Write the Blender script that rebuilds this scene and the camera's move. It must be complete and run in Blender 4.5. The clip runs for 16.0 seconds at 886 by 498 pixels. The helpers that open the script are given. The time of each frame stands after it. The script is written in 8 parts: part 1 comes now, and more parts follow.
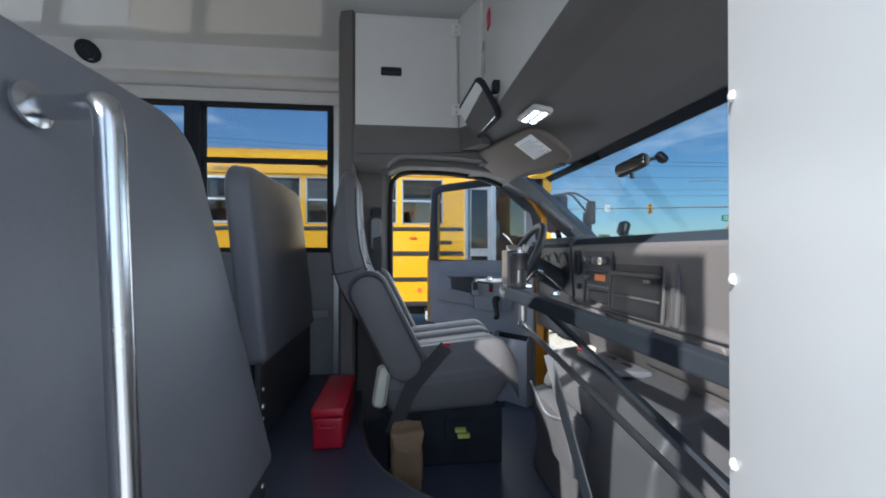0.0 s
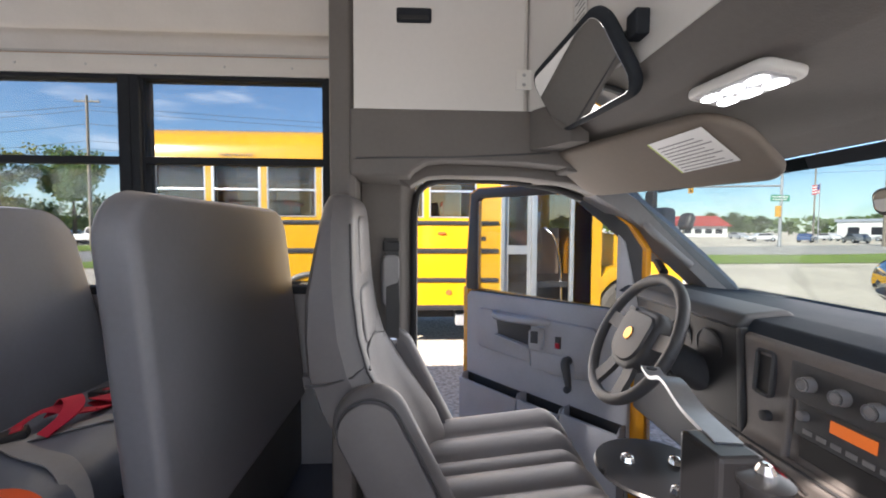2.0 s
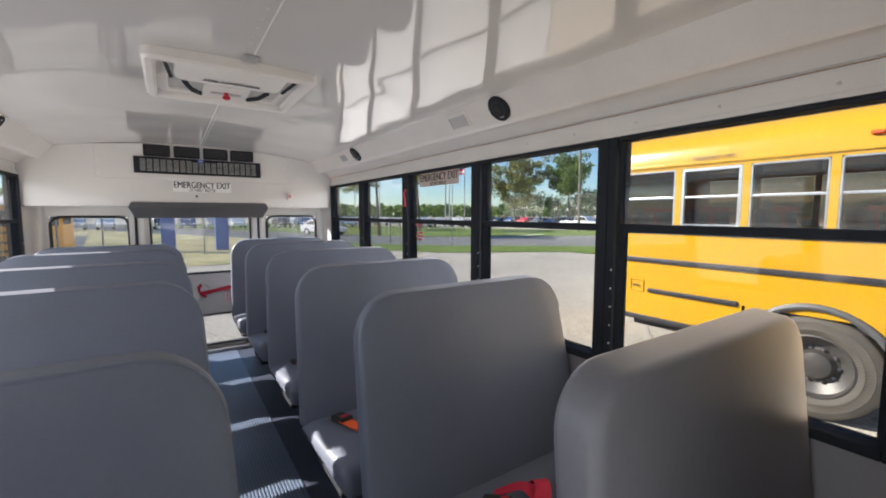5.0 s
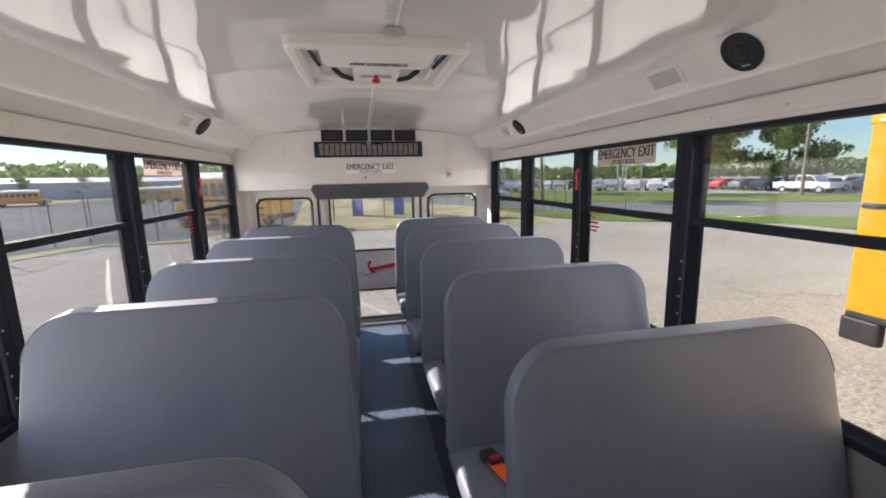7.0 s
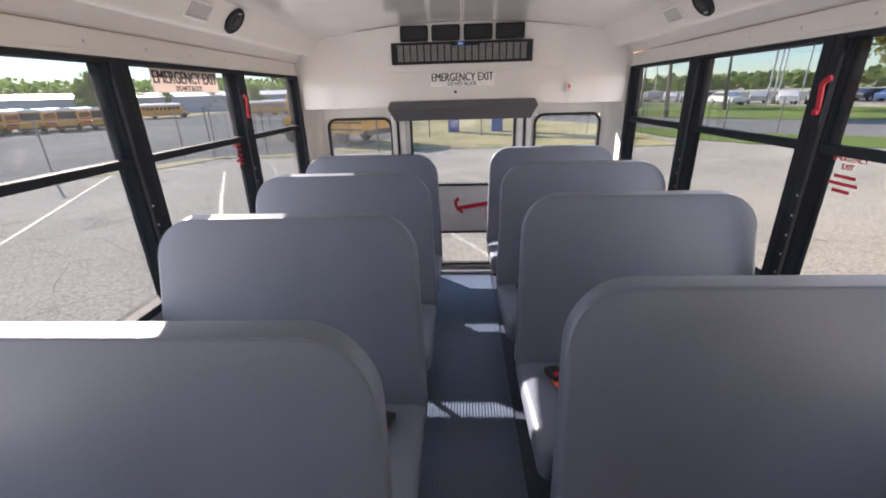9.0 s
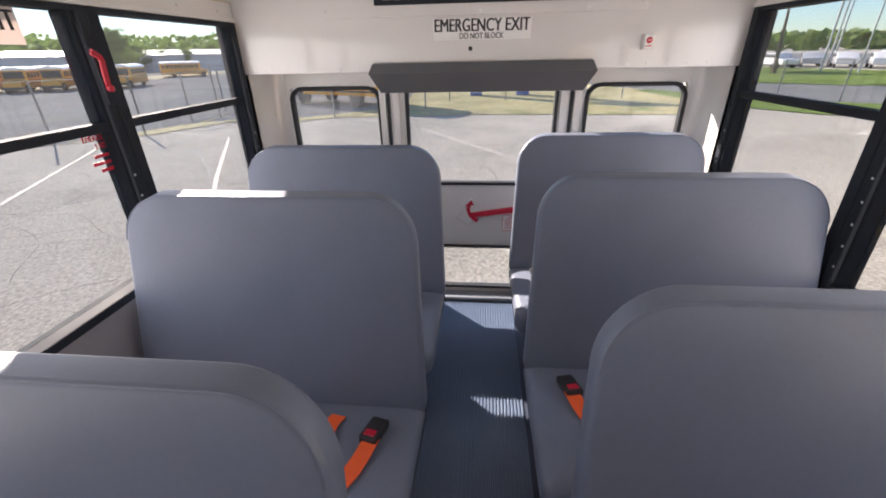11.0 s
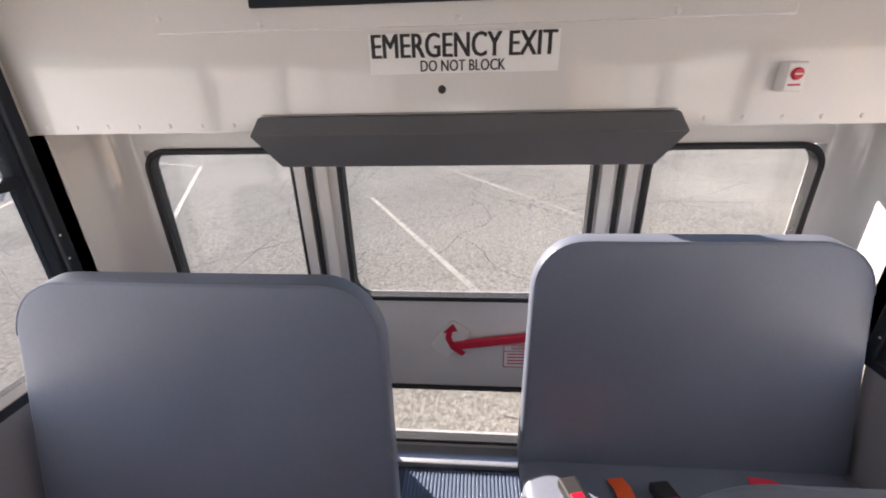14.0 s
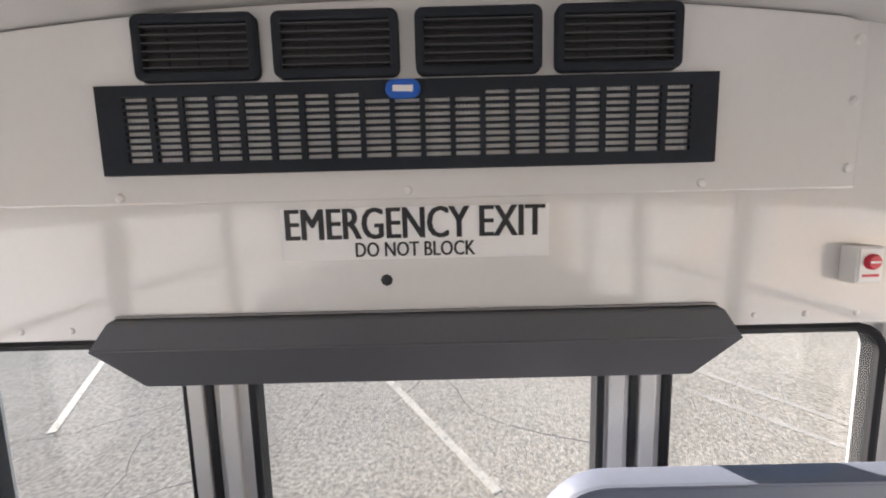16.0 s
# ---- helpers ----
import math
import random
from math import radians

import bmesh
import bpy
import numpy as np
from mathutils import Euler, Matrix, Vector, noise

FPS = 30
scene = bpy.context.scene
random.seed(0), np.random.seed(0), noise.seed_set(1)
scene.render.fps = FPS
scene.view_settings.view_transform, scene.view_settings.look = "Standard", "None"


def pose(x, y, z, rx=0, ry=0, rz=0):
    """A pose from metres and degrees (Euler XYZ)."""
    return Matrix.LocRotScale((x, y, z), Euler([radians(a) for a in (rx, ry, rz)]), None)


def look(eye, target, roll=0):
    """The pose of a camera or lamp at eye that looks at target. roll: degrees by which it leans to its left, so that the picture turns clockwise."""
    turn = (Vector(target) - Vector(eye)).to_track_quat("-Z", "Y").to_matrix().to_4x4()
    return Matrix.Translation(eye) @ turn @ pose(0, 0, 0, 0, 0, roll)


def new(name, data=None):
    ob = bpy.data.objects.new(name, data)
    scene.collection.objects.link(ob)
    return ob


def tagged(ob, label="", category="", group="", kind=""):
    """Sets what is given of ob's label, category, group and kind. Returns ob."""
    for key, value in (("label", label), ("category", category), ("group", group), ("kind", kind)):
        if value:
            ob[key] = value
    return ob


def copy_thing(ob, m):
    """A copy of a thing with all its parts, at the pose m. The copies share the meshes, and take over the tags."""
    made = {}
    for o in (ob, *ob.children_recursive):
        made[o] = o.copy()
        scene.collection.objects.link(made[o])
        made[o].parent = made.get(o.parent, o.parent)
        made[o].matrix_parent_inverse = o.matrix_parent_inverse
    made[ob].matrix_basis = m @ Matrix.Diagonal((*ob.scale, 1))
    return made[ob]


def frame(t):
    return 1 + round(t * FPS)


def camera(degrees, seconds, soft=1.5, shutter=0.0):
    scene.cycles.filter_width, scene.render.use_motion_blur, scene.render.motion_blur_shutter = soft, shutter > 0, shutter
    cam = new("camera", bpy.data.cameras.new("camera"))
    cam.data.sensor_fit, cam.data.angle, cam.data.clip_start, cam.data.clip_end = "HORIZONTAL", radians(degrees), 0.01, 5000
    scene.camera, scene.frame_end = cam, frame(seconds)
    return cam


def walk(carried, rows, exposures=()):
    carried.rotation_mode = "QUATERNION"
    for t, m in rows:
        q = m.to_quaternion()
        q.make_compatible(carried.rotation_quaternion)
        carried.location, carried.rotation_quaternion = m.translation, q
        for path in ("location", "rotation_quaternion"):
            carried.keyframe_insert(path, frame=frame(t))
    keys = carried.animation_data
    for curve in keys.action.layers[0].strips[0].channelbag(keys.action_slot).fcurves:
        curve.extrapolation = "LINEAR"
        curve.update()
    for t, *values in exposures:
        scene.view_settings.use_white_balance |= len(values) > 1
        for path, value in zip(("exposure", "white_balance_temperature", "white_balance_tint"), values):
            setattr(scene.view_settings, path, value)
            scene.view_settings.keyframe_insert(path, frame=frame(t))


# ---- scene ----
cam = camera(94.6, 16.0, 1.9)
PATH = [
    (0, (1.004, -1.319, 0.712), (1.229, 0.668, 0.724), 0.0),
    (0.5, (1.046, -1.057, 0.734), (1.241, 0.933, 0.741), -0.0),
    (1, (1.057, -0.754, 0.83), (1.22, 1.24, 0.818), 0.2),
    (1.5, (1.086, -0.641, 0.898), (1.225, 1.354, 0.847), 0.2),
    (2, (1.006, -0.548, 0.968), (1.101, 1.448, 0.874), 0.3),
    (2.5, (0.888, -0.457, 1.083), (0.889, 1.539, 0.951), 0.4),
    (3, (0.822, -0.41, 1.151), (0.647, 1.577, 0.997), 0.2),
    (3.5, (0.788, -0.347, 1.175), (0.193, 1.557, 1.037), 0.1),
    (4, (0.792, -0.337, 1.295), (-0.298, 1.331, 1.125), -1.1),
    (4.2, (0.812, -0.3, 1.281), (-0.457, 1.24, 1.15), 0.0),
    (4.5, (0.828, -0.284, 1.305), (-0.634, 1.073, 1.157), -0.4),
    (5, (0.802, -0.242, 1.288), (-0.856, 0.863, 1.116), 0.0),
    (7.5, (0.291, -0.069, 1.429), (-1.648, 0.174, 1.003), -1.4),
    (8.5, (-0.092, -0.045, 1.421), (-1.992, -0.053, 0.796), -1.4),
    (9, (-0.298, -0.013, 1.432), (-2.164, -0.101, 0.719), -1.6),
    (11.5, (-1.439, 0.044, 1.414), (-3.223, -0.141, 0.528), -1.2),
    (12, (-1.596, 0.071, 1.403), (-3.365, -0.114, 0.489), -1.4),
    (12.5, (-1.788, 0.028, 1.404), (-3.549, -0.144, 0.472), -1.5),
    (13, (-1.975, 0.002, 1.418), (-3.747, -0.157, 0.505), -1.4),
    (13.5, (-2.146, 0.009, 1.437), (-3.941, -0.148, 0.571), -1.3),
    (14, (-2.277, 0.037, 1.47), (-4.11, -0.112, 0.684), -1.4),
    (14.5, (-2.346, 0.041, 1.507), (-4.226, -0.101, 0.84), -1.3),
    (15, (-2.437, 0.018, 1.534), (-4.367, -0.106, 1.025), -1.2),
    (15.5, (-2.535, 0.009, 1.552), (-4.499, -0.077, 1.183), -1.3),
    (16, (-2.648, 0.055, 1.57), (-4.632, 0.051, 1.319), -1.4),
]
walk(cam, [(t, look(eye, target, roll)) for t, eye, target, roll in PATH], [(0.0, 1.35, 5450, 6), (0.5, 1.42, 5350, 5), (1.0, 1.72, 6200, 14), (2.0, 2.08, 6450, 14), (2.5, 2.04, 6500, 13), (4.5, 2.08, 6350, 13), (7.5, 2.02, 6600, 17), (9.0, 2.14, 6560, 18), (12.0, 2.24, 6620, 19), (13.5, 2.14, 6680, 19), (14.5, 2.12, 6660, 18), (16.0, 2.20, 6480, 15)])


# ---- light ----
GROUND = -0.74
SUN = Vector((-0.93, -1.0, 0.78)).normalized()
sun = new("sun", bpy.data.lights.new("sun", "SUN"))
sun.data.energy, sun.data.angle, sun.data.color = 3.7, radians(0.55), (1.0, 0.90, 0.78)
sun.matrix_world = look(SUN * 60, (0, 0, 0))
world = bpy.data.worlds.new("sky")
scene.world = world
world.use_nodes = True
_n = world.node_tree.nodes
_sky = _n.new("ShaderNodeTexSky")
_sky.sky_type, _sky.sun_disc = "NISHITA", False
_sky.sun_elevation = math.asin(SUN.z)
_sky.sun_rotation = math.atan2(SUN.x, SUN.y)
_sky.air_density, _sky.dust_density, _sky.ozone_density = 1.0, 0.15, 2.0
_n["Background"].inputs["Strength"].default_value = 0.062
# a few thin clouds, low in the sky
_tc, _mp, _nz, _mr, _mix = (_n.new("ShaderNode" + k) for k in ("TexCoord", "Mapping", "TexNoise", "MapRange", "Mix"))
_mix.data_type = "RGBA"
_mp.inputs["Scale"].default_value = (2.2, 2.2, 9.0)
_nz.inputs["Scale"].default_value, _nz.inputs["Detail"].default_value, _nz.inputs["Roughness"].default_value = 1.6, 7, 0.6
_mr.inputs["From Min"].default_value, _mr.inputs["From Max"].default_value, _mr.inputs["To Max"].default_value = 0.56, 0.78, 0.55
_mix.inputs[7].default_value = (9.0, 9.0, 9.2, 1)
_wl = world.node_tree.links.new
_wl(_tc.outputs["Generated"], _mp.inputs["Vector"])
_wl(_mp.outputs[0], _nz.inputs["Vector"])
_wl(_nz.outputs["Fac"], _mr.inputs["Value"])
_wl(_mr.outputs["Result"], _mix.inputs["Factor"])
_blue = _n.new("ShaderNodeVectorMath")
_blue.operation = "MULTIPLY"
_blue.inputs[1].default_value = (0.74, 0.88, 1.02)
_wl(_sky.outputs[0], _blue.inputs[0])
_wl(_blue.outputs[0], _mix.inputs[6])
_wl(_mix.outputs[2], _n["Background"].inputs["Color"])

# area lamps added in the openings for sky and ground daylight; the warm one for bounce off the yellow bus
for nm, loc, rot, sx, sy, watt in (("window_light_left", (-1.88, 1.128, 1.13), (-90, 0, 0), 2.70, 0.76, 2.7), ("bus_bounce_fill", (0.02, 1.128, 1.13), (-90, 0, 0), 1.08, 0.76, 0.9), ("window_light_right", (-1.33, -1.128, 1.13), (90, 0, 0), 3.85, 0.76, 3.9), ("door_light", (0.98, -1.215, 0.65), (90, 0, 0), 0.60, 1.85, 1.4),
                                      ("windshield_light", (2.06, -0.05, 0.92), (50, 0, 90), 1.80, 0.55, 2.4), ("driver_door_light", (1.32, 1.00, 0.62), (-90, 0, 0), 0.62, 0.95, 1.3)):
    wl = new(nm, bpy.data.lights.new(nm, "AREA"))
    wl.data.shape, wl.data.size, wl.data.size_y, wl.data.energy, wl.data.color = "RECTANGLE", sx, sy, watt, (1.0, 0.82, 0.58) if nm == "bus_bounce_fill" else (1.0, 0.96, 0.91)
    wl.matrix_world = pose(*loc, *rot)

# ---- materials ----
MATS = {}


def mat(name, color, rough=0.5, metal=0.0, var=0.12, scale=6.0, fine=90.0, bump=0.0, bump_scale=200.0, coat=0.0, spec=0.5,
        wave=0.0, wave_scale=2.0, emit=None, dirt=None, random_tint=0.0, fw=0.45, grit=0.0):
    """A procedural material: colour varied at two scales, roughness varied, fine relief and, for sheet metal, a slow wave."""
    if name in MATS:
        return MATS[name]
    m = bpy.data.materials.new(name)
    m.use_nodes = True
    nt = m.node_tree
    nodes, link = nt.nodes, nt.links.new
    b = nodes["Principled BSDF"]
    b.inputs["Roughness"].default_value = rough
    b.inputs["Metallic"].default_value = metal
    b.inputs["Specular IOR Level"].default_value = spec
    b.inputs["Coat Weight"].default_value = coat
    b.inputs["Coat Roughness"].default_value = 0.04
    b.inputs["Diffuse Roughness"].default_value = grit
    tc = nodes.new("ShaderNodeTexCoord")
    n1 = nodes.new("ShaderNodeTexNoise")
    n1.inputs["Scale"].default_value, n1.inputs["Detail"].default_value = scale, 5
    n2 = nodes.new("ShaderNodeTexNoise")
    n2.inputs["Scale"].default_value, n2.inputs["Detail"].default_value = fine, 3
    link(tc.outputs["Object"], n1.inputs["Vector"])
    link(tc.outputs["Object"], n2.inputs["Vector"])
    add = nodes.new("ShaderNodeMath")
    add.operation = "MULTIPLY_ADD"
    add.inputs[1].default_value = fw
    link(n2.outputs["Fac"], add.inputs[0])
    link(n1.outputs["Fac"], add.inputs[2])
    ramp = nodes.new("ShaderNodeMapRange")
    ramp.inputs["From Min"].default_value, ramp.inputs["From Max"].default_value = 0.26 + 0.31 * fw, 0.74 + 0.69 * fw
    ramp.inputs["To Min"].default_value, ramp.inputs["To Max"].default_value = 1 - var, 1 + var
    link(add.outputs[0], ramp.inputs["Value"])
    mul = nodes.new("ShaderNodeVectorMath")
    mul.operation = "SCALE"
    mul.inputs[0].default_value = color[:3]
    link(ramp.outputs["Result"], mul.inputs["Scale"])
    out = mul.outputs["Vector"]
    if dirt:
        n3 = nodes.new("ShaderNodeTexNoise")
        n3.inputs["Scale"].default_value, n3.inputs["Detail"].default_value, n3.inputs["Roughness"].default_value = dirt[1], 8, 0.7
        link(tc.outputs["Object"], n3.inputs["Vector"])
        r3 = nodes.new("ShaderNodeMapRange")
        r3.inputs["From Min"].default_value, r3.inputs["From Max"].default_value = dirt[2], dirt[2] + 0.16
        link(n3.outputs["Fac"], r3.inputs["Value"])
        mix = nodes.new("ShaderNodeMix")
        mix.data_type = "RGBA"
        link(r3.outputs["Result"], mix.inputs["Factor"])
        link(out, mix.inputs[6])
        mix.inputs[7].default_value = (*dirt[0], 1)
        out = mix.outputs[2]
    if random_tint:
        info = nodes.new("ShaderNodeObjectInfo")
        rr = nodes.new("ShaderNodeMapRange")
        rr.inputs["To Min"].default_value, rr.inputs["To Max"].default_value = 1 - random_tint, 1 + random_tint
        link(info.outputs["Random"], rr.inputs["Value"])
        mm = nodes.new("ShaderNodeVectorMath")
        mm.operation = "SCALE"
        link(out, mm.inputs[0])
        link(rr.outputs["Result"], mm.inputs["Scale"])
        out = mm.outputs["Vector"]
    link(out, b.inputs["Base Color"])
    rv = nodes.new("ShaderNodeMapRange")
    rv.inputs["To Min"].default_value, rv.inputs["To Max"].default_value = max(0.0, rough * 0.8), min(1.0, rough * 1.25)
    link(n1.outputs["Fac"], rv.inputs["Value"])
    link(rv.outputs["Result"], b.inputs["Roughness"])
    last = None
    if wave:
        nw = nodes.new("ShaderNodeTexNoise")
        nw.inputs["Scale"].default_value, nw.inputs["Detail"].default_value = wave_scale, 1
        link(tc.outputs["Object"], nw.inputs["Vector"])
        bw = nodes.new("ShaderNodeBump")
        bw.inputs["Strength"].default_value, bw.inputs["Distance"].default_value = 1.0, wave
        link(nw.outputs["Fac"], bw.inputs["Height"])
        last = bw
    if bump:
        nb = nodes.new("ShaderNodeTexNoise")
        nb.inputs["Scale"].default_value, nb.inputs["Detail"].default_value = bump_scale, 4
        link(tc.outputs["Object"], nb.inputs["Vector"])
        bb = nodes.new("ShaderNodeBump")
        bb.inputs["Strength"].default_value, bb.inputs["Distance"].default_value = 0.6, bump
        link(nb.outputs["Fac"], bb.inputs["Height"])
        if last:
            link(last.outputs["Normal"], bb.inputs["Normal"])
        last = bb
    if last:
        link(last.outputs["Normal"], b.inputs["Normal"])
        if coat:
            link(last.outputs["Normal"], b.inputs["Coat Normal"])
    if emit:
        b.inputs["Emission Color"].default_value = (*emit[:3], 1)
        b.inputs["Emission Strength"].default_value = emit[3]
    MATS[name] = m
    return m


def glass(name, tint=(0.93, 0.96, 0.95), gloss=1.0, rough=0.0, dust_veil=0.0):
    """A thin pane: clear, tinted, with a mirror-like gloss that grows at a slant, and a scattering film for dust and
    for a glare veil.
    """
    if name in MATS:
        return MATS[name]
    m = bpy.data.materials.new(name)
    m.use_nodes = True
    nt = m.node_tree
    nt.nodes.remove(nt.nodes["Principled BSDF"])
    tr, gl, mx, lw, pw, ma = (nt.nodes.new("ShaderNode" + k) for k in ("BsdfTransparent", "BsdfGlossy", "MixShader", "LayerWeight", "Math", "Math"))
    tr.inputs["Color"].default_value = (*tint, 1)
    gl.inputs["Roughness"].default_value = rough
    lw.inputs["Blend"].default_value = 0.5
    pw.operation, ma.operation = "POWER", "MULTIPLY_ADD"
    pw.inputs[1].default_value = 4.5
    ma.inputs[1].default_value, ma.inputs[2].default_value = 0.6, 0.03 * gloss
    link = nt.links.new
    link(lw.outputs["Facing"], pw.inputs[0])
    link(pw.outputs[0], ma.inputs[0])
    link(ma.outputs[0], mx.inputs["Fac"])
    clear = tr.outputs[0]
    if dust_veil:
        sc, dm_, nz, mr = (nt.nodes.new("ShaderNode" + k) for k in ("BsdfTranslucent", "MixShader", "TexNoise", "MapRange"))
        sc.inputs["Color"].default_value = (0.85, 0.85, 0.85, 1)
        nz.inputs["Scale"].default_value, nz.inputs["Detail"].default_value = 2.5, 6
        mr.inputs["To Min"].default_value, mr.inputs["To Max"].default_value = dust_veil * 0.6, dust_veil * 1.4
        link(nz.outputs["Fac"], mr.inputs["Value"])
        link(mr.outputs["Result"], dm_.inputs["Fac"])
        link(clear, dm_.inputs[1])
        link(sc.outputs[0], dm_.inputs[2])
        clear = dm_.outputs[0]
    link(clear, mx.inputs[1])
    link(gl.outputs[0], mx.inputs[2])
    link(mx.outputs[0], nt.nodes["Material Output"].inputs["Surface"])
    MATS[name] = m
    return m


def film(name, color, fac=0.5):
    """Thin sticker film that lets some light through."""
    m = MATS.get(name) or mat(name, color, 0.4, var=0.03)
    nt = m.node_tree
    tl, mx = nt.nodes.new("ShaderNodeBsdfTranslucent"), nt.nodes.new("ShaderNodeMixShader")
    tl.inputs["Color"].default_value = (*color, 1)
    mx.inputs["Fac"].default_value = fac
    nt.links.new(nt.nodes["Principled BSDF"].outputs[0], mx.inputs[1])
    nt.links.new(tl.outputs[0], mx.inputs[2])
    nt.links.new(mx.outputs[0], nt.nodes["Material Output"].inputs["Surface"])
    return m


FILM = film("sticker_film", (0.80, 0.72, 0.68))
CEIL = mat("ceiling_gloss", (0.60, 0.597, 0.586), 0.05, var=0.03, scale=1.5, wave=0.016, wave_scale=1.6, coat=0.12, spec=0.42)
WHITE = mat("white_panel", (0.73, 0.71, 0.685), 0.08, var=0.04, scale=2, wave=0.005, wave_scale=2.2, spec=0.7)
WHITE_M = mat("white_trim", (0.76, 0.74, 0.71), 0.4, var=0.05, bump=0.0004)
JAMB = mat("jamb_white", (0.77, 0.77, 0.77), 0.35, var=0.02, scale=1.5, fine=8)
GREY_WALL = mat("grey_wall", (0.29, 0.285, 0.295), 0.45, var=0.08, bump=0.0004)
ALU = mat("aluminium", (0.62, 0.63, 0.64), 0.34, 0.8, var=0.08)
VINYL = mat("seat_vinyl", (0.142, 0.164, 0.214), 0.40, var=0.10, scale=4, bump=0.0006, bump_scale=420, spec=0.45)
VINYL_B = mat("barrier_vinyl", (0.175, 0.177, 0.200), 0.40, var=0.10, scale=4, bump=0.0006, bump_scale=420, spec=0.45)
VINYL_P = mat("dark_pad_vinyl", (0.108, 0.110, 0.118), 0.42, var=0.10, scale=4, bump=0.0006, bump_scale=420, spec=0.45)
BLACK = mat("black_frame", (0.030, 0.034, 0.041), 0.65, var=0.2, scale=9, spec=0.08)
TYRE = mat("dusty_tyre", (0.085, 0.075, 0.062), 0.7, var=0.25, scale=8)
FLARE = mat("arch_rubber", (0.10, 0.10, 0.10), 0.5, var=0.1)
RIM = mat("grey_wheel_paint", (0.085, 0.08, 0.075), 0.4, 0.4, var=0.2)
RUBBER = mat("black_rubber", (0.015, 0.015, 0.017), 0.6, var=0.2)
FLOOR = mat("floor_rubber", (0.120, 0.160, 0.235), 0.30, var=0.25, scale=3, bump=0.001, bump_scale=120, dirt=((0.10, 0.10, 0.10), 7.0, 0.66))
FLOOR_D = mat("dark_floor_rubber", (0.050, 0.060, 0.092), 0.38, var=0.25, scale=3, bump=0.001, bump_scale=120, dirt=((0.07, 0.07, 0.075), 7.0, 0.66))
GLASS = glass("window_glass", (0.73, 0.75, 0.75), dust_veil=0.012)
# the windshield's scattering film imitates a veil of glare and inside reflections
WIND = glass("windshield_glass", (0.38, 0.43, 0.42), 0.8, dust_veil=0.05)
DARKGLASS = glass("dark_glass", (0.66, 0.58, 0.50), 1.3)
RAIL = mat("stainless_rail", (0.62, 0.63, 0.65), 0.24, 1.0, var=0.08, scale=20)
CHROME = mat("chrome", (0.75, 0.76, 0.78), 0.13, 1.0, var=0.05)
GRIP = mat("worn_dark_metal", (0.16, 0.16, 0.165), 0.35, 0.7, var=0.15)
FILTER = mat("wire_filter", (0.72, 0.71, 0.69), 0.5, 0.2, var=0.1)
STEEL = mat("dull_steel", (0.45, 0.45, 0.46), 0.35, 1.0, var=0.12)
HEADLINER = mat("headliner", (0.153, 0.140, 0.130), 0.85, var=0.1, bump=0.001, bump_scale=300)
PLASTIC_D = mat("dark_plastic", (0.058, 0.058, 0.062), 0.5, var=0.12, bump=0.0006, bump_scale=350)
PLASTIC_G = mat("grey_plastic", (0.25, 0.243, 0.252), 0.52, var=0.10, bump=0.0006, bump_scale=350)
DOOR_TRIM = mat("door_trim_plastic", (0.42, 0.42, 0.445), 0.5, var=0.10, bump=0.0006, bump_scale=350)
DASH = mat("dash_plastic", (0.165, 0.147, 0.140), 0.5, var=0.10, bump=0.0007, bump_scale=320)
DASH_TOP = mat("dash_top", (0.032, 0.040, 0.052), 0.8, var=0.10, bump=0.0007, bump_scale=320, spec=0.2)
COVER = mat("cover_plastic", (0.115, 0.110, 0.112), 0.55, var=0.12, bump=0.0006, bump_scale=350)
VISOR = mat("visor_cloth", (0.21, 0.175, 0.145), 0.8, var=0.08, bump=0.0008, bump_scale=260)
GLOSSBLACK = mat("black_enamel", (0.014, 0.014, 0.016), 0.28, var=0.1)
DSEAT = mat("driver_vinyl", (0.132, 0.125, 0.128), 0.42, var=0.1, bump=0.0006, bump_scale=380)
YELLOW = mat("bus_yellow", (0.63, 0.335, 0.007), 0.22, var=0.05, scale=1.2, coat=0.5, wave=0.003, wave_scale=1.5)
YELLOW_D = mat("door_yellow", (0.74, 0.31, 0.02), 0.25, var=0.06, coat=0.5)
FARYELLOW = mat("far_bus_yellow", (0.80, 0.36, 0.03), 0.35, var=0.06, scale=1.0)
BLACKRAIL = mat("black_rail", (0.03, 0.028, 0.03), 0.4, var=0.15)
RED = mat("red_plastic", (0.48, 0.008, 0.030), 0.35, var=0.1)
RED_M = mat("red_paint", (0.60, 0.02, 0.05), 0.4, var=0.06)
ORANGE = mat("orange_webbing", (0.82, 0.11, 0.02), 0.7, var=0.1, bump=0.001, bump_scale=500)
REDWEB = mat("red_webbing", (0.55, 0.015, 0.05), 0.7, var=0.1, bump=0.001, bump_scale=500)
GREYWEB = mat("grey_webbing", (0.30, 0.30, 0.31), 0.75, var=0.1, bump=0.001, bump_scale=500)
BLACKWEB = mat("black_webbing", (0.05, 0.05, 0.052), 0.75, var=0.1, bump=0.001, bump_scale=500)
# black for print and dark parts, also painted in for shade inside recesses
INK_RECESS = mat("black_ink_and_recess", (0.02, 0.02, 0.022), 0.5, var=0.05)
PAPER = mat("label_white", (0.86, 0.85, 0.83), 0.35, var=0.03)
LED = mat("led_lens", (0.9, 0.9, 0.95), 0.2, var=0.02, emit=(0.93, 0.96, 1.0, 2.2))
LENS = mat("lamp_lens", (0.55, 0.55, 0.56), 0.15, var=0.05)
MIRROR = mat("mirror_glass", (0.92, 0.93, 0.93), 0.015, 1.0, var=0.0)
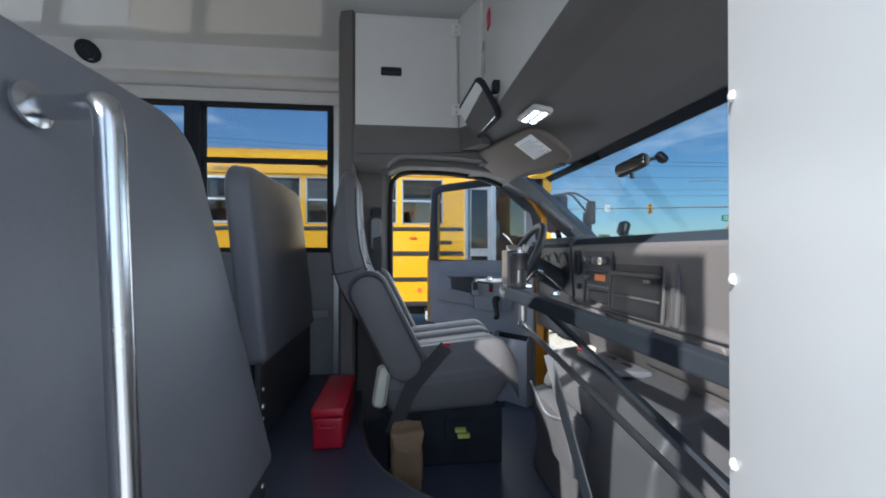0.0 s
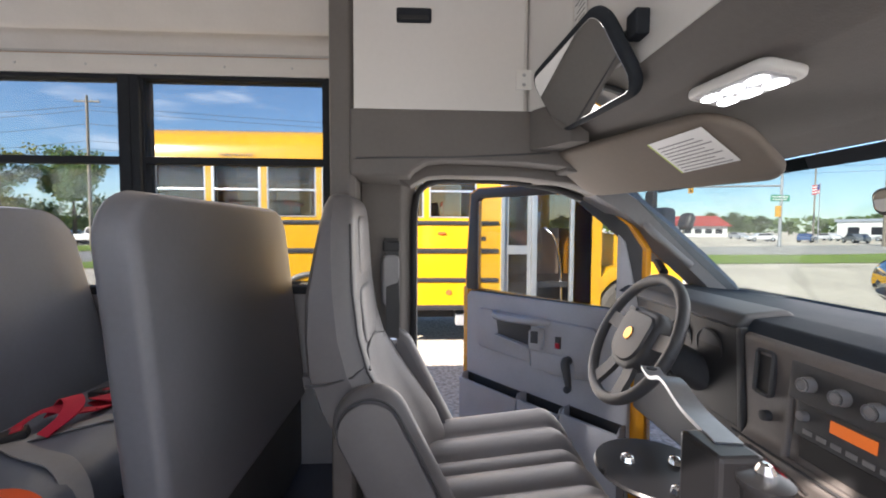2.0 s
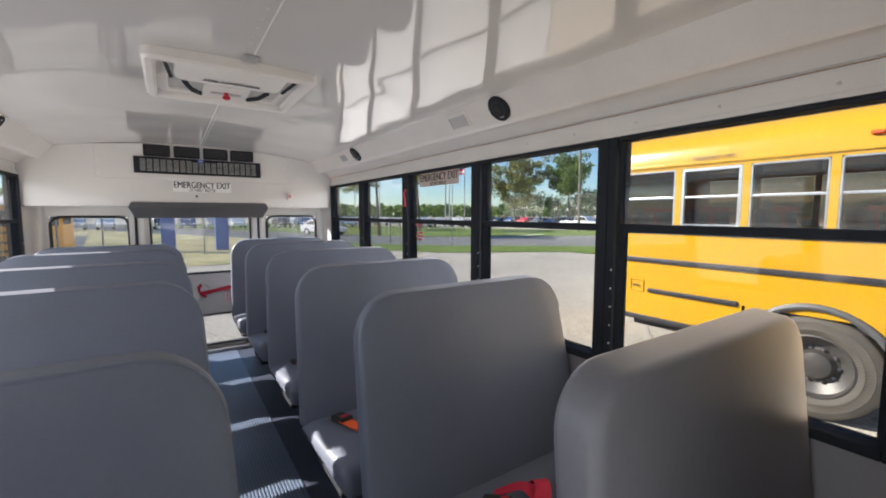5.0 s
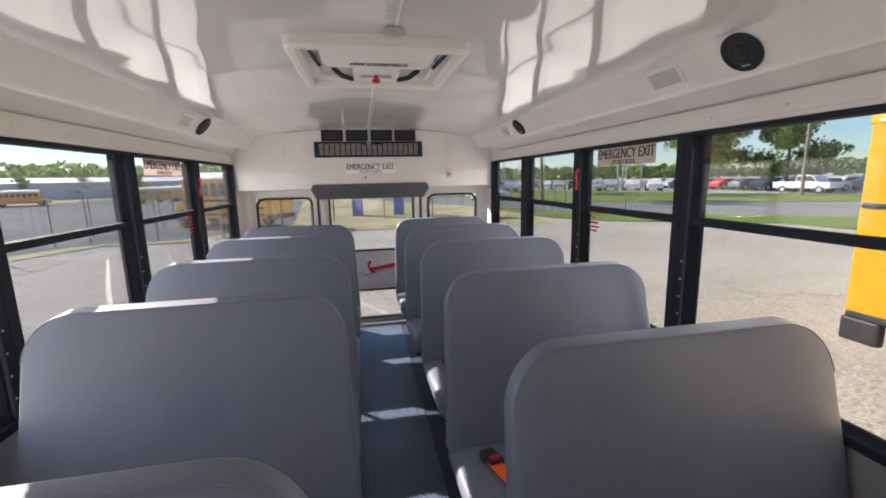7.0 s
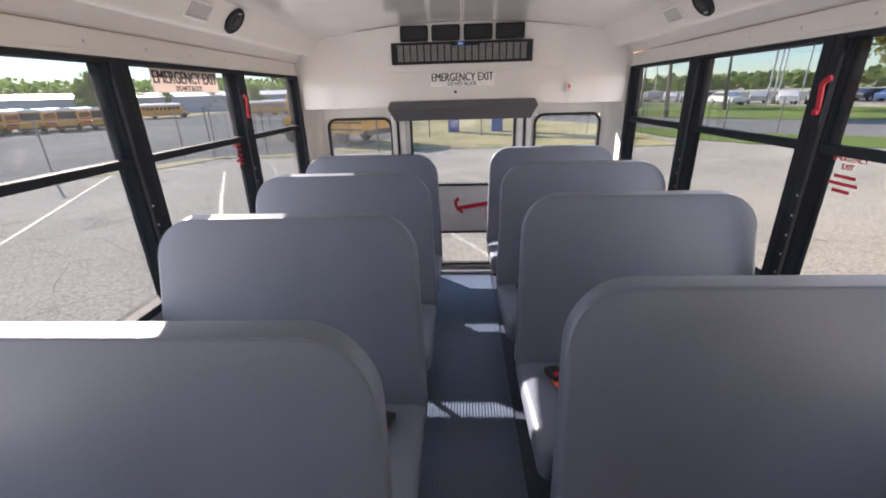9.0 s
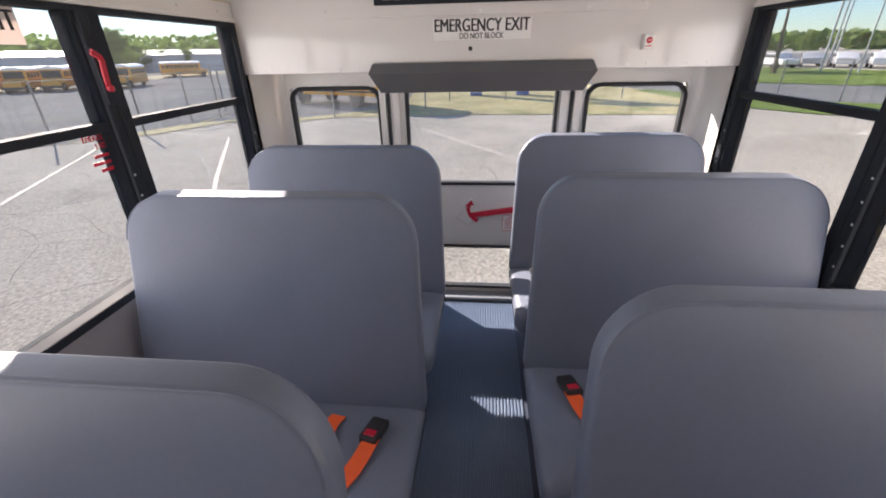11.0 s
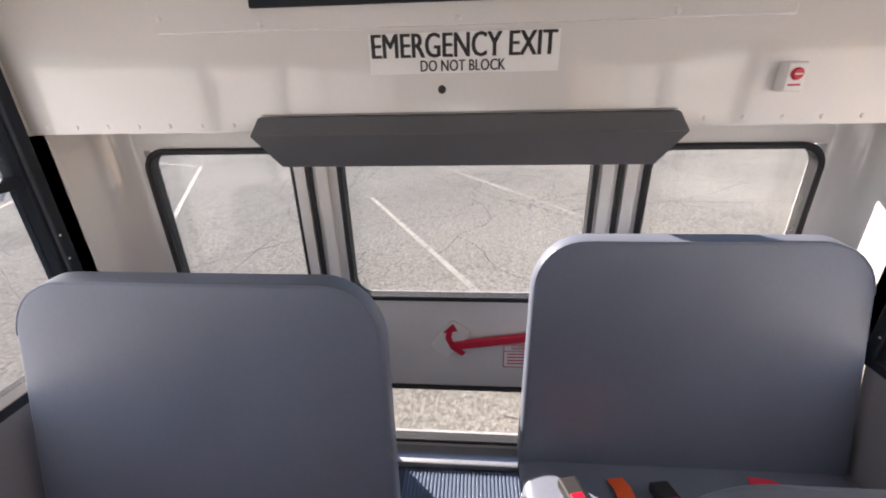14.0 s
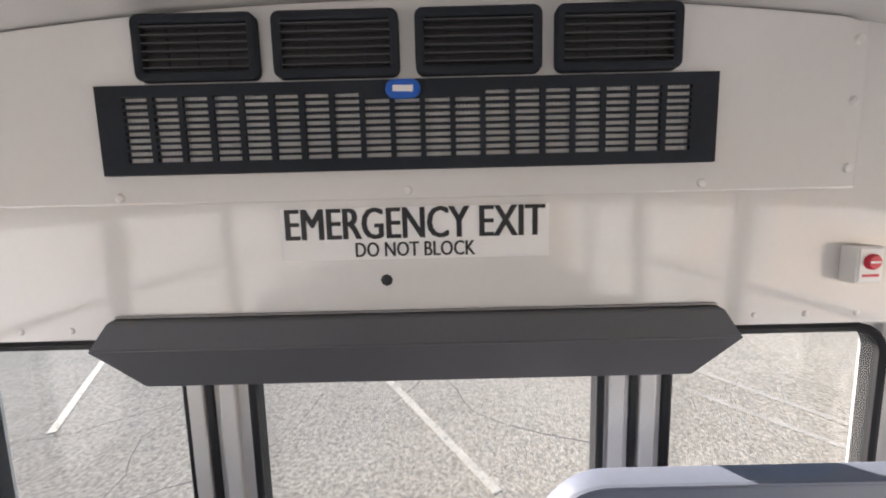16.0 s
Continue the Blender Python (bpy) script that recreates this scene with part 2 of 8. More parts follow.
BLUE = mat("badge_blue", (0.01, 0.11, 0.50), 0.3, var=0.04)
GOLD = mat("badge_gold", (0.75, 0.36, 0.10), 0.25, 1.0, var=0.05)
SCREEN = mat("amber_display", (0.30, 0.06, 0.01), 0.3, emit=(1.0, 0.22, 0.03, 0.12))
CARD = mat("brown_paper", (0.27, 0.18, 0.105), 0.8, var=0.15)
CREAM = mat("cream_plastic", (0.72, 0.72, 0.60), 0.45, var=0.06)
GLUE = mat("lime_plastic", (0.62, 0.70, 0.16), 0.45, var=0.05)
ASPHALT = mat("asphalt", (0.47, 0.432, 0.366), 0.95, var=0.50, scale=0.3, fine=26, fw=2.6, bump=0.03, bump_scale=34, dirt=((0.27, 0.25, 0.22), 0.35, 0.60), spec=0.05, grit=0.5)
ROAD = mat("road_asphalt", (0.24, 0.235, 0.225), 0.95, var=0.15, scale=0.2, fine=10, spec=0.05, grit=1.0)
GRAVEL = mat("gravel", (0.25, 0.24, 0.225), 0.95, var=0.45, scale=0.25, fine=5, fw=1.2, dirt=((0.33, 0.31, 0.275), 0.22, 0.55), spec=0.05, grit=1.0)
GRASS = mat("grass", (0.155, 0.215, 0.050), 0.9, var=0.35, scale=0.5, fine=6, fw=1.0, dirt=((0.26, 0.24, 0.10), 0.9, 0.60), spec=0.1, grit=0.6)
DRYGRASS = mat("dry_grass", (0.46, 0.40, 0.20), 0.9, var=0.45, scale=0.4, fine=5, fw=1.2, dirt=((0.20, 0.24, 0.07), 0.5, 0.54), spec=0.1, grit=0.6)
LINE = mat("line_paint", (0.50, 0.47, 0.41), 0.8, var=0.2, scale=4, fine=30, dirt=((0.25, 0.24, 0.22), 9.0, 0.53))
CRACK = mat("tar_crack", (0.12, 0.115, 0.105), 0.8, var=0.2)
LEAF = mat("foliage", (0.13, 0.19, 0.055), 0.75, var=0.35, scale=0.7, fine=5, random_tint=0.15)
LEAF_Y = mat("foliage_autumn", (0.17, 0.165, 0.040), 0.75, var=0.35, scale=0.7, fine=5, random_tint=0.15)
film("foliage", (0.15, 0.23, 0.06), 0.45)
film("foliage_autumn", (0.30, 0.32, 0.08), 0.5)
BARK = mat("bark", (0.12, 0.095, 0.07), 0.9, var=0.25, scale=5, fine=40)
WOODPOLE = mat("wood_pole", (0.22, 0.19, 0.15), 0.9, var=0.2)
POST = mat("weathered_galvanised", (0.22, 0.22, 0.22), 0.7, 0.2, var=0.2)
GALV = mat("galvanised", (0.42, 0.43, 0.44), 0.5, 0.6, var=0.1)
CARS = [mat("car_%s" % n, c, 0.25, var=0.04, coat=0.6) for n, c in (
    ("white", (0.75, 0.75, 0.76)), ("silver", (0.42, 0.43, 0.45)), ("black", (0.02, 0.02, 0.025)), ("blue", (0.03, 0.07, 0.18)),
    ("red", (0.55, 0.02, 0.03)), ("grey", (0.15, 0.16, 0.17)))]
SIDING = mat("metal_siding", (0.42, 0.46, 0.52), 0.6, var=0.06)
ROOFING = mat("roof_metal", (0.50, 0.53, 0.58), 0.5, var=0.06)
BRICKRED = mat("red_roof", (0.42, 0.07, 0.06), 0.7, var=0.1)
TRUCKBLUE = mat("truck_blue", (0.02, 0.28, 0.62), 0.4, var=0.05)
SIGNGREEN = mat("sign_green", (0.01, 0.25, 0.13), 0.5, var=0.04)
SIGNAL_Y = mat("signal_yellow", (0.70, 0.36, 0.03), 0.5, var=0.05)
FLAGBLUE = mat("flag_blue", (0.03, 0.05, 0.25), 0.8, var=0.05)
CONTAINER = mat("blue_steel", (0.02, 0.09, 0.36), 0.5, var=0.08)
WIRE = mat("wire", (0.05, 0.05, 0.05), 0.7, var=0.05)


# ---- building helpers ----
def basis(ob):
    return (basis(ob.parent) @ ob.matrix_parent_inverse @ ob.matrix_basis) if ob.parent else ob.matrix_basis.copy()


def part(name, bm, material, parent=None, label="", smooth=False):
    """Links a bmesh, given in world places, as one mesh under a thing, a part or nothing."""
    me = bpy.data.meshes.new(name)
    if isinstance(bm, bmesh.types.BMesh):
        bmesh.ops.recalc_face_normals(bm, faces=bm.faces)
        bm.to_mesh(me)
        bm.free()
    else:
        me.from_pydata(bm[0], [], bm[1])
    for mt in (material if isinstance(material, (list, tuple)) else [material]):
        me.materials.append(mt)
    if smooth:
        me.shade_smooth()
        me.set_sharp_from_angle(angle=radians(38))
    ob = new(name, me)
    if parent:
        ob.parent = parent
        ob.matrix_parent_inverse = basis(parent).inverted()
    if label:
        ob["label"] = label
    return ob


def thing(name, at, label, category, group="", kind=""):
    ob = new(name)
    ob.empty_display_size = 0.05
    ob.matrix_basis = Matrix.Translation(at)
    return tagged(ob, label, category, group, kind)


def setting(ob, label, category):
    return tagged(ob, label, category, "", "structure")


def add_box(bm, lo, hi, m=None):
    x0, y0, z0 = lo
    x1, y1, z1 = hi
    vs = [bm.verts.new(v) for v in ((x0, y0, z0), (x1, y0, z0), (x1, y1, z0), (x0, y1, z0), (x0, y0, z1), (x1, y0, z1), (x1, y1, z1), (x0, y1, z1))]
    if m:
        for v in vs:
            v.co = m @ v.co
    for f in ((3, 2, 1, 0), (4, 5, 6, 7), (0, 1, 5, 4), (1, 2, 6, 5), (2, 3, 7, 6), (3, 0, 4, 7)):
        bm.faces.new([vs[i] for i in f])
    return vs


def box(lo, hi, bevel=0.0, seg=2, m=None):
    bm = bmesh.new()
    add_box(bm, lo, hi)
    if bevel:
        bmesh.ops.bevel(bm, geom=bm.edges[:], offset=bevel, segments=seg, affect="EDGES", profile=0.6)
    if m:
        bmesh.ops.transform(bm, matrix=m, verts=bm.verts)
    return bm


def rounded(w, h, radii, seg=6):
    """The outline of a rectangle w by h about the origin, with corner radii (++, -+, --, +-)."""
    pts = []
    for (sx, sy, a0), r in zip(((1, 1, 0), (-1, 1, 90), (-1, -1, 180), (1, -1, 270)), radii):
        r = max(r, 1e-4)
        for k in range(seg + 1):
            a = radians(a0 + 90 * k / seg)
            pts.append((sx * (w / 2 - r) + r * math.cos(a), sy * (h / 2 - r) + r * math.sin(a)))
    return pts


def pad(w, h, t, radii, edge=0.02, crown=0.0, m=None, seg=6, n=3, warp=None):
    """A cushion-like slab: outline in x and y, thickness in z, soft edges and slightly crowned faces."""
    if not isinstance(radii, (list, tuple)):
        radii = (radii,) * 4
    bm = bmesh.new()
    rings = []

    def ring(inset, z):
        pts = rounded(w - 2 * inset, h - 2 * inset, [max(r - inset, 0.002) for r in radii], seg)
        rings.append([bm.verts.new((x, y, z)) for x, y in pts])

    side = min(w, h)
    ring(side * 0.30, -t / 2 - crown)
    ring(side * 0.12, -t / 2 - crown * 0.75)
    for k in range(n + 1):
        a = k / n * math.pi / 2
        ring(edge * (1 - math.sin(a)), -t / 2 + edge * (1 - math.cos(a)))
    for k in range(n + 1):
        a = math.pi / 2 - k / n * math.pi / 2
        ring(edge * (1 - math.sin(a)), t / 2 - edge * (1 - math.cos(a)))
    ring(side * 0.12, t / 2 + crown * 0.75)
    ring(side * 0.30, t / 2 + crown)
    for a, b in zip(rings, rings[1:]):
        for i in range(len(a)):
            j = (i + 1) % len(a)
            bm.faces.new((a[i], a[j], b[j], b[i]))
    bm.faces.new(rings[0][::-1])
    bm.faces.new(rings[-1])
    if warp:
        for v in bm.verts:
            v.co = warp(v.co)
    if m:
        bmesh.ops.transform(bm, matrix=m, verts=bm.verts)
    return bm


def frame_ring(w, h, radii, border, depth, m=None, seg=6, edge=0.004):
    """A flat frame with rounded corners: outline in x and y, depth in z."""
    if not isinstance(radii, (list, tuple)):
        radii = (radii,) * 4
    bm = bmesh.new()

    def ring(inset, z):
        return [bm.verts.new((x, y, z)) for x, y in rounded(w - 2 * inset, h - 2 * inset, [max(r - inset, 0.003) for r in radii], seg)]

    loop = [ring(0, 0), ring(0, depth - edge), ring(edge, depth), ring(border - edge, depth), ring(border, depth - edge), ring(border, 0)]
    for a, b in zip(loop, loop[1:] + loop[:1]):
        for i in range(len(a)):
            j = (i + 1) % len(a)
            bm.faces.new((a[i], a[j], b[j], b[i]))
    if m:
        bmesh.ops.transform(bm, matrix=m, verts=bm.verts)
    return bm


def prism(profile, a, b, axis="y", bevel=0.0, seg=2):
    """A polygon drawn in the two other axes (in the order x, y, z) and drawn out along axis from a to b."""
    bm = bmesh.new()

    def at(p, s):
        u, v = p
        return {"x": (s, u, v), "y": (u, s, v), "z": (u, v, s)}[axis]

    va, vb = [bm.verts.new(at(p, a)) for p in profile], [bm.verts.new(at(p, b)) for p in profile]
    n = len(profile)
    for i in range(n):
        bm.faces.new((va[i], va[(i + 1) % n], vb[(i + 1) % n], vb[i]))
    bm.faces.new(va[::-1])
    bm.faces.new(vb)
    if bevel:
        bmesh.ops.recalc_face_normals(bm, faces=bm.faces)
        bmesh.ops.bevel(bm, geom=bm.edges[:], offset=bevel, segments=seg, affect="EDGES", profile=0.6)
    return bm


def add_tube(bm, pts, r, n=10, caps=True):
    """A round tube along points; r is one radius or one for each point."""
    pts = [Vector(p) for p in pts]
    rs = r if isinstance(r, (list, tuple)) else [r] * len(pts)
    rings, up = [], None
    for i, p in enumerate(pts):
        d = (pts[min(i + 1, len(pts) - 1)] - pts[max(i - 1, 0)]).normalized()
        if up is None:
            up = d.orthogonal().normalized()
        else:
            up = (up - d * up.dot(d)).normalized()
        side = d.cross(up)
        rings.append([bm.verts.new(p + rs[i] * (math.cos(2 * math.pi * k / n) * up + math.sin(2 * math.pi * k / n) * side)) for k in range(n)])
    for a, b in zip(rings, rings[1:]):
        for k in range(n):
            bm.faces.new((a[k], a[(k + 1) % n], b[(k + 1) % n], b[k]))
    if caps:
        bm.faces.new(rings[0][::-1])
        bm.faces.new(rings[-1])
    return bm


def tube(pts, r, n=10):
    return add_tube(bmesh.new(), pts, r, n)


def bend(pts, r=0.04, k=5):
    """Rounds the corners of a polyline."""
    pts = [Vector(p) for p in pts]
    out = [pts[0]]
    for a, b, c in zip(pts, pts[1:], pts[2:]):
        u, v = (a - b).normalized() * min(r, (a - b).length / 2), (c - b).normalized() * min(r, (c - b).length / 2)
        for i in range(k + 1):
            t = i / k
            out.append((b + u) * (1 - t) ** 2 + b * 2 * t * (1 - t) + (b + v) * t * t)
    return out + [pts[-1]]


def lathe(profile, n=24, m=None, caps=True):
    """A solid of revolution about z from points (radius, height)."""
    bm = bmesh.new()
    rings = [[bm.verts.new((r * math.cos(2 * math.pi * k / n), r * math.sin(2 * math.pi * k / n), z)) for k in range(n)] for r, z in profile]
    for a, b in zip(rings, rings[1:]):
        for k in range(n):
            bm.faces.new((a[k], a[(k + 1) % n], b[(k + 1) % n], b[k]))
    if caps:
        bm.faces.new(rings[0][::-1])
        bm.faces.new(rings[-1])
    if m:
        bmesh.ops.transform(bm, matrix=m, verts=bm.verts)
    return bm


def band(pts, width, thick, normal_hint=(0, 0, 1)):
    """A flat strap along points, width across, with thickness."""
    bm = bmesh.new()
    pts = [Vector(p) for p in pts]
    rings = []
    for i, p in enumerate(pts):
        d = (pts[min(i + 1, len(pts) - 1)] - pts[max(i - 1, 0)]).normalized()
        nrm = Vector(normal_hint)
        nrm = (nrm - d * nrm.dot(d)).normalized()
        s = d.cross(nrm) * width / 2
        q = nrm * thick / 2
        rings.append([bm.verts.new(p + v) for v in (s + q, -s + q, -s - q, s - q)])
    for a, b in zip(rings, rings[1:]):
        for k in range(4):
            bm.faces.new((a[k], a[(k + 1) % 4], b[(k + 1) % 4], b[k]))
    bm.faces.new(rings[0][::-1])
    bm.faces.new(rings[-1])
    return bm


def holed(axis, lo, hi, urange, vrange, holes):
    """A slab from lo to hi along axis, over u and v (the two other axes in order), with rectangular holes (u0, u1, v0, v1)."""
    us = sorted({*urange, *(q for h in holes for q in h[:2] if urange[0] < q < urange[1])})
    vs = sorted({*vrange, *(q for h in holes for q in h[2:] if vrange[0] < q < vrange[1])})
    bm = bmesh.new()
    solid = {(i, j): not any(h[0] < (us[i] + us[i + 1]) / 2 < h[1] and h[2] < (vs[j] + vs[j + 1]) / 2 < h[3] for h in holes)
             for i in range(len(us) - 1) for j in range(len(vs) - 1)}
    verts = {}

    def vert(i, j, s):
        key = (i, j, s)
        if key not in verts:
            u, v = us[i], vs[j]
            verts[key] = bm.verts.new({"x": (s, u, v), "y": (u, s, v), "z": (u, v, s)}[axis])
        return verts[key]

    for (i, j), full in solid.items():
        if not full:
            continue
        for s in (lo, hi):
            bm.faces.new((vert(i, j, s), vert(i + 1, j, s), vert(i + 1, j + 1, s), vert(i, j + 1, s)))
        for di, dj, a, b in ((-1, 0, (0, 0), (0, 1)), (1, 0, (1, 0), (1, 1)), (0, -1, (0, 0), (1, 0)), (0, 1, (0, 1), (1, 1))):
            if not solid.get((i + di, j + dj), False):
                p, q = (i + a[0], j + a[1]), (i + b[0], j + b[1])
                bm.faces.new((vert(*p, lo), vert(*q, lo), vert(*q, hi), vert(*p, hi)))
    return bm


def letters(name, body, size, m, material, parent=None, depth=0.0006, align="CENTER", stretch=1.0, bold=0.017):
    """Raised lettering in the built-in font, in the x-y plane of m."""
    cu = bpy.data.curves.new(name, "FONT")
    cu.body, cu.size, cu.align_x, cu.align_y, cu.extrude, cu.resolution_u, cu.offset = body, size, align, "CENTER", depth, 3, 0.0
    tmp = bpy.data.objects.new(name, cu)
    me = bpy.data.meshes.new_from_object(tmp)
    bpy.data.objects.remove(tmp)
    bm = bmesh.new()
    for k in (-1, 0, 1):
        cp = me.copy()
        cp.transform(Matrix.Translation((k * bold * size, 0, 0.00004 * k)))
        bm.from_mesh(cp)
        bpy.data.meshes.remove(cp)
    bm.to_mesh(me)
    bm.free()
    me.transform(m @ Matrix.Diagonal((stretch, 1, 1, 1)))
    me.materials.clear()
    me.materials.append(material)
    ob = new(name, me)
    if parent:
        ob.parent = parent
        ob.matrix_parent_inverse = basis(parent).inverted()
    return ob


def axes(origin, xdir, ydir):
    """A pose whose x and y point along the given ways."""
    x = Vector(xdir).normalized()
    z = x.cross(Vector(ydir)).normalized()
    y = z.cross(x)
    m = Matrix((x, y, z)).transposed().to_4x4()
    m.translation = origin
    return m


def rivet_bm(points, normal, r=0.006, h=0.003):
    """Small domed screw heads at points, all in one mesh."""
    bm = bmesh.new()
    z = Vector(normal).normalized()
    x = z.orthogonal().normalized()
    y = z.cross(x)
    for p in points:
        p = Vector(p)
        rings = []
        for rr, hh in ((r, 0), (r * 0.8, h * 0.7), (r * 0.3, h)):
            rings.append([bm.verts.new(p + z * hh + rr * (math.cos(k * math.pi / 4) * x + math.sin(k * math.pi / 4) * y)) for k in range(8)])
        for a, b in zip(rings, rings[1:]):
            for k in range(8):
                bm.faces.new((a[k], a[(k + 1) % 8], b[(k + 1) % 8], b[k]))
        bm.faces.new(rings[-1])
    return bm

# ---- the small bus: floor, walls, ceiling ----
REAR, UPPER = -3.535, -3.31
SIDE = 1.15
PITCH = 0.789
FT = 0.60


def gz(x, y):
    """Height of the ground: the yard on the entry side lies lower."""
    q = min(1.0, max(0.0, (-13.0 - y) / 30.0))
    return GROUND - 1.4 * q * q * (3 - 2 * q)


def terrain(xs, near, far, rows, lift, power=1.0):
    """A grid over xs whose rows run from near(x) to far(x), lying on the ground."""
    vs, fs = [], []
    for x in xs:
        for k in range(rows + 1):
            y = near(x) + (far(x) - near(x)) * (k / rows) ** power
            vs.append((x, y, gz(x, y) + lift))
    for i in range(len(xs) - 1):
        for k in range(rows):
            n = i * (rows + 1) + k
            fs.append((n, n + 1, n + rows + 2, n + rows + 1))
    return vs, fs


flat = ([(-2500, -13, GROUND), (2500, -13, GROUND), (2500, 2500, GROUND), (-2500, 2500, GROUND)], [(0, 1, 2, 3)])
gx = [-2500, -500, 0, 500, 2500]
low = terrain(gx, lambda x: -13.0, lambda x: -43.0, 24, 0.0)
n0 = len(flat[0])
n1 = n0 + len(low[0])
far_v = [(-2500, -43, GROUND - 1.4), (2500, -43, GROUND - 1.4), (2500, -2500, GROUND - 1.4), (-2500, -2500, GROUND - 1.4)]
ground = part("ground", (flat[0] + low[0] + far_v, flat[1] + [tuple(q + n0 for q in f[::-1]) for f in low[1]] + [(n1 + 3, n1 + 2, n1 + 1, n1)]), ASPHALT)
setting(ground, "sunlit worn grey asphalt of the yard", "ground")

edge = [(0.80, 1.12), (0.82, 0.80), (0.85, 0.42), (0.90, 0.16), (0.96, 0.02), (1.05, -0.09), (1.16, -0.20), (1.24, -0.32), (1.26, -0.46)]
floor_bm = prism([(REAR - 0.02, -1.12), (0.60, -1.12), (0.60, -0.46)] + edge[::-1] + [(REAR - 0.02, 1.12)], -0.06, 0.0, "z")
floor = part("floor", floor_bm, FLOOR_D)
setting(floor, "dark blue-black rubber bus floor", "floor")
part("edge_trim", tube([(x + 0.004, y, -0.004) for x, y in edge], 0.008, 8), GRIP, floor, "worn dull metal step edge", True)

runner = part("aisle_runner", box((REAR + 0.10, -0.2294, 0.0005), (0.45, 0.2294, 0.0022)), FLOOR)
setting(runner, "ribbed dark rubber runner along the aisle", "floor")
rib_w = 0.4588 / 31
prof = [(-rib_w * 0.31, 0.002), (-rib_w * 0.21, 0.0068), (rib_w * 0.21, 0.0068), (rib_w * 0.31, 0.002)]
rib = part("rib", prism(prof, REAR + 0.10, 0.45, "x"), FLOOR, runner)
rib.matrix_basis = Matrix.Translation((0, -0.2294 + rib_w * 0.5, 0)) @ rib.matrix_basis
for i in range(1, 31):
    r_ = new("rib", rib.data)
    r_.parent, r_.matrix_parent_inverse = runner, rib.matrix_parent_inverse.copy()
    r_.matrix_basis = Matrix.Translation((0, rib_w * i, 0)) @ rib.matrix_basis

cab_floor = part("cab_floor", holed("z", -0.22, -0.16, (0.55, 2.3), (-1.12, 1.02), [(0.55, 1.32, -1.12, -0.46)]), FLOOR_D)
setting(cab_floor, "dark rubber floor of the driver's cab", "floor")
riser = part("floor_riser", prism([(x - 0.006, y) for x, y in edge] + [(x - 0.04, y) for x, y in edge[::-1]], -0.2, -0.061, "z"), PLASTIC_D)
setting(riser, "dark riser under the curved floor edge", "step")
step = part("entry_step", box((0.62, -1.14, -0.48), (1.30, -0.47, -0.26), 0.012), FLOOR_D)
setting(step, "dark rubber entry step beside the door", "step")

# side walls: lower panels, window band, trim and cove
for name, s in (("wall_left", 1), ("wall_right", -1)):
    lo, hi = sorted((s * 1.125, s * 1.20))
    w = part(name, box((REAR - 0.04, lo, -0.12), (0.66, hi, 0.704), 0.003), GREY_WALL)
    setting(w, "grey painted side wall below the windows", "wall")
    part("seat_rail", box((REAR + 0.1, s * 1.075 if s > 0 else -1.124, 0.33), (0.62, 1.124 if s > 0 else -1.075, 0.38), 0.004), GREY_WALL, w)
    a, b = sorted((s * 1.135, s * 1.20))
    t = part("trim", box((REAR - 0.04, a, 1.566), (0.70, b, 1.645), 0.004), WHITE_M)
    setting(t, "white metal trim above the windows", "trim")
    lip0, lip1 = sorted((s * 1.122, s * 1.1345))
    part("lip", box((UPPER, lip0, 1.566), (0.68, lip1, 1.582), 0.003), WHITE_M, t)
    part("rivets", rivet_bm([(x, s * 1.1345, 1.605) for x in np.arange(-3.2, 0.65, 0.263)], (0, -s, 0), 0.005, 0.0025), ALU, t, "", True)
    prof = [(s * 1.135, 1.646), (s * 1.118, 1.650), (s * 1.106, 1.668), (s * 1.090, 1.690), (s * 1.066, 1.697), (s * 1.040, 1.690), (s * 1.022, 1.683), (s * 1.010, 1.688),
            (s * 0.998, 1.702), (s * 0.962, 1.746), (s * 0.930, 1.782), (s * 0.919, 1.797), (s * 0.93, 1.83), (s * 1.135, 1.83)]
    cove = part("cove_" + ("left" if s > 0 else "right"), prism(prof, UPPER, 1.36 if s < 0 else 0.72, "x"), WHITE_M, None, "", True)
    setting(cove, "cream white wiring cove along the ceiling edge", "ceiling cove")
    shell = part("outer_skin", prism([(s * 1.20, 1.56), (s * 1.20, 1.75), (s * 1.10, 1.93), (s * 0.8, 2.01), (s * 0.8, 1.99), (s * 1.09, 1.91), (s * 1.185, 1.745), (s * 1.185, 1.56)],
                 REAR - 0.04, 1.5, "x"), YELLOW_D, w)
ys = [-0.93 + 1.86 * i / 24 for i in range(25)]
zc = lambda y: 1.866 - 0.078 * (y / 0.93) ** 2
prof = [(y, zc(y)) for y in ys] + [(y, zc(y) + 0.03) for y in ys[::-1]]
ceiling = part("ceiling", prism(prof, UPPER - 0.2, 1.37, "x"), CEIL, None, "", True)
setting(ceiling, "glossy white curved metal ceiling with reflections", "ceiling")
roof = part("roof", prism([(y, zc(y) + 0.145) for y in ys] + [(y, zc(y) + 0.16) for y in ys[::-1]], REAR - 0.04, 1.5, "x"), YELLOW_D)
setting(roof, "yellow outer roof of the small bus", "roof")
seam = part("ceiling_seam", box((-0.935, 0.040, 1.8635), (1.30, 0.046, 1.8655), 0.0005), WHITE_M)
setting(seam, "white cover strip along the ceiling seam", "trim")
part("rivets", rivet_bm([(x, 0.015, 1.8655) for x in np.arange(-0.90, 1.25, 0.07)], (0, 0, -1), 0.006, 0.003), ALU, seam, "", True)
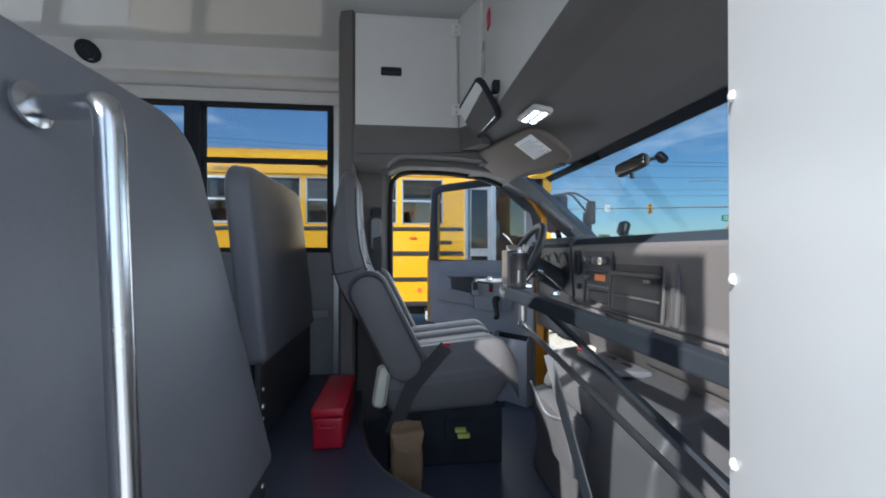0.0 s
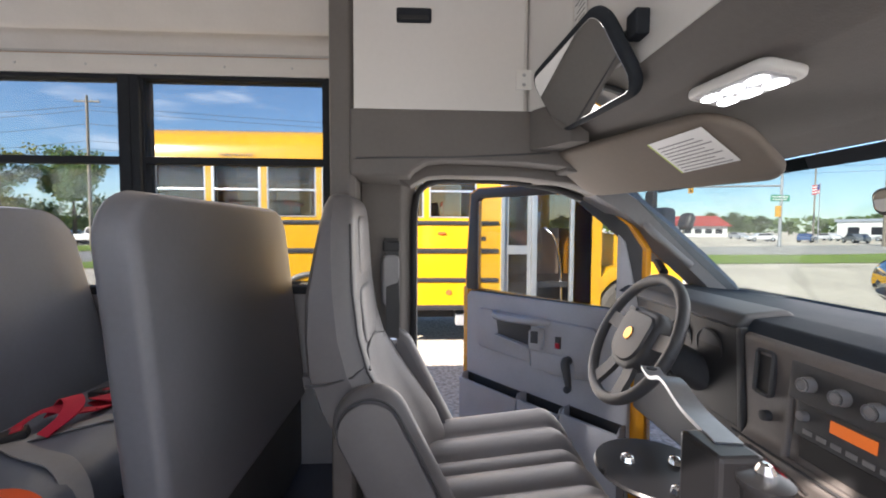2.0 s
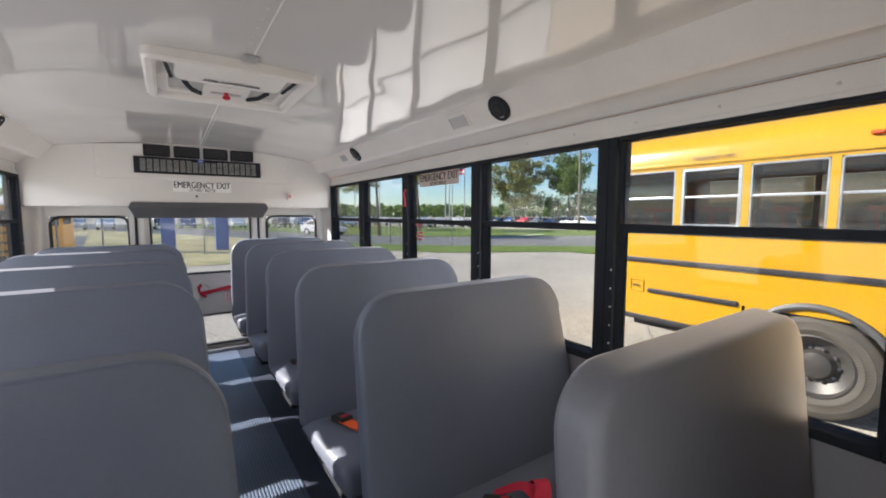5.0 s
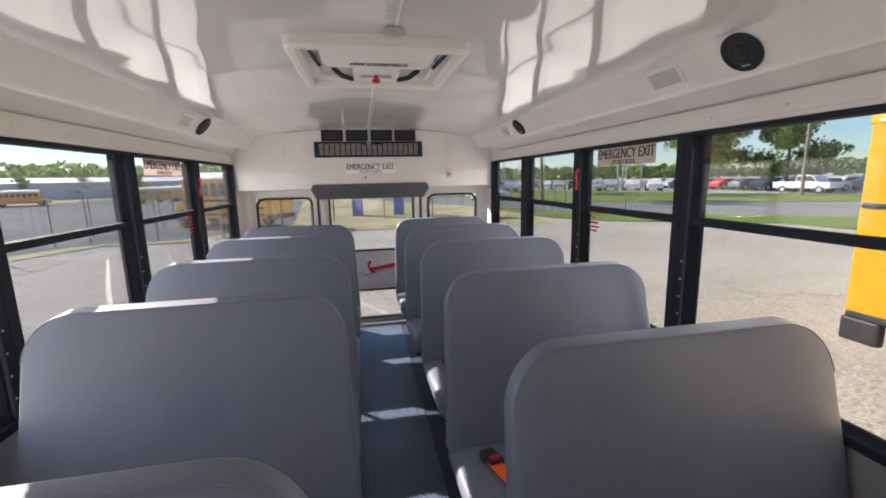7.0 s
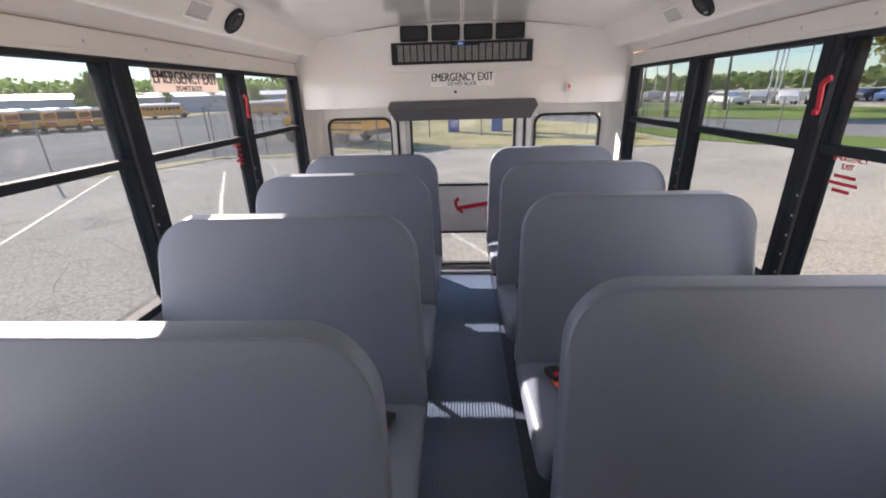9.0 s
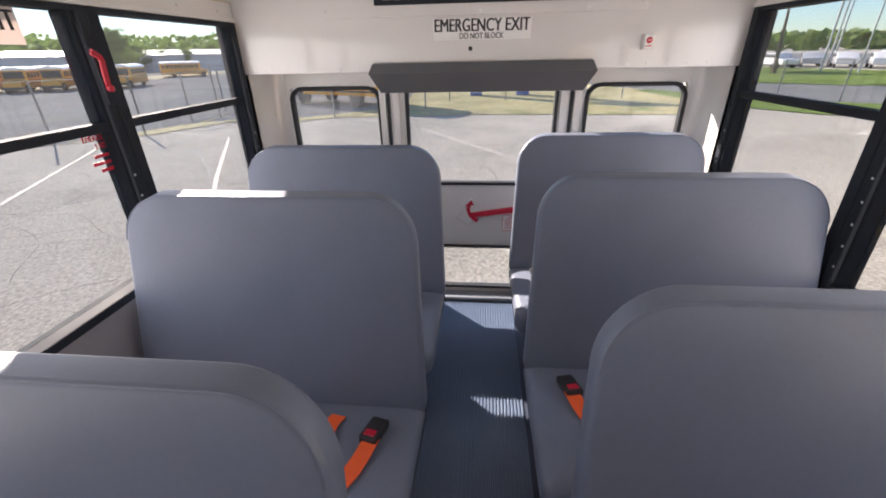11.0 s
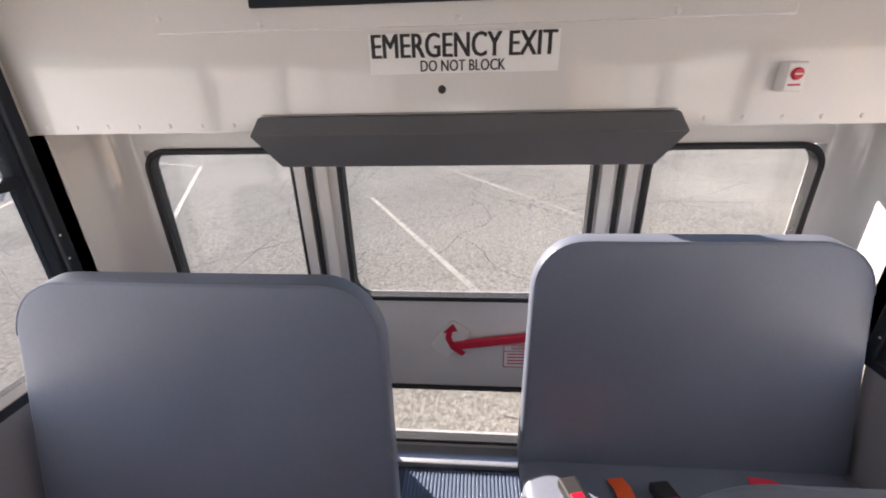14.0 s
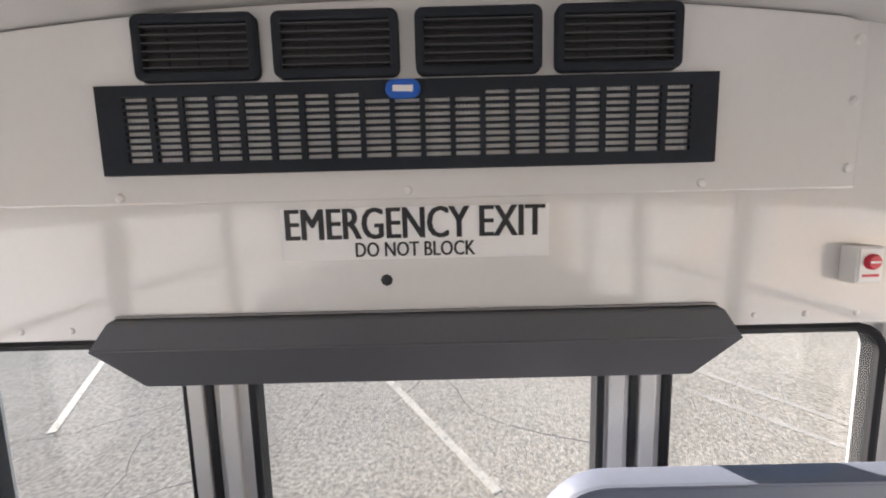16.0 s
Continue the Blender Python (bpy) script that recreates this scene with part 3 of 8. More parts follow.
part("clip", box((-0.935, 0.012, 1.856), (-0.865, 0.062, 1.862), 0.002), ALU, seam)
rear_seam = part("ceiling_seam", box((UPPER, -0.002, 1.8640), (-1.54, 0.003, 1.8655), 0.0005), WHITE_M)
setting(rear_seam, "white ceiling seam with a row of rivets behind the hatch", "trim")
part("rivets", rivet_bm([(x, 0.016, 1.8655) for x in np.arange(UPPER + 0.05, -1.55, 0.07)], (0, 0, -1), 0.006, 0.003), ALU, rear_seam, "", True)

# side windows


def side_window(n, x0, s):
    """A black-framed sash window of two panes, of the width PITCH, from x0 forward."""
    x1 = x0 + PITCH
    w = thing("window_%d" % n, ((x0 + x1) / 2, s * SIDE, 0.705), "black-framed bus side window with two sashes", "window", "", "structure")
    y = lambda a: s * a

    def slab(name, xa, xb, za, zb, ya, yb, material, bev=0.004, label=""):
        lo, hi = sorted((y(ya), y(yb)))
        return part(name, box((xa, lo, za), (xb, hi, zb), bev), material, w, label)

    bd, ahead = 0.046, 0.0555
    front = x1 - (0.020 if n in (1, 6) else 0.0)
    slab("frame_side", x0, x0 + bd - 0.012, 0.705, 1.565, 1.116, 1.195, BLACK, 0.006)
    slab("frame_side", x1 - ahead + 0.012, front, 0.705, 1.565, 1.116, 1.195, BLACK, 0.006)
    slab("frame_channel", x0 + bd - 0.012, x0 + bd, 0.735, 1.549, 1.128, 1.188, BLACK, 0.003)
    slab("frame_channel", x1 - ahead, x1 - ahead + 0.012, 0.735, 1.549, 1.128, 1.188, BLACK, 0.003)
    slab("frame_top", x0 + bd - 0.012, x1 - ahead + 0.012, 1.549, 1.565, 1.120, 1.19, BLACK, 0.005)
    sill = slab("frame_sill", x0 + bd - 0.012, x1 - ahead + 0.012, 0.705, 0.735, 1.118, 1.195, BLACK, 0.005)
    slab("meeting_rail", x0 + bd, x1 - ahead, 1.222, 1.250, 1.128, 1.172, BLACK, 0.004)
    for za, zb, yy in ((0.735, 1.226, 1.165), (1.246, 1.549, 1.145)):
        lo, hi = sorted((y(yy), y(yy + 0.004)))
        p = part("pane", box((x0 + bd, lo, za), (x1 - ahead, hi, zb)), GLASS, w, "clear glass pane")
        p.visible_shadow = False
    part("latch_screws", rivet_bm([(x0 + bd - 0.02, y(1.116), 0.80 + 0.07 * k) for k in range(5)], (0, -s, 0), 0.004, 0.002), ALU, w, "small silver screws", True)
    return w


for k in range(5):
    x0 = FT + 0.0555 - PITCH * (k + 1)
    side_window(k + 1, x0, 1)
    side_window(k + 6, x0, -1)
for s in (1, -1):
    lo, hi = sorted((s * 1.12, s * 1.20))
    strip = part("pillar_strip", box((0.6375, lo, 0.0), (0.70, hi, 1.565), 0.003), ALU)
    setting(strip, "dull aluminium strip with rivets beside the front window", "trim")
    part("rivets", rivet_bm([(0.668, s * 1.12, 0.2 + 0.13 * k) for k in range(10)], (0, -s, 0), 0.006, 0.003), STEEL, strip, "", True)
    lo, hi = sorted((s * 1.135, s * 1.20))
    setting(part("corner_post", box((REAR - 0.04, lo, 0.705), (FT + 0.0555 - 5 * PITCH - 0.001, hi, 1.566), 0.003), WHITE_M), "white rear corner post of the bus body", "wall")
    cv = [(REAR + 0.27, s * 1.134)] + [(REAR + 0.19 - 0.19 * math.sin(a), s * (1.043 + 0.091 * math.cos(a))) for a in np.linspace(0, math.pi / 2, 9)]
    cv += [(REAR - 0.03, s * 1.043), (REAR - 0.03, s * 1.134)]
    setting(part("corner_curve", prism(cv, 0.0, 1.344, "z"), WHITE, None, "", True), "white curved rear inner corner", "wall")

# rear wall with two fixed windows and the emergency door
WZ0, WZ1 = 0.727, 1.272
wr = part("wall_rear", holed("x", REAR - 0.05, REAR, (-1.12, 1.12), (-0.12, 1.50),
                             [(-1.022, -0.527, WZ0 + 0.006, WZ1 - 0.006), (0.547, 1.036, WZ0 + 0.006, WZ1 - 0.006), (-0.485, 0.478, 0.0, 1.42)]), WHITE_M)
setting(wr, "white rear wall of the bus beside the emergency door", "wall")


def rear_window(n, y0, y1):
    w = thing("window_%d" % n, (REAR, (y0 + y1) / 2, WZ0), "fixed rear window with rounded black rubber frame", "window", "", "structure")
    m = axes((REAR - 0.004, (y0 + y1) / 2, (WZ0 + WZ1) / 2), (0, 1, 0), (0, 0, 1))
    part("frame", frame_ring(y1 - y0, WZ1 - WZ0, 0.075, 0.019, 0.022, m, 8, 0.006), RUBBER, w, "", True)
    part("liner", frame_ring(y1 - y0 - 0.004, WZ1 - WZ0 - 0.004, 0.073, 0.010, 0.040, m @ Matrix.Translation((0, 0, -0.032)), 8, 0.004), RUBBER, w, "", True)
    p = part("pane", pad(y1 - y0 - 0.022, WZ1 - WZ0 - 0.022, 0.005, 0.066, 0.002, 0, m @ Matrix.Translation((0, 0, 0.006)), 8, 1), GLASS, w, "clear glass pane")
    p.visible_shadow = False


rear_window(11, -1.026, -0.523)
rear_window(12, 0.543, 1.040)

door = thing("door_1", (REAR, 0, 0.03), "white rear emergency door with an upper and a lower window", "door", "", "structure")
DX0, DX1 = REAR - 0.045, REAR + 0.006
leaf = part("leaf", holed("x", DX0, DX1, (-0.480, 0.473), (0.03, 1.41), [(-0.384, 0.401, 0.745, 1.353), (-0.384, 0.401, 0.064, 0.352)]), WHITE_M, door)
for za, zb, r in ((0.737, 1.36, 0.07), (0.058, 0.358, 0.05)):
    m = axes((DX1 - 0.001, 0.0085, (za + zb) / 2), (0, 1, 0), (0, 0, 1))
    part("window_frame", frame_ring(0.80, zb - za, r, 0.017, 0.016, m, 7, 0.005), RUBBER, door, "", True)
    part("liner", frame_ring(0.792, zb - za - 0.008, r * 0.95, 0.012, 0.040, m @ Matrix.Translation((0, 0, -0.030)), 7, 0.004), RUBBER, door, "", True)
    p = part("pane", pad(0.778, zb - za - 0.022, 0.005, r * 0.9, 0.002, 0, m @ Matrix.Translation((0, 0, 0.006)), 7, 1), GLASS, door, "clear glass pane")
    p.visible_shadow = False
for y, w in ((-0.4815, 0.016), (0.4745, 0.016)):
    part("door_seal", box((REAR + 0.001, y - w / 2, 0.03), (REAR + 0.016, y + w / 2, 1.41), 0.004), RUBBER, door)
for y in (-0.44, -0.512, 0.435, 0.506):
    part("jamb_strip", box((DX1 - 0.004, y - 0.018, 0.05), (DX1 + 0.012, y + 0.018, 1.40), 0.004), WHITE_M, door)
sill = part("door_sill", box((REAR - 0.03, -0.48, -0.001), (REAR + 0.09, 0.473, 0.030), 0.006), ALU)
setting(sill, "aluminium threshold of the rear door", "sill")
# the red lift handle and its stickers
hm = axes((DX1 + 0.014, 0.085, 0.575), (0, 1, 0.16), (0, 0, 1))
part("handle", box((-0.12, -0.016, -0.006), (0.21, 0.016, 0.012), 0.005, 2, hm), RED_M, door, "red lift handle")
part("arrow", band([(DX1 + 0.018, 0.004, 0.520), (DX1 + 0.018, -0.036, 0.552), (DX1 + 0.018, -0.052, 0.590), (DX1 + 0.018, -0.046, 0.622)], 0.022, 0.003, (1, 0, 0)), RED_M, door, "red turning arrow")
ar = bmesh.new()
vs = [ar.verts.new((DX1 + q, y, z)) for q in (0.0165, 0.0195) for y, z in ((-0.072, 0.612), (-0.018, 0.620), (-0.034, 0.650))]
for f in ((0, 1, 2), (5, 4, 3), (0, 3, 4, 1), (1, 4, 5, 2), (2, 5, 3, 0)):
    ar.faces.new([vs[i] for i in f])
part("arrow_head", ar, RED_M, door, "red arrow head")
part("hub_cover", pad(0.09, 0.15, 0.018, 0.02, 0.006, 0, axes((DX1 + 0.006, -0.045, 0.575), (0, 1, -0.7), (0, 0.7, 1)), 4, 2), WHITE_M, door, "white latch cover", True)
part("notice", box((DX1 + 0.002, 0.150, 0.455), (DX1 + 0.004, 0.260, 0.570)), PAPER, door, "white notice with red print")
letters("notice_head", "EMERGENCY\nDOOR", 0.017, axes((DX1 + 0.0046, 0.205, 0.548), (0, 1, 0), (0, 0, 1)), RED_M, door)
for k in range(4):
    part("notice_line", box((DX1 + 0.004, 0.165, 0.513 - 0.014 * k), (DX1 + 0.0052, 0.245 - 0.012 * (k % 2), 0.517 - 0.014 * k)), RED_M, door)
for a in ((0.150, 0.455, 0.260, 0.4575), (0.150, 0.5675, 0.260, 0.570), (0.150, 0.455, 0.1525, 0.570), (0.2575, 0.455, 0.260, 0.570), (0.150, 0.526, 0.260, 0.5285)):
    part("notice_rule", box((DX1 + 0.004, a[0], a[1]), (DX1 + 0.0052, a[2], a[3])), RED_M, door)

# upper rear panel
upper = part("rear_header", prism([(UPPER, 1.345), (UPPER, 1.95), (UPPER - 0.03, 1.95), (UPPER - 0.03, 1.375), (REAR + 0.001, 1.375), (REAR + 0.001, 1.345)], -1.134, 1.134, "y", 0.004), WHITE)
setting(upper, "glossy white header panel above the rear windows", "wall")
part("rivets", rivet_bm([(UPPER, y, 1.363) for y in np.arange(-1.08, -0.55, 0.085)] + [(UPPER, y, 1.363) for y in np.arange(0.57, 1.1, 0.085)], (1, 0, 0), 0.0055, 0.0025), WHITE_M, upper, "small white-painted rivets", True)
part("plug", rivet_bm([(UPPER, -0.04, 1.437)], (1, 0, 0), 0.010, 0.002), INK_RECESS, upper, "black plug", True)
part("sticker", box((UPPER + 0.001, -0.207, 1.472), (UPPER + 0.002, 0.226, 1.557)), PAPER, upper, "white sticker")
RM = lambda y, z, d=0.0024: axes((UPPER + d, y, z), (0, 1, 0), (0, 0, 1))
letters("word", "EMERGENCY EXIT", 0.0725, RM(0.008, 1.528), INK_RECESS, upper, 0.0005, "CENTER", 0.722, 0.032)
letters("word", "DO NOT BLOCK", 0.034, RM(0.008, 1.487), INK_RECESS, upper, 0.0005, "CENTER", 0.76, 0.025)

ac = thing("air_conditioner", (UPPER, 0, 1.57), "white wall air conditioner with black grille and four vents", "air conditioner")
AX = UPPER + 0.016
part("cover_panel", prism([(y, z) for y, z in ((-0.70, 1.569), (0.70, 1.569), (0.70, 1.812))] + [(y, zc(y) - 0.003) for y in np.linspace(0.66, -0.66, 15)] + [(-0.70, 1.812)], UPPER + 0.001, AX, "x", 0.003), WHITE, ac, "white cover panel")
for y, z in ((-0.45, 1.580), (0.0, 1.582), (0.46, 1.582), (0.685, 1.60), (0.685, 1.70), (0.685, 1.79), (-0.685, 1.60), (-0.685, 1.70)):
    part("screw", rivet_bm([(AX, y, z)], (1, 0, 0), 0.008, 0.005), WHITE_M, ac, "", True)
GY0, GY1, GZ0, GZ1 = -0.461, 0.471, 1.614, 1.746
cells = []
for i in range(19):
    for j in range(10):
        ya = GY0 + 0.040 + i * 0.0453
        za = GZ0 + 0.019 + j * 0.0099
        if not (j == 9 and 8 <= i <= 11):
            cells.append((ya, ya + 0.0372, za, za + 0.0066))
part("grille", holed("x", AX, AX + 0.012, (GY0, GY1), (GZ0, GZ1), cells), BLACK, ac, "black slotted return grille")
fb = bmesh.new()
for i in range(150):
    y = GY0 + 0.03 + i * 0.0058
    add_box(fb, (AX + 0.004, y, GZ0 + 0.016), (AX + 0.0055, y + 0.0030, GZ1 - 0.016))
for j in range(36):
    z = GZ0 + 0.02 + j * 0.0027
    add_box(fb, (AX + 0.0036, GY0 + 0.03, z), (AX + 0.0046, GY1 - 0.03, z + 0.0011))
part("mesh_filter", fb, FILTER, ac, "grey wire mesh behind the slots")
part("badge", pad(0.052, 0.028, 0.006, 0.0139, 0.002, 0, axes((AX + 0.015, 0.0, 1.731), (0, 1, 0), (0, 0.05, 1)), 8, 2), BLUE, ac, "blue oval badge", True)
part("badge_mark", band([(AX + 0.0188, -0.015, 1.7315), (AX + 0.0188, 0.015, 1.7305)], 0.009, 0.001, (1, 0, 0)), PAPER, ac)
for k, (ya, yb) in enumerate(((-0.396, -0.213), (-0.190, -0.004), (0.020, 0.207), (0.227, 0.414))):
    yc, zv = (ya + yb) / 2, 1.798
    m = axes((AX, yc, zv), (0, 1, 0), (0, 0, 1))
    v = part("vent", frame_ring(yb - ya, 0.094, 0.012, 0.013, 0.016, m, 4, 0.003), BLACK, ac, "black louvred air vent", True)
    part("vent_back", box((AX + 0.0005, ya + 0.012, zv - 0.036), (AX + 0.002, yb - 0.012, zv + 0.036)), INK_RECESS, v)
    for j in range(6):
        z = zv - 0.029 + j * 0.0116
        part("slat", box((AX + 0.004, ya + 0.012, z), (AX + 0.0125, yb - 0.012, z + 0.0022), 0, 1, None), PLASTIC_D, v)
    for yy in (yc - 0.045, yc, yc + 0.045):
        part("blade", box((AX + 0.0022, yy - 0.001, zv - 0.034), (AX + 0.004, yy + 0.001, zv + 0.034)), BLACK, v)

hp = thing("header_pad", (REAR, 0, 1.25), "dark grey vinyl crash pad above the rear door", "header pad")
prof = [(-3.330, 1.252, 0.478), (-3.268, 1.340, 0.519), (-3.288, 1.381, 0.499), (UPPER + 0.002, 1.383, 0.499), (UPPER + 0.002, 1.343, 0.499), (-3.42, 1.343, 0.499), (-3.42, 1.252, 0.478)]
hb = bmesh.new()
va = [hb.verts.new((x, 0.006 - w, z)) for x, z, w in prof]
vb = [hb.verts.new((x, 0.006 + w, z)) for x, z, w in prof]
for i in range(len(prof)):
    j = (i + 1) % len(prof)
    hb.faces.new((va[i], va[j], vb[j], vb[i]))
hb.faces.new(va[::-1])
hb.faces.new(vb)
bmesh.ops.recalc_face_normals(hb, faces=hb.faces)
bmesh.ops.bevel(hb, geom=hb.edges[:], offset=0.002, segments=1, affect="EDGES")
part("pad", hb, VINYL_P, hp)
part("piping", tube([(-3.2685, 0.006 - 0.515, 1.3405), (-3.2685, 0.006 + 0.515, 1.3405)], 0.0022, 6), VINYL_P, hp, "", True)
part("mount_strip", box((UPPER + 0.0005, -0.490, 1.3845), (UPPER + 0.008, 0.502, 1.3868)), GREY_WALL, hp)

alarm = thing("alarm_switch", (UPPER, 0.723, 1.41), "small white switch box with red button on the header", "switch")
part("box", box((UPPER + 0.001, 0.701, 1.418), (UPPER + 0.030, 0.745, 1.478), 0.004), WHITE_M, alarm)
part("label_plate", box((UPPER + 0.030, 0.705, 1.422), (UPPER + 0.0315, 0.741, 1.474)), PAPER, alarm)
part("button", lathe([(0.0125, 0), (0.0125, 0.004), (0.010, 0.007)], 16, axes((UPPER + 0.031, 0.723, 1.454), (0, 1, 0), (0, 0, 1))), RED_M, alarm, "round red button", True)
part("button_bar", box((UPPER + 0.038, 0.715, 1.4525), (UPPER + 0.0388, 0.731, 1.4555)), PAPER, alarm)
part("print_bar", box((UPPER + 0.0315, 0.710, 1.430), (UPPER + 0.0322, 0.736, 1.434)), RED_M, alarm)

# roof hatch
HX0, HX1, HY0, HY1, HZ = -1.53, -0.945, -0.300, 0.300, 1.862
hatch = thing("roof_hatch", ((HX0 + HX1) / 2, 0, HZ), "white roof emergency hatch with lettering and red knob", "roof hatch")
hm = axes(((HX0 + HX1) / 2, 0, HZ + 0.004), (0, 1, 0), (1, 0, 0))
part("frame", frame_ring(HY1 - HY0, HX1 - HX0, 0.035, 0.040, 0.046, hm, 5, 0.010), WHITE_M, hatch, "", True)
part("well", frame_ring(HY1 - HY0 - 0.07, HX1 - HX0 - 0.07, 0.06, 0.045, 0.016, axes(((HX0 + HX1) / 2, 0, HZ), (0, 1, 0), (1, 0, 0)), 5, 0.006), WHITE_M, hatch, "", True)
part("lid", pad(0.405, 0.27, 0.022, 0.05, 0.008, 0.003, axes((-1.118, 0, HZ - 0.012), (0, 1, 0), (1, 0, 0)), 5, 3), WHITE_M, hatch, "white raised lid", True)
letters("word", "EMERGENCY EXIT", 0.038, axes((-1.172, 0.004, HZ - 0.0290), (0, -1, 0), (-1, 0, 0)), INK_RECESS, hatch, 0.0005, "CENTER", 0.70, 0.04)
for s in (-1, 1):
    part("side_arm", tube([(-1.035, s * 0.232, HZ - 0.020), (-1.205, s * 0.212, HZ - 0.026)], 0.007, 8), BLACK, hatch, "black side arm", True)
    part("hinge_arm", tube(bend([(-1.285, s * 0.165, HZ - 0.016), (-1.35, s * 0.135, HZ - 0.030), (-1.425, s * 0.098, HZ - 0.022)], 0.02), 0.010, 8), BLACK, hatch, "black hinge arm", True)
    for x in (-1.46, -1.24, -1.02):
        part("screw", rivet_bm([(x, s * 0.282, HZ - 0.019)], (0, 0, -1), 0.004, 0.002), ALU, hatch, "", True)
part("handle_plate", pad(0.185, 0.165, 0.012, 0.02, 0.004, 0.0, axes((-1.345, 0, HZ - 0.020), (0, 1, 0), (1, 0, 0)), 5, 2), WHITE_M, hatch, "white handle plate", True)
part("latch_bar", box((-1.362, -0.062, HZ - 0.034), (-1.346, 0.062, HZ - 0.026), 0.003), ALU, hatch)
part("knob", lathe([(0.009, 0), (0.009, 0.012), (0.016, 0.015), (0.017, 0.024), (0.011, 0.029)], 16, axes((-1.345, 0.0, HZ - 0.026), (0, 1, 0), (1, 0, 0))), RED, hatch, "red knob", True)

# speakers and dome lights in the coves
def cove_pose(x, s):
    """The middle of the cove's sloping panel."""
    n = Vector((0, -s * 0.77, -0.64)).normalized()
    return axes((x, s * 0.965, 1.742), (1, 0, 0), n.cross(Vector((1, 0, 0))))


def speaker(x, s):
    sp = thing("speaker", (x, s * 0.985, 1.74), "round black ceiling speaker in the cove", "speaker", "cove speakers")
    m = cove_pose(x, s)
    part("rim", lathe([(0.058, -0.004), (0.058, 0.007), (0.053, 0.011), (0.046, 0.009)], 32, m), BLACK, sp, "", True)
    part("cone", lathe([(0.045, 0.006), (0.036, 0.0092), (0.020, 0.0088), (0.018, 0.012), (0.004, 0.014)], 28, m), INK_RECESS, sp, "", True)
    part("maker_bar", box((-0.012, -0.040, 0.0096), (0.012, -0.036, 0.0112), 0, 1, m), ALU, sp)


def dome(x, s):
    d = thing("dome_light", (x, s * 0.985, 1.74), "rectangular clear dome light in the cove", "dome light", "cove dome lights")
    m = cove_pose(x, s)
    part("bezel", frame_ring(0.15, 0.075, 0.012, 0.010, 0.012, m, 4, 0.003), WHITE_M, d, "", True)
    part("lens", pad(0.134, 0.060, 0.014, 0.008, 0.004, 0.001, m, 4, 2), LENS, d, "ribbed clear lens", True)
    for k in range(6):
        part("lens_rib", box((-0.062 + 0.022 * k, -0.026, 0.0075), (-0.053 + 0.022 * k, 0.026, 0.0095), 0.001, 1, m), LENS, d)


for x in (-0.57, -2.21):
    speaker(x, 1)
for x in (-0.86, -2.45):
    dome(x, 1)
for x in (-0.62, -2.23):
    speaker(x, -1)
for x in (-0.36, -1.97):
    dome(x, -1)

def tapered(ln, by, w=1.0, narrow=0.0):
    """A backrest grows thinner to its top, at the rear, and narrower by 'narrow' on each side."""
    def f(v):
        q = min(1.0, max(0.0, (v.y - ln / 2 + 0.24) / 0.24))
        x = v.x * (1 - 2 * narrow / w * (v.y / ln + 0.5))
        if v.z < 0.01:
            return Vector((x, v.y, v.z + by * q * q))
        return Vector((x, v.y - 0.012 * q ** 6, v.z))
    return f


LEANV = Vector((-0.22, 0, 1.0)).normalized()


# emergency exit windows: signs, red latches, red print
def exit_window(s, xs, xl, x_print, z_print):
    y = s * 1.143
    xd = (1, 0, 0) if s > 0 else (-1, 0, 0)
    sg = thing("exit_sign", (xs, y, 1.465), "white emergency exit sticker with black letters on the glass", "sign", "window exit signs")
    part("sheet", box((xs - 0.218, min(y, y - s * 0.001), 1.462), (xs + 0.218, max(y, y - s * 0.001), 1.546)), FILM, sg)
    letters("word", "EMERGENCY EXIT", 0.066, axes((xs, y - s * 0.0016, 1.514), xd, (0, 0, 1)), INK_RECESS, sg, 0.0004, "CENTER", 0.80, 0.03)
    letters("word", "DO NOT BLOCK", 0.030, axes((xs, y - s * 0.0016, 1.475), xd, (0, 0, 1)), INK_RECESS, sg, 0.0004, "CENTER", 0.78, 0.025)
    lt = thing("window_latch", (xl, s * 1.112, 1.33), "red emergency window latch lever on the post", "latch", "window latches")
    part("plate", box((xl - 0.014, min(s * 1.1155, s * 1.108), 1.30), (xl + 0.014, max(s * 1.1155, s * 1.108), 1.45), 0.003), BLACK, lt)
    part("lever", band(bend([(xl, s * 1.107, 1.345), (xl + 0.004, s * 1.098, 1.40), (xl + 0.004, s * 1.094, 1.43), (xl + 0.035, s * 1.092, 1.445)], 0.015), 0.016, 0.006, (0, -s, 0)), RED, lt, "red lever", True)
    part("pivot", lathe([(0.010, 0), (0.010, 0.012), (0.006, 0.014)], 12, axes((xl, s * 1.108, 1.345), (1, 0, 0), (0, 0, s))), RED, lt, "", True)
    tx = thing("exit_print", (x_print, s * 1.163, z_print), "red exit instructions printed on the glass", "sign", "window exit prints")
    letters("word", "EMERGENCY\nEXIT", 0.024, axes((x_print, s * 1.1625, z_print), xd, (0, 0, 1)), RED_M, tx, 0.0003, "CENTER", 0.85, 0.03)
    for k, wd in enumerate((0.075, 0.10, 0.06)):
        part("print_bar", box((x_print - wd / 2, min(s * 1.1632, s * 1.1620), z_print - 0.046 - 0.022 * k), (x_print + wd / 2, max(s * 1.1632, s * 1.1620), z_print - 0.036 - 0.022 * k)), RED_M, tx)


exit_window(1, -1.33, -1.69, -1.59, 1.200)
exit_window(-1, -2.10, -2.48, -2.44, 1.195)

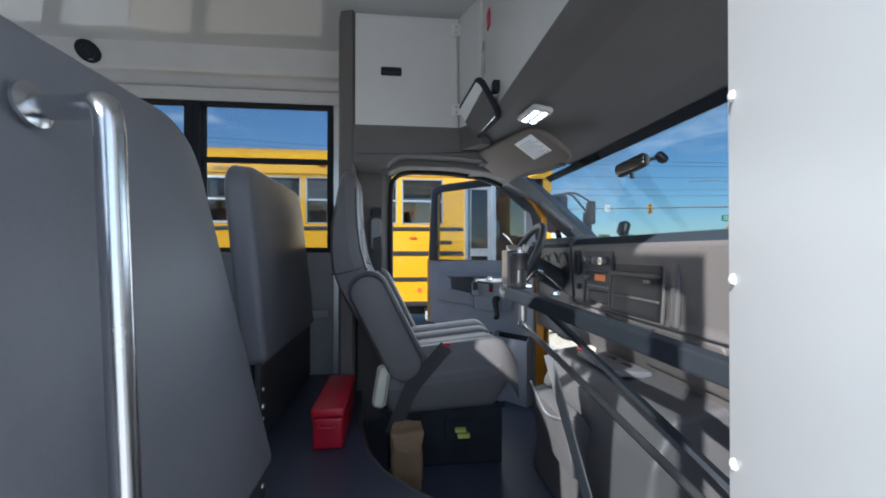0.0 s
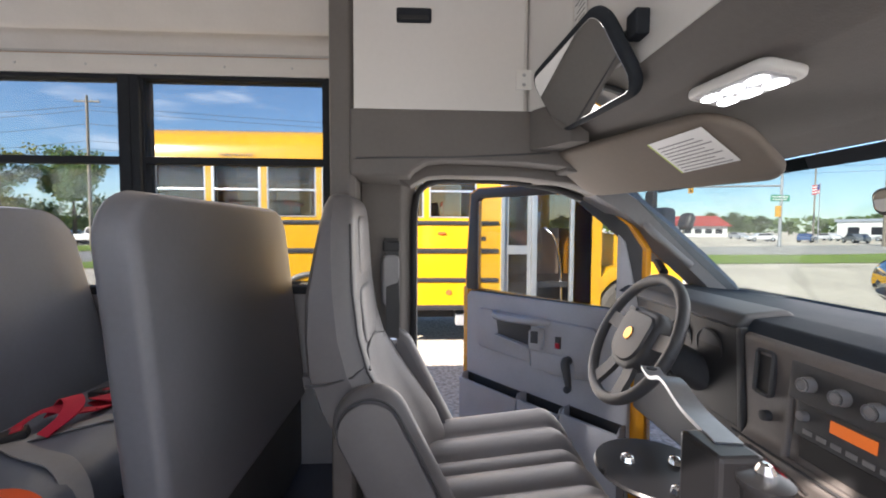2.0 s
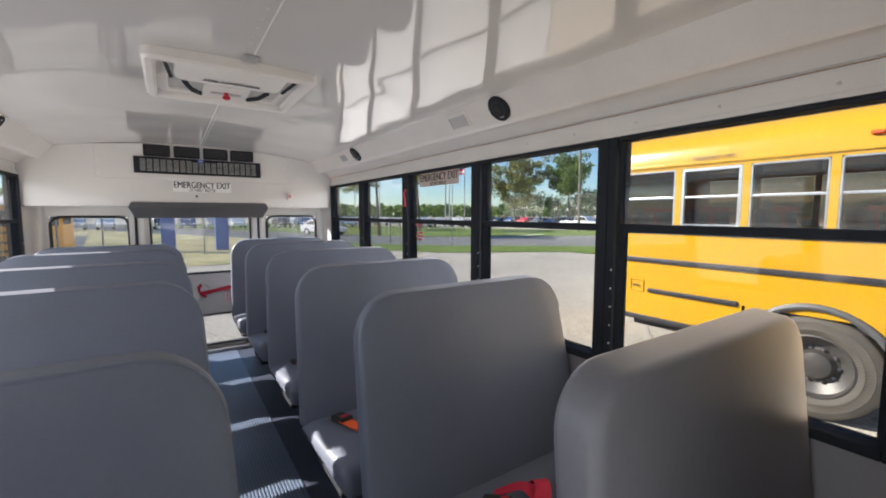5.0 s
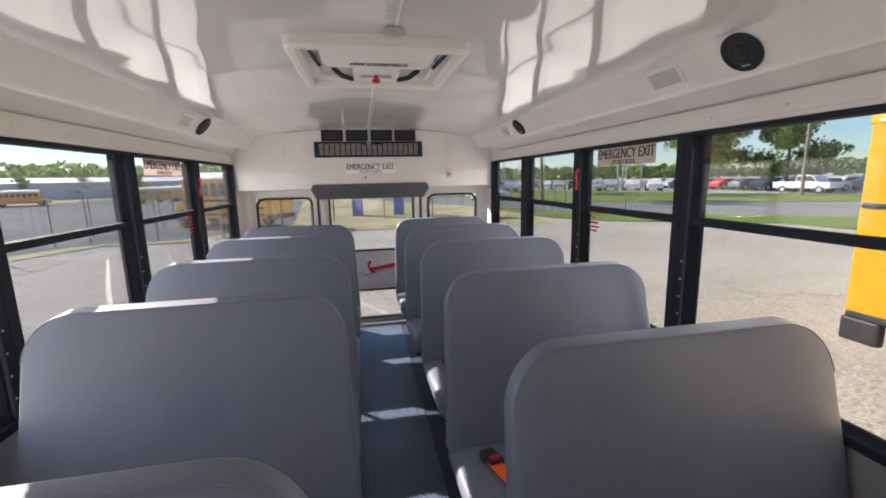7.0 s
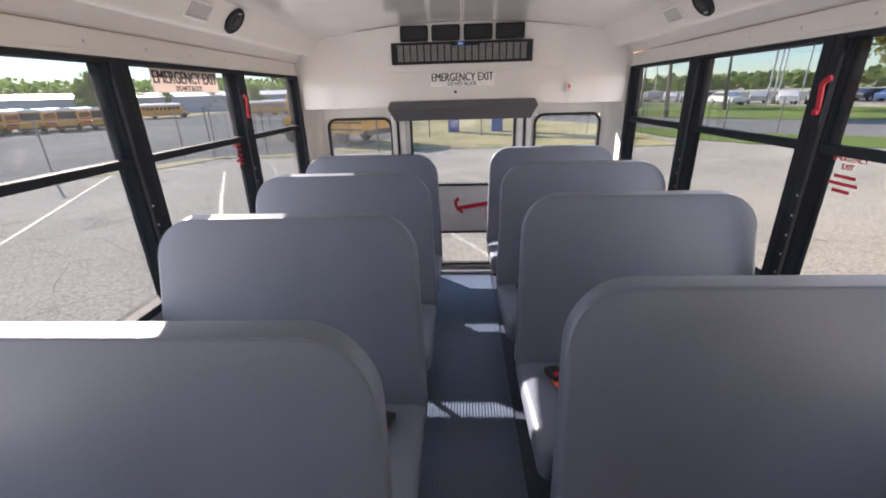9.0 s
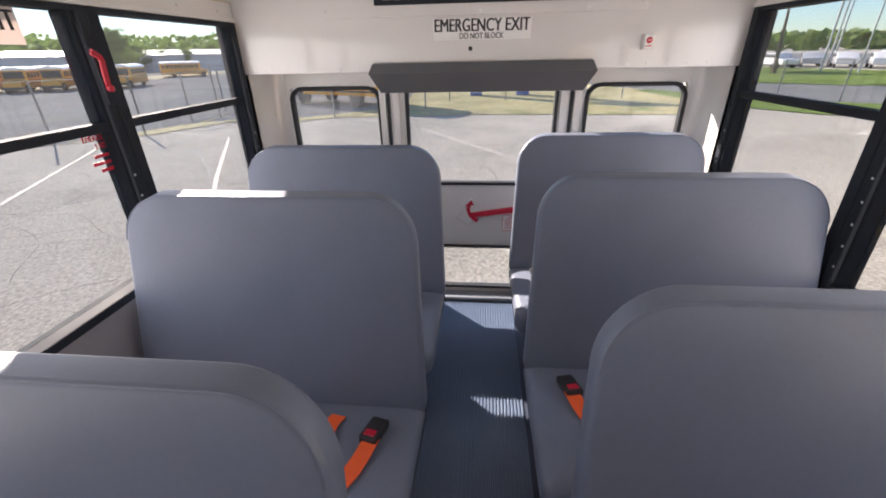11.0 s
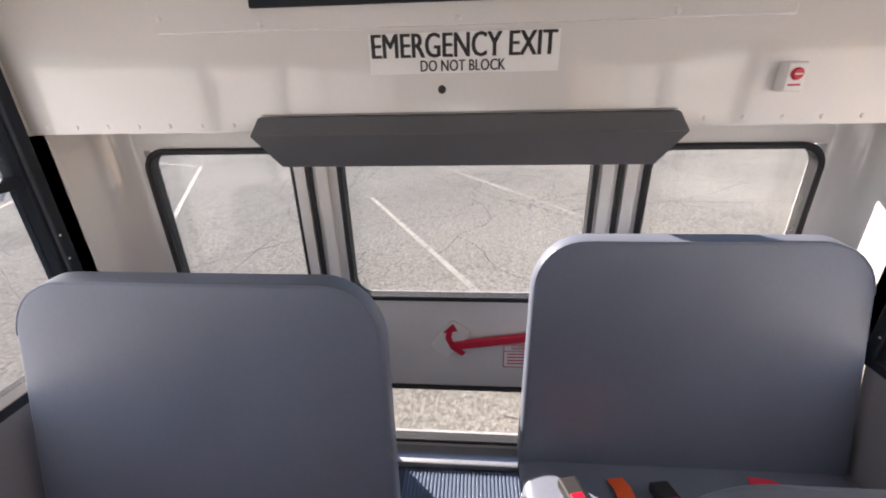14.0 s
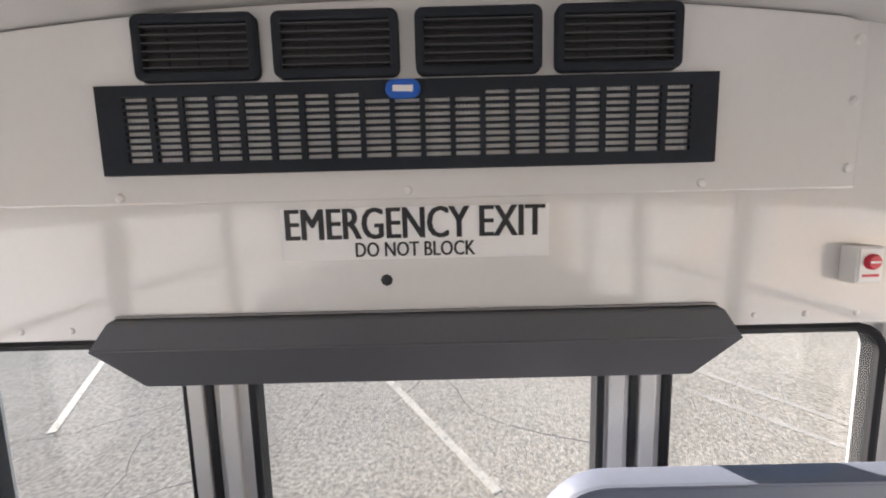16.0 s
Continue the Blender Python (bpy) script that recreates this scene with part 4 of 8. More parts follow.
# ---- passenger seats ----
def bus_seat(side, label, w=0.935, loose=False):
    """A bench seat facing forward; its origin is on the floor under the top front edge, at the aisle edge; side +1 reaches to +y."""
    st = thing("bench_seat", (0, 0, 0), label, "bus seat", "passenger seats")
    yc = side * w / 2
    top, low = 1.045, 0.352
    ln = (top - low) / LEANV.z
    thick = 0.066
    fr = Vector((LEANV.z, 0, -LEANV.x))
    mid = Vector((0.0, yc, top)) - LEANV * (ln / 2) - fr * (thick / 2) + Vector((0.006, 0, 0))
    m = axes(mid, (0, 1, 0), LEANV)
    slim = tapered(ln, 0.008, w, 0.03)
    part("backrest", pad(w, ln, thick, (0.15, 0.15, 0.03, 0.03), 0.016, 0.005, m, 10, 4, tapered(ln, 0.008, w, 0.03)), VINYL, st, "grey vinyl backrest with rounded top corners", True)
    part("top_seam", tube([m @ slim(Vector((x, y, thick / 2 - 0.003))) for x, y in rounded(w - 0.012, ln - 0.012, (0.145, 0.145, 0.03, 0.03), 10)[:22]], 0.0022, 6), VINYL, st, "", True)
    cm = axes((0.388, yc, 0.358), (0, -1, 0), Vector((1.0, 0, 0.17)).normalized())

    def bend_c(v):
        """The cushion: its front droops, its underside rises to the back."""
        z = v.z - 0.035 * ((v.y - 0.16) / 0.12) ** 2 if v.y > 0.16 else v.z
        return Vector((v.x, v.y, z + 0.062 * (0.28 - v.y) / 0.56 if v.z < 0 else z))

    part("cushion", pad(w, 0.545, 0.112, 0.035, 0.034, 0.008, cm, 5, 4, bend_c), VINYL, st, "grey vinyl seat cushion", True)
    part("seat_frame", box((0.30, min(0.02 * side, (w - 0.02) * side), 0.285), (0.58, max(0.02 * side, (w - 0.02) * side), 0.305), 0.005), BLACK, st)
    for x in (0.20, 0.58):
        part("leg", tube(bend([(x, side * 0.26, 0.29), (x, side * 0.26, 0.012)], 0.01), 0.016, 8), BLACK, st, "", True)
    part("foot_rail", box((0.15, min(side * 0.245, side * 0.275), 0.0), (0.63, max(side * 0.245, side * 0.275), 0.014), 0.003), BLACK, st)
    # belts lie on the cushion against the backrest
    surf = lambda x: 0.360 + 0.066 + (x - 0.405) * 0.17

    def buckle(x, y, turn=0.0):
        bm = pose(x, y, surf(x) + 0.016, 0, -9, turn)
        bk = part("buckle", box((-0.045, -0.027, -0.014), (0.045, 0.027, 0.014), 0.008, 2, bm), INK_RECESS, st, "black belt buckle")
        part("button", box((0.012, -0.017, 0.012), (0.036, 0.017, 0.017), 0.002, 1, bm), RED, bk, "red release button")

    def strap(pts, web, width=0.046):
        part("strap", band(bend([(x, side * y, surf(min(x, 0.60)) + h) for x, y, h in pts], 0.05), width, 0.003), web, st, "belt webbing", True)

    if loose:
        # a crumpled bundle of red belts, and one grey belt hanging over the front edge
        buckle(0.30, side * 0.34, 35 * side)
        buckle(0.34, side * 0.62, -20 * side)
        strap([(0.24, 0.38, 0.004), (0.32, 0.44, 0.055), (0.41, 0.42, 0.030), (0.44, 0.50, 0.008), (0.36, 0.56, 0.012)], REDWEB)
        strap([(0.28, 0.50, 0.010), (0.36, 0.47, 0.075), (0.43, 0.40, 0.045), (0.40, 0.33, 0.010)], REDWEB)
        strap([(0.33, 0.60, 0.014), (0.40, 0.52, 0.035), (0.47, 0.54, 0.008)], REDWEB)
        strap([(0.31, 0.33, 0.010), (0.45, 0.24, 0.006), (0.60, 0.16, 0.002), (0.665, 0.12, -0.05), (0.668, 0.11, -0.20), (0.672, 0.11, -0.27)], GREYWEB)
        part("tongue", box((0.655, side * 0.11 - 0.02, 0.135), (0.672, side * 0.11 + 0.02, 0.19), 0.004), STEEL, st, "steel belt tongue")
        strap([(0.24, 0.30, 0.004), (0.40, 0.36, 0.006), (0.57, 0.42, 0.004)], GREYWEB)
        strap([(0.50, 0.06, 0.006), (0.60, 0.05, 0.003), (0.655, 0.04, -0.03), (0.665, 0.04, -0.10)], ORANGE)
        return st
    for y, turn in ((0.13, 14), (0.37, 10), (0.63, 18)):
        buckle(0.285, side * y, turn * side)
    strap([(0.31, 0.13, 0.014), (0.42, 0.15, 0.008), (0.56, 0.22, 0.005), (0.635, 0.25, -0.01)], ORANGE)
    strap([(0.215, 0.26, 0.002), (0.27, 0.27, 0.014), (0.40, 0.25, 0.006), (0.52, 0.20, 0.010), (0.60, 0.14, 0.003)], ORANGE)
    strap([(0.31, 0.375, 0.012), (0.40, 0.40, 0.006), (0.53, 0.44, 0.004)], GREYWEB)
    strap([(0.31, 0.64, 0.012), (0.38, 0.60, 0.008), (0.50, 0.58, 0.004)], GREYWEB)
    strap([(0.22, 0.70, 0.002), (0.28, 0.72, 0.022), (0.38, 0.78, 0.006), (0.47, 0.80, 0.004)], REDWEB)
    strap([(0.24, 0.60, 0.030), (0.25, 0.68, 0.034), (0.30, 0.55, 0.020)], REDWEB)
    return st


seatL = bus_seat(1, "grey vinyl school bus bench seat with orange and red belts")
seatL.matrix_basis = Matrix.Translation((-1.092, 0.190, 0.010))
for x, y, z in ((-1.853, 0.204, 0.020), (-2.560, 0.187, 0.028), (-3.324, 0.176, 0.020)):
    copy_thing(seatL, Matrix.Translation((x, y, z)))
seat_front = bus_seat(1, "grey vinyl bench seat with a red bundle of belts", 0.935, True)
seat_front.matrix_basis = Matrix.Translation((-0.365, 0.188, 0.002))
seatR = bus_seat(-1, "grey vinyl school bus bench seat with sunlit top edge", 0.955)
seatR.matrix_basis = Matrix.Translation((-0.892, -0.134, 0.020))
for x, z in ((-0.085, 0.000), (-1.611, 0.020), (-2.346, 0.024), (-3.066, 0.014)):
    copy_thing(seatR, Matrix.Translation((x, -0.140, z)))


def barrier(side, x_top, x_low, ya, w, top, low, label, r=0.115):
    b = thing("barrier", (x_low, side * ya, 0), label, "barrier", "front barriers")
    lv = Vector((x_top - x_low, 0, top - low)).normalized()
    ln = (top - low) / lv.z
    thick = 0.092
    fr = Vector((lv.z, 0, -lv.x))
    mid = Vector((x_top, side * (ya + w / 2), top)) - lv * ln / 2 - fr * thick / 2
    m = axes(mid, (0, 1, 0), lv)
    part("padded_panel", pad(w, ln, thick, (r, r, 0.03, 0.03), 0.024, 0.003, m, 9, 5, tapered(ln, 0.0, w, 0.012)), VINYL_B, b, "grey vinyl padding", True)
    # added dark panel; its colour stands in for shade low on the padding
    part("lower_panel", box((x_low - 0.045, min(side * (ya + 0.01), side * (ya + w)), 0.01), (x_low - 0.025, max(side * (ya + 0.01), side * (ya + w)), low + 0.06), 0.004), PLASTIC_D, b, "added dark panel for the shaded foot of the padding")
    for q in (0.05, w - 0.05):
        part("post", tube([(x_low - 0.055, side * (ya + q), 0.01), (x_low - 0.055, side * (ya + q), low + 0.05)], 0.016, 8), BLACK, b, "", True)
    for z in (0.09, 0.20, 0.30):
        part("bolt", rivet_bm([(x_low - 0.024, side * (ya + 0.035), z)], (1, 0, 0), 0.009, 0.006), STEEL, b, "", True)
    return b


barrier(1, 0.455, 0.535, 0.232, 0.878, 1.055, 0.30, "grey padded barrier behind the driver's seat")
rb = barrier(-1, 0.458, 0.675, 0.150, 0.965, 1.06, 0.14, "grey padded barrier with chrome grab rail beside the entry", 0.15)
part("grab_rail", tube(bend([(0.503, -0.700, 0.912), (0.565, -0.712, 0.905), (0.610, -0.735, 0.905), (0.648, -0.768, 0.895), (0.672, -0.768, 0.36), (0.676, -0.765, 0.20)], 0.045, 7), 0.0165, 14), RAIL, rb, "polished chrome grab rail", True)
part("rail_flange", lathe([(0.032, 0), (0.032, 0.006), (0.02, 0.012)], 18, axes((0.504, -0.70, 0.912), (0, 1, 0), (-0.22, 0, 1))), RAIL, rb, "", True)

# ---- driver's cab ----
# dark pillar and door surround on the driver's side
pil = part("cab_pillar", prism([(0.702, 1.12), (0.702, 1.05), (0.725, 0.70), (0.745, 0.62), (0.80, 0.605), (0.812, 0.63), (0.80, 0.72), (0.80, 1.12)], 0.0, 1.86, "z", 0.006), PLASTIC_G)
pil.data.materials[0] = HEADLINER
setting(pil, "dark grey trimmed body pillar behind the driver", "pillar")
bp = [(0.802, 0.80), (0.93, 0.85), (0.974, 0.93), (0.974, 1.06), (0.802, 1.06)]
bpil = part("door_pillar", prism(bp, -0.16, 1.16, "z", 0.008), HEADLINER)
setting(bpil, "dark plastic door pillar with seat belt", "pillar")
part("panel_recess", box((0.835, 0.800, 0.86), (0.905, 0.826, 1.06), 0.008, 2, axes((0, 0, 0), (1, 0.45, 0), (-0.45, 1, 0)) @ Matrix.Translation((0.28, -0.30, 0))), PLASTIC_D, bpil)
# header over the door: lower edge follows the door opening
hd = [(0.802, 1.302), (0.802, 1.118)]
hd += [(0.965, 1.118), (0.975, 1.135), (1.01, 1.158), (1.06, 1.165), (1.30, 1.160), (1.48, 1.140), (1.56, 1.115), (1.62, 1.09), (1.66, 1.15), (1.52, 1.26), (1.40, 1.302)]
hdr = part("door_header", prism(hd, 0.60, 1.04, "y", 0.01, 3), HEADLINER, None, "", True)
setting(hdr, "dark grey headliner over the driver's door", "header")
part("seam_line", tube([(0.82, 0.599, 1.165), (1.10, 0.598, 1.170), (1.36, 0.598, 1.185)], 0.0025, 6), PLASTIC_D, hdr)
lip = part("header_lip", prism([(0.93, 1.116), (0.965, 1.098), (0.985, 1.112), (1.02, 1.128), (1.08, 1.133), (1.30, 1.130), (1.46, 1.112), (1.56, 1.086), (1.56, 1.14), (1.30, 1.19), (0.93, 1.19)], 0.70, 0.80, "y", 0.008, 2), HEADLINER, hdr, "", True)
part("opening_seal", tube(bend([(0.972, 0.90, -0.15), (0.972, 0.90, 1.03), (0.985, 0.93, 1.115), (1.06, 0.96, 1.152), (1.32, 0.97, 1.150), (1.50, 0.97, 1.125), (1.60, 0.97, 1.085)], 0.06, 6), 0.013, 8), RUBBER, hdr, "black rubber door seal", True)
side_out = part("cab_side", prism([(0.70, -0.35), (0.94, -0.35), (0.96, 1.15), (1.05, 1.19), (1.50, 1.17), (1.70, 1.09), (2.06, 0.80), (2.10, 0.86), (1.74, 1.20), (1.4, 1.32), (0.70, 1.58)], 1.045, 1.12, "y"), YELLOW_D)
setting(side_out, "yellow outer skin round the driver's door", "wall")

# overhead cabinet
cab = thing("overhead_cabinet", (1.05, 0.62, 1.30), "white overhead cabinet with black latch above the driver", "cabinet")
part("body", box((0.812, 0.625, 1.303), (1.30, 1.10, 1.86), 0.003), WHITE_M, cab)
part("door", box((0.812, 0.606, 1.300), (1.288, 0.624, 1.815), 0.003), WHITE, cab, "white cabinet door")
lat = part("latch", box((0.930, 0.600, 1.535), (1.026, 0.608, 1.574), 0.006), BLACK, cab, "black recessed latch")
part("latch_pull", box((0.938, 0.597, 1.541), (1.018, 0.6005, 1.553), 0.002), INK_RECESS, lat)
for z in (1.36, 1.74):
    hg = part("hinge", box((1.262, 0.602, z), (1.308, 0.606, z + 0.055), 0.001), WHITE_M, cab, "white hinge leaf")
    part("screws", rivet_bm([(1.285, 0.602, z + q) for q in (0.014, 0.040)], (0, -1, 0), 0.005, 0.002), STEEL, hg, "", True)
corner = part("cab_corner_panel", prism([(1.301, 0.612), (1.372, 0.47), (1.40, 0.47), (1.40, 1.10), (1.301, 1.10)], 1.30, 1.86, "z", 0.004), WHITE)
setting(corner, "white angled panel beside the overhead cabinet", "wall")
bulk = part("front_bulkhead", prism([(1.3725, 1.253), (1.385, 1.86), (1.42, 1.86), (1.42, 1.253)], -1.13, 0.469, "y", 0.003), WHITE)
setting(bulk, "white front bulkhead above the windshield", "wall")
nt1 = thing("notice_sheet", (1.37, 0.42, 1.42), "printed notices with a dark square on the bulkhead", "notice")
NX = lambda z: 1.3725 + (z - 1.253) * 0.0206
for y0_, y1_, z0_, z1_ in ((0.388, 0.462, 1.435, 1.535), (0.388, 0.455, 1.540, 1.625)):
    nb = bmesh.new()
    add_box(nb, (NX(z0_) - 0.0035, y0_, z0_), (NX(z0_) - 0.0015, y1_, z1_))
    part("sheet", nb, PAPER, nt1, "white printed sheet")
for k in range(8):
    part("print_line", box((NX(1.44) - 0.0045, 0.395, 1.443 + 0.011 * k), (NX(1.44) - 0.0036, 0.455 - 0.012 * (k % 3), 1.4452 + 0.011 * k)), PLASTIC_G, nt1)
for k in range(4):
    part("print_line", box((NX(1.54) - 0.0045, 0.425, 1.550 + 0.016 * k), (NX(1.54) - 0.0036, 0.450, 1.553 + 0.016 * k)), PLASTIC_G, nt1)
part("mark", box((NX(1.54) - 0.005, 0.392, 1.575), (NX(1.54) - 0.0036, 0.418, 1.618)), CARD, nt1, "olive square label")
part("mark", box((NX(1.64) - 0.005, 0.30, 1.63), (NX(1.64) - 0.0016, 0.345, 1.70)), RED_M, nt1, "red square label")

# headliner above the windshield
hl = [(1.370, 1.252), (1.376, 1.243), (1.405, 1.222), (1.44, 1.205), (1.48, 1.194), (1.62, 1.180), (1.76, 1.160), (1.84, 1.135), (1.87, 1.142), (1.86, 1.20), (1.5, 1.30), (1.422, 1.30), (1.422, 1.252)]
head = part("windshield_header", prism(hl, -1.13, 0.596, "y", 0.004, 2), HEADLINER, None, "", True)
setting(head, "dark grey headliner above the windshield", "ceiling")
head2 = part("corner_header", prism([(1.41, 0.607), (1.66, 0.607), (1.84, 0.607), (1.80, 0.82), (1.70, 0.97), (1.60, 1.04), (1.40, 1.04)], 1.135, 1.30, "z", 0.012, 3), HEADLINER, None, "", True)
fill = part("header_corner", prism([(1.301, 0.594), (1.3715, 0.469), (1.42, 0.469), (1.42, 0.594)], 1.190, 1.299, "z", 0.004), HEADLINER, None, "", True)
setting(fill, "dark grey headliner corner under the angled panel", "ceiling")
setting(head2, "dark grey headliner corner above the driver's visor", "ceiling")
band_top = part("tint_band", prism([(1.845, 1.133), (1.875, 1.140), (1.90, 1.118), (1.872, 1.108)], -1.1, 0.93, "y"), BLACK)
setting(band_top, "black band along the top of the windshield", "trim")

# windshield, pillars
WS0, WS1 = (1.862, 1.132), (2.36, 0.715)
wsb = bmesh.new()
rows = []
for i in range(13):
    y = -1.06 + 2.06 * i / 12
    bow = -0.22 * ((y + 0.03) / 1.03) ** 2
    rows.append((wsb.verts.new((WS0[0] + bow * 0.6, y, WS0[1])), wsb.verts.new((WS1[0] + bow, y, WS1[1]))))
for a, b in zip(rows, rows[1:]):
    wsb.faces.new((a[0], b[0], b[1], a[1]))
bmesh.ops.solidify(wsb, geom=wsb.faces[:], thickness=0.005)
wind = part("windshield", wsb, WIND)
wind.visible_shadow = False
setting(wind, "large raked clear windshield", "window")
apl = thing("windshield_pillar", (1.95, 0.98, 0.7), "dark grey windshield pillar trim with grab handle", "pillar", "", "structure")
path = [(1.65, 0.985, 1.130), (1.77, 0.985, 1.06), (1.905, 0.975, 0.950), (2.04, 0.965, 0.830), (2.16, 0.955, 0.715)]
ab = bmesh.new()
rings = []
for k, p in enumerate(path):
    wv = 0.062 + 0.012 * k
    rings.append([ab.verts.new(Vector(p) + Vector(q)) for q in ((-0.018, -0.035, -0.024), (0.026, -0.05, 0.022), (0.06, 0.03, 0.055), (0.02, 0.075, 0.02), (-0.026, 0.05, -0.038))])
for a, b in zip(rings, rings[1:]):
    for i in range(5):
        ab.faces.new((a[i], a[(i + 1) % 5], b[(i + 1) % 5], b[i]))
ab.faces.new(rings[0][::-1])
ab.faces.new(rings[-1])
part("trim", ab, PLASTIC_G, apl, "", True)
part("grab_handle", tube(bend([(1.83, 0.935, 0.990), (1.835, 0.912, 0.970), (1.965, 0.900, 0.855), (1.995, 0.925, 0.845)], 0.03), 0.014, 10), PLASTIC_G, apl, "moulded grab handle", True)
apr = part("windshield_pillar_right", tube([(1.66, -1.10, 1.15), (2.15, -1.10, 0.70)], 0.06, 8), PLASTIC_G)
setting(apr, "dark windshield pillar on the entry side", "pillar")

# dashboard
dash = thing("dashboard", (1.9, 0.0, 0.3), "brown-grey plastic dashboard with radio, vents and blue-black top", "dashboard")
dp = [(1.742, 0.735), (1.757, 0.520), (1.734, 0.490), (1.765, 0.42), (1.80, 0.32), (2.25, 0.20), (2.33, 0.70), (1.90, 0.752), (1.80, 0.752)]
part("body", prism(dp, -1.06, 0.352, "y", 0.012, 3), DASH, dash, "", True)
dpl = [(1.80, 0.735), (1.80, 0.30), (2.25, 0.20), (2.33, 0.70), (1.90, 0.765), (1.84, 0.765)]
part("driver_body", prism(dpl, 0.353, 1.02, "y", 0.012, 3), PLASTIC_D, dash, "", True)
part("top_pad", prism([(1.752, 0.737), (1.775, 0.765), (1.86, 0.772), (2.30, 0.742), (2.34, 0.706), (1.90, 0.756)], -1.055, 1.015, "y", 0.006, 2), DASH_TOP, dash, "blue-black top pad", True)
cl = part("instrument_hood", prism([(1.73, 0.745), (1.755, 0.775), (1.86, 0.785), (1.90, 0.755), (1.80, 0.72)], 0.358, 0.82, "y", 0.012, 3), PLASTIC_D, dash, "", True)
part("instrument_face", box((1.772, 0.365, 0.49), (1.79, 0.82, 0.755), 0.004), INK_RECESS, dash, "dark instrument face")
for y, r in ((0.50, 0.05), (0.62, 0.05), (0.72, 0.035)):
    part("gauge", lathe([(r, 0), (r, 0.005), (r * 0.92, 0.006), (r * 0.9, 0.002)], 24, axes((1.775, y, 0.66), (0, 1, 0), (-0.15, 0, 1)) @ pose(0, 0, 0, 0, 180, 0)), PLASTIC_D, dash, "", True)
part("cluster_bezel", prism([(1.738, 0.745), (1.785, 0.745), (1.785, 0.47), (1.752, 0.47)], 0.353, 0.368, "y", 0.004), PLASTIC_D, dash)

FX = lambda z: 1.742 + (0.735 - z) * 0.07  # face of the dash
dm = lambda y, z, d=0.0: axes((FX(z) - 0.001 - d, y, z), (0, -1, 0), (0.07, 0, 1))
ctl = part("climate_panel", pad(0.215, 0.075, 0.012, 0.006, 0.003, 0, dm(0.117, 0.676), 3, 2), PLASTIC_D, dash, "black climate control panel", True)
for y in (0.180, 0.118, 0.062):
    kb = part("knob", lathe([(0.015, 0), (0.0145, 0.010), (0.012, 0.016), (0.010, 0.017)], 20, dm(y, 0.678, 0.006)), PLASTIC_G, dash, "round climate knob with bright ring", True)
    part("knob_ring", lathe([(0.0128, 0.0), (0.0128, 0.003), (0.0100, 0.003), (0.0100, 0.0), (0.0128, 0.0)], 20, dm(y, 0.678, 0.0215), False), CHROME, kb, "", True)
rad = part("radio", pad(0.20, 0.068, 0.014, 0.004, 0.003, 0, dm(0.113, 0.602), 3, 2), PLASTIC_D, dash, "black car radio with amber display", True)
part("display", box((-0.030, 0.002, 0.0075), (0.048, 0.024, 0.0085), 0, 1, dm(0.113, 0.602)), SCREEN, rad, "amber display")
for k in range(6):
    part("preset", box((-0.08 + 0.027 * k, -0.024, 0.0075), (-0.060 + 0.027 * k, -0.014, 0.0095), 0.001, 1, dm(0.113, 0.602)), PLASTIC_G, rad)
part("volume", lathe([(0.010, 0), (0.009, 0.012), (0.004, 0.013)], 14, dm(0.192, 0.612, 0.006)), PLASTIC_G, rad, "", True)
# raised black block; its colour stands in for the slot's shaded depth
part("cubby", box((-0.095, -0.022, 0.0), (0.095, 0.022, 0.006), 0.003, 1, dm(0.113, 0.545)), INK_RECESS, dash, "storage slot with its shaded depth drawn in black")
part("stack_bezel", frame_ring(0.245, 0.235, 0.012, 0.014, 0.010, dm(0.115, 0.615, -0.004), 4, 0.003), DASH, dash, "", True)
part("side_vent", frame_ring(0.05, 0.10, 0.012, 0.008, 0.012, dm(0.285, 0.665), 4, 0.003), PLASTIC_D, dash, "narrow air vent", True)
# flat black plate in place of the shaded duct behind the vent
part("side_vent_back", box((-0.018, -0.042, -0.001), (0.018, 0.042, 0.004), 0, 1, dm(0.285, 0.665)), INK_RECESS, dash)
part("lighter", lathe([(0.012, 0), (0.011, 0.014), (0.006, 0.016)], 14, dm(0.285, 0.570)), PLASTIC_D, dash, "", True)
# beside the stack: a tray, its recess shade drawn in black, with a ledge, louvres and a pocket
part("tray", pad(0.272, 0.194, 0.016, 0.010, 0.004, 0, dm(-0.115, 0.606, 0.0), 4, 2), INK_RECESS, dash, "dash tray with its shaded recess drawn in black", True)
part("tray_bezel", frame_ring(0.292, 0.214, 0.016, 0.010, 0.008, dm(-0.115, 0.606, 0.002), 4, 0.003), DASH, dash, "", True)
part("ledge", box((-0.128, -0.006, 0.0), (0.128, 0.006, 0.016), 0.002, 1, dm(-0.115, 0.640, 0.004)), DASH, dash)
for k in range(2):
    part("louvre", box((-0.124, -0.0025, 0.0), (0.124, 0.0015, 0.006), 0, 1, dm(-0.115, 0.624 - 0.012 * k, 0.004)), INK_RECESS, dash)
part("ledge", box((-0.128, -0.004, 0.0), (0.128, 0.004, 0.016), 0.002, 1, dm(-0.115, 0.566, 0.004)), DASH, dash)
part("slide", box((-0.015, -0.005, 0.010), (0.015, 0.005, 0.017), 0.002, 1, dm(-0.195, 0.622, 0.004)), PLASTIC_G, dash)
part("panel_ridge", box((-0.016, -0.085, -0.006), (0.016, 0.105, 0.012), 0.008, 3, dm(-0.300, 0.590)), DASH, dash, "", True)
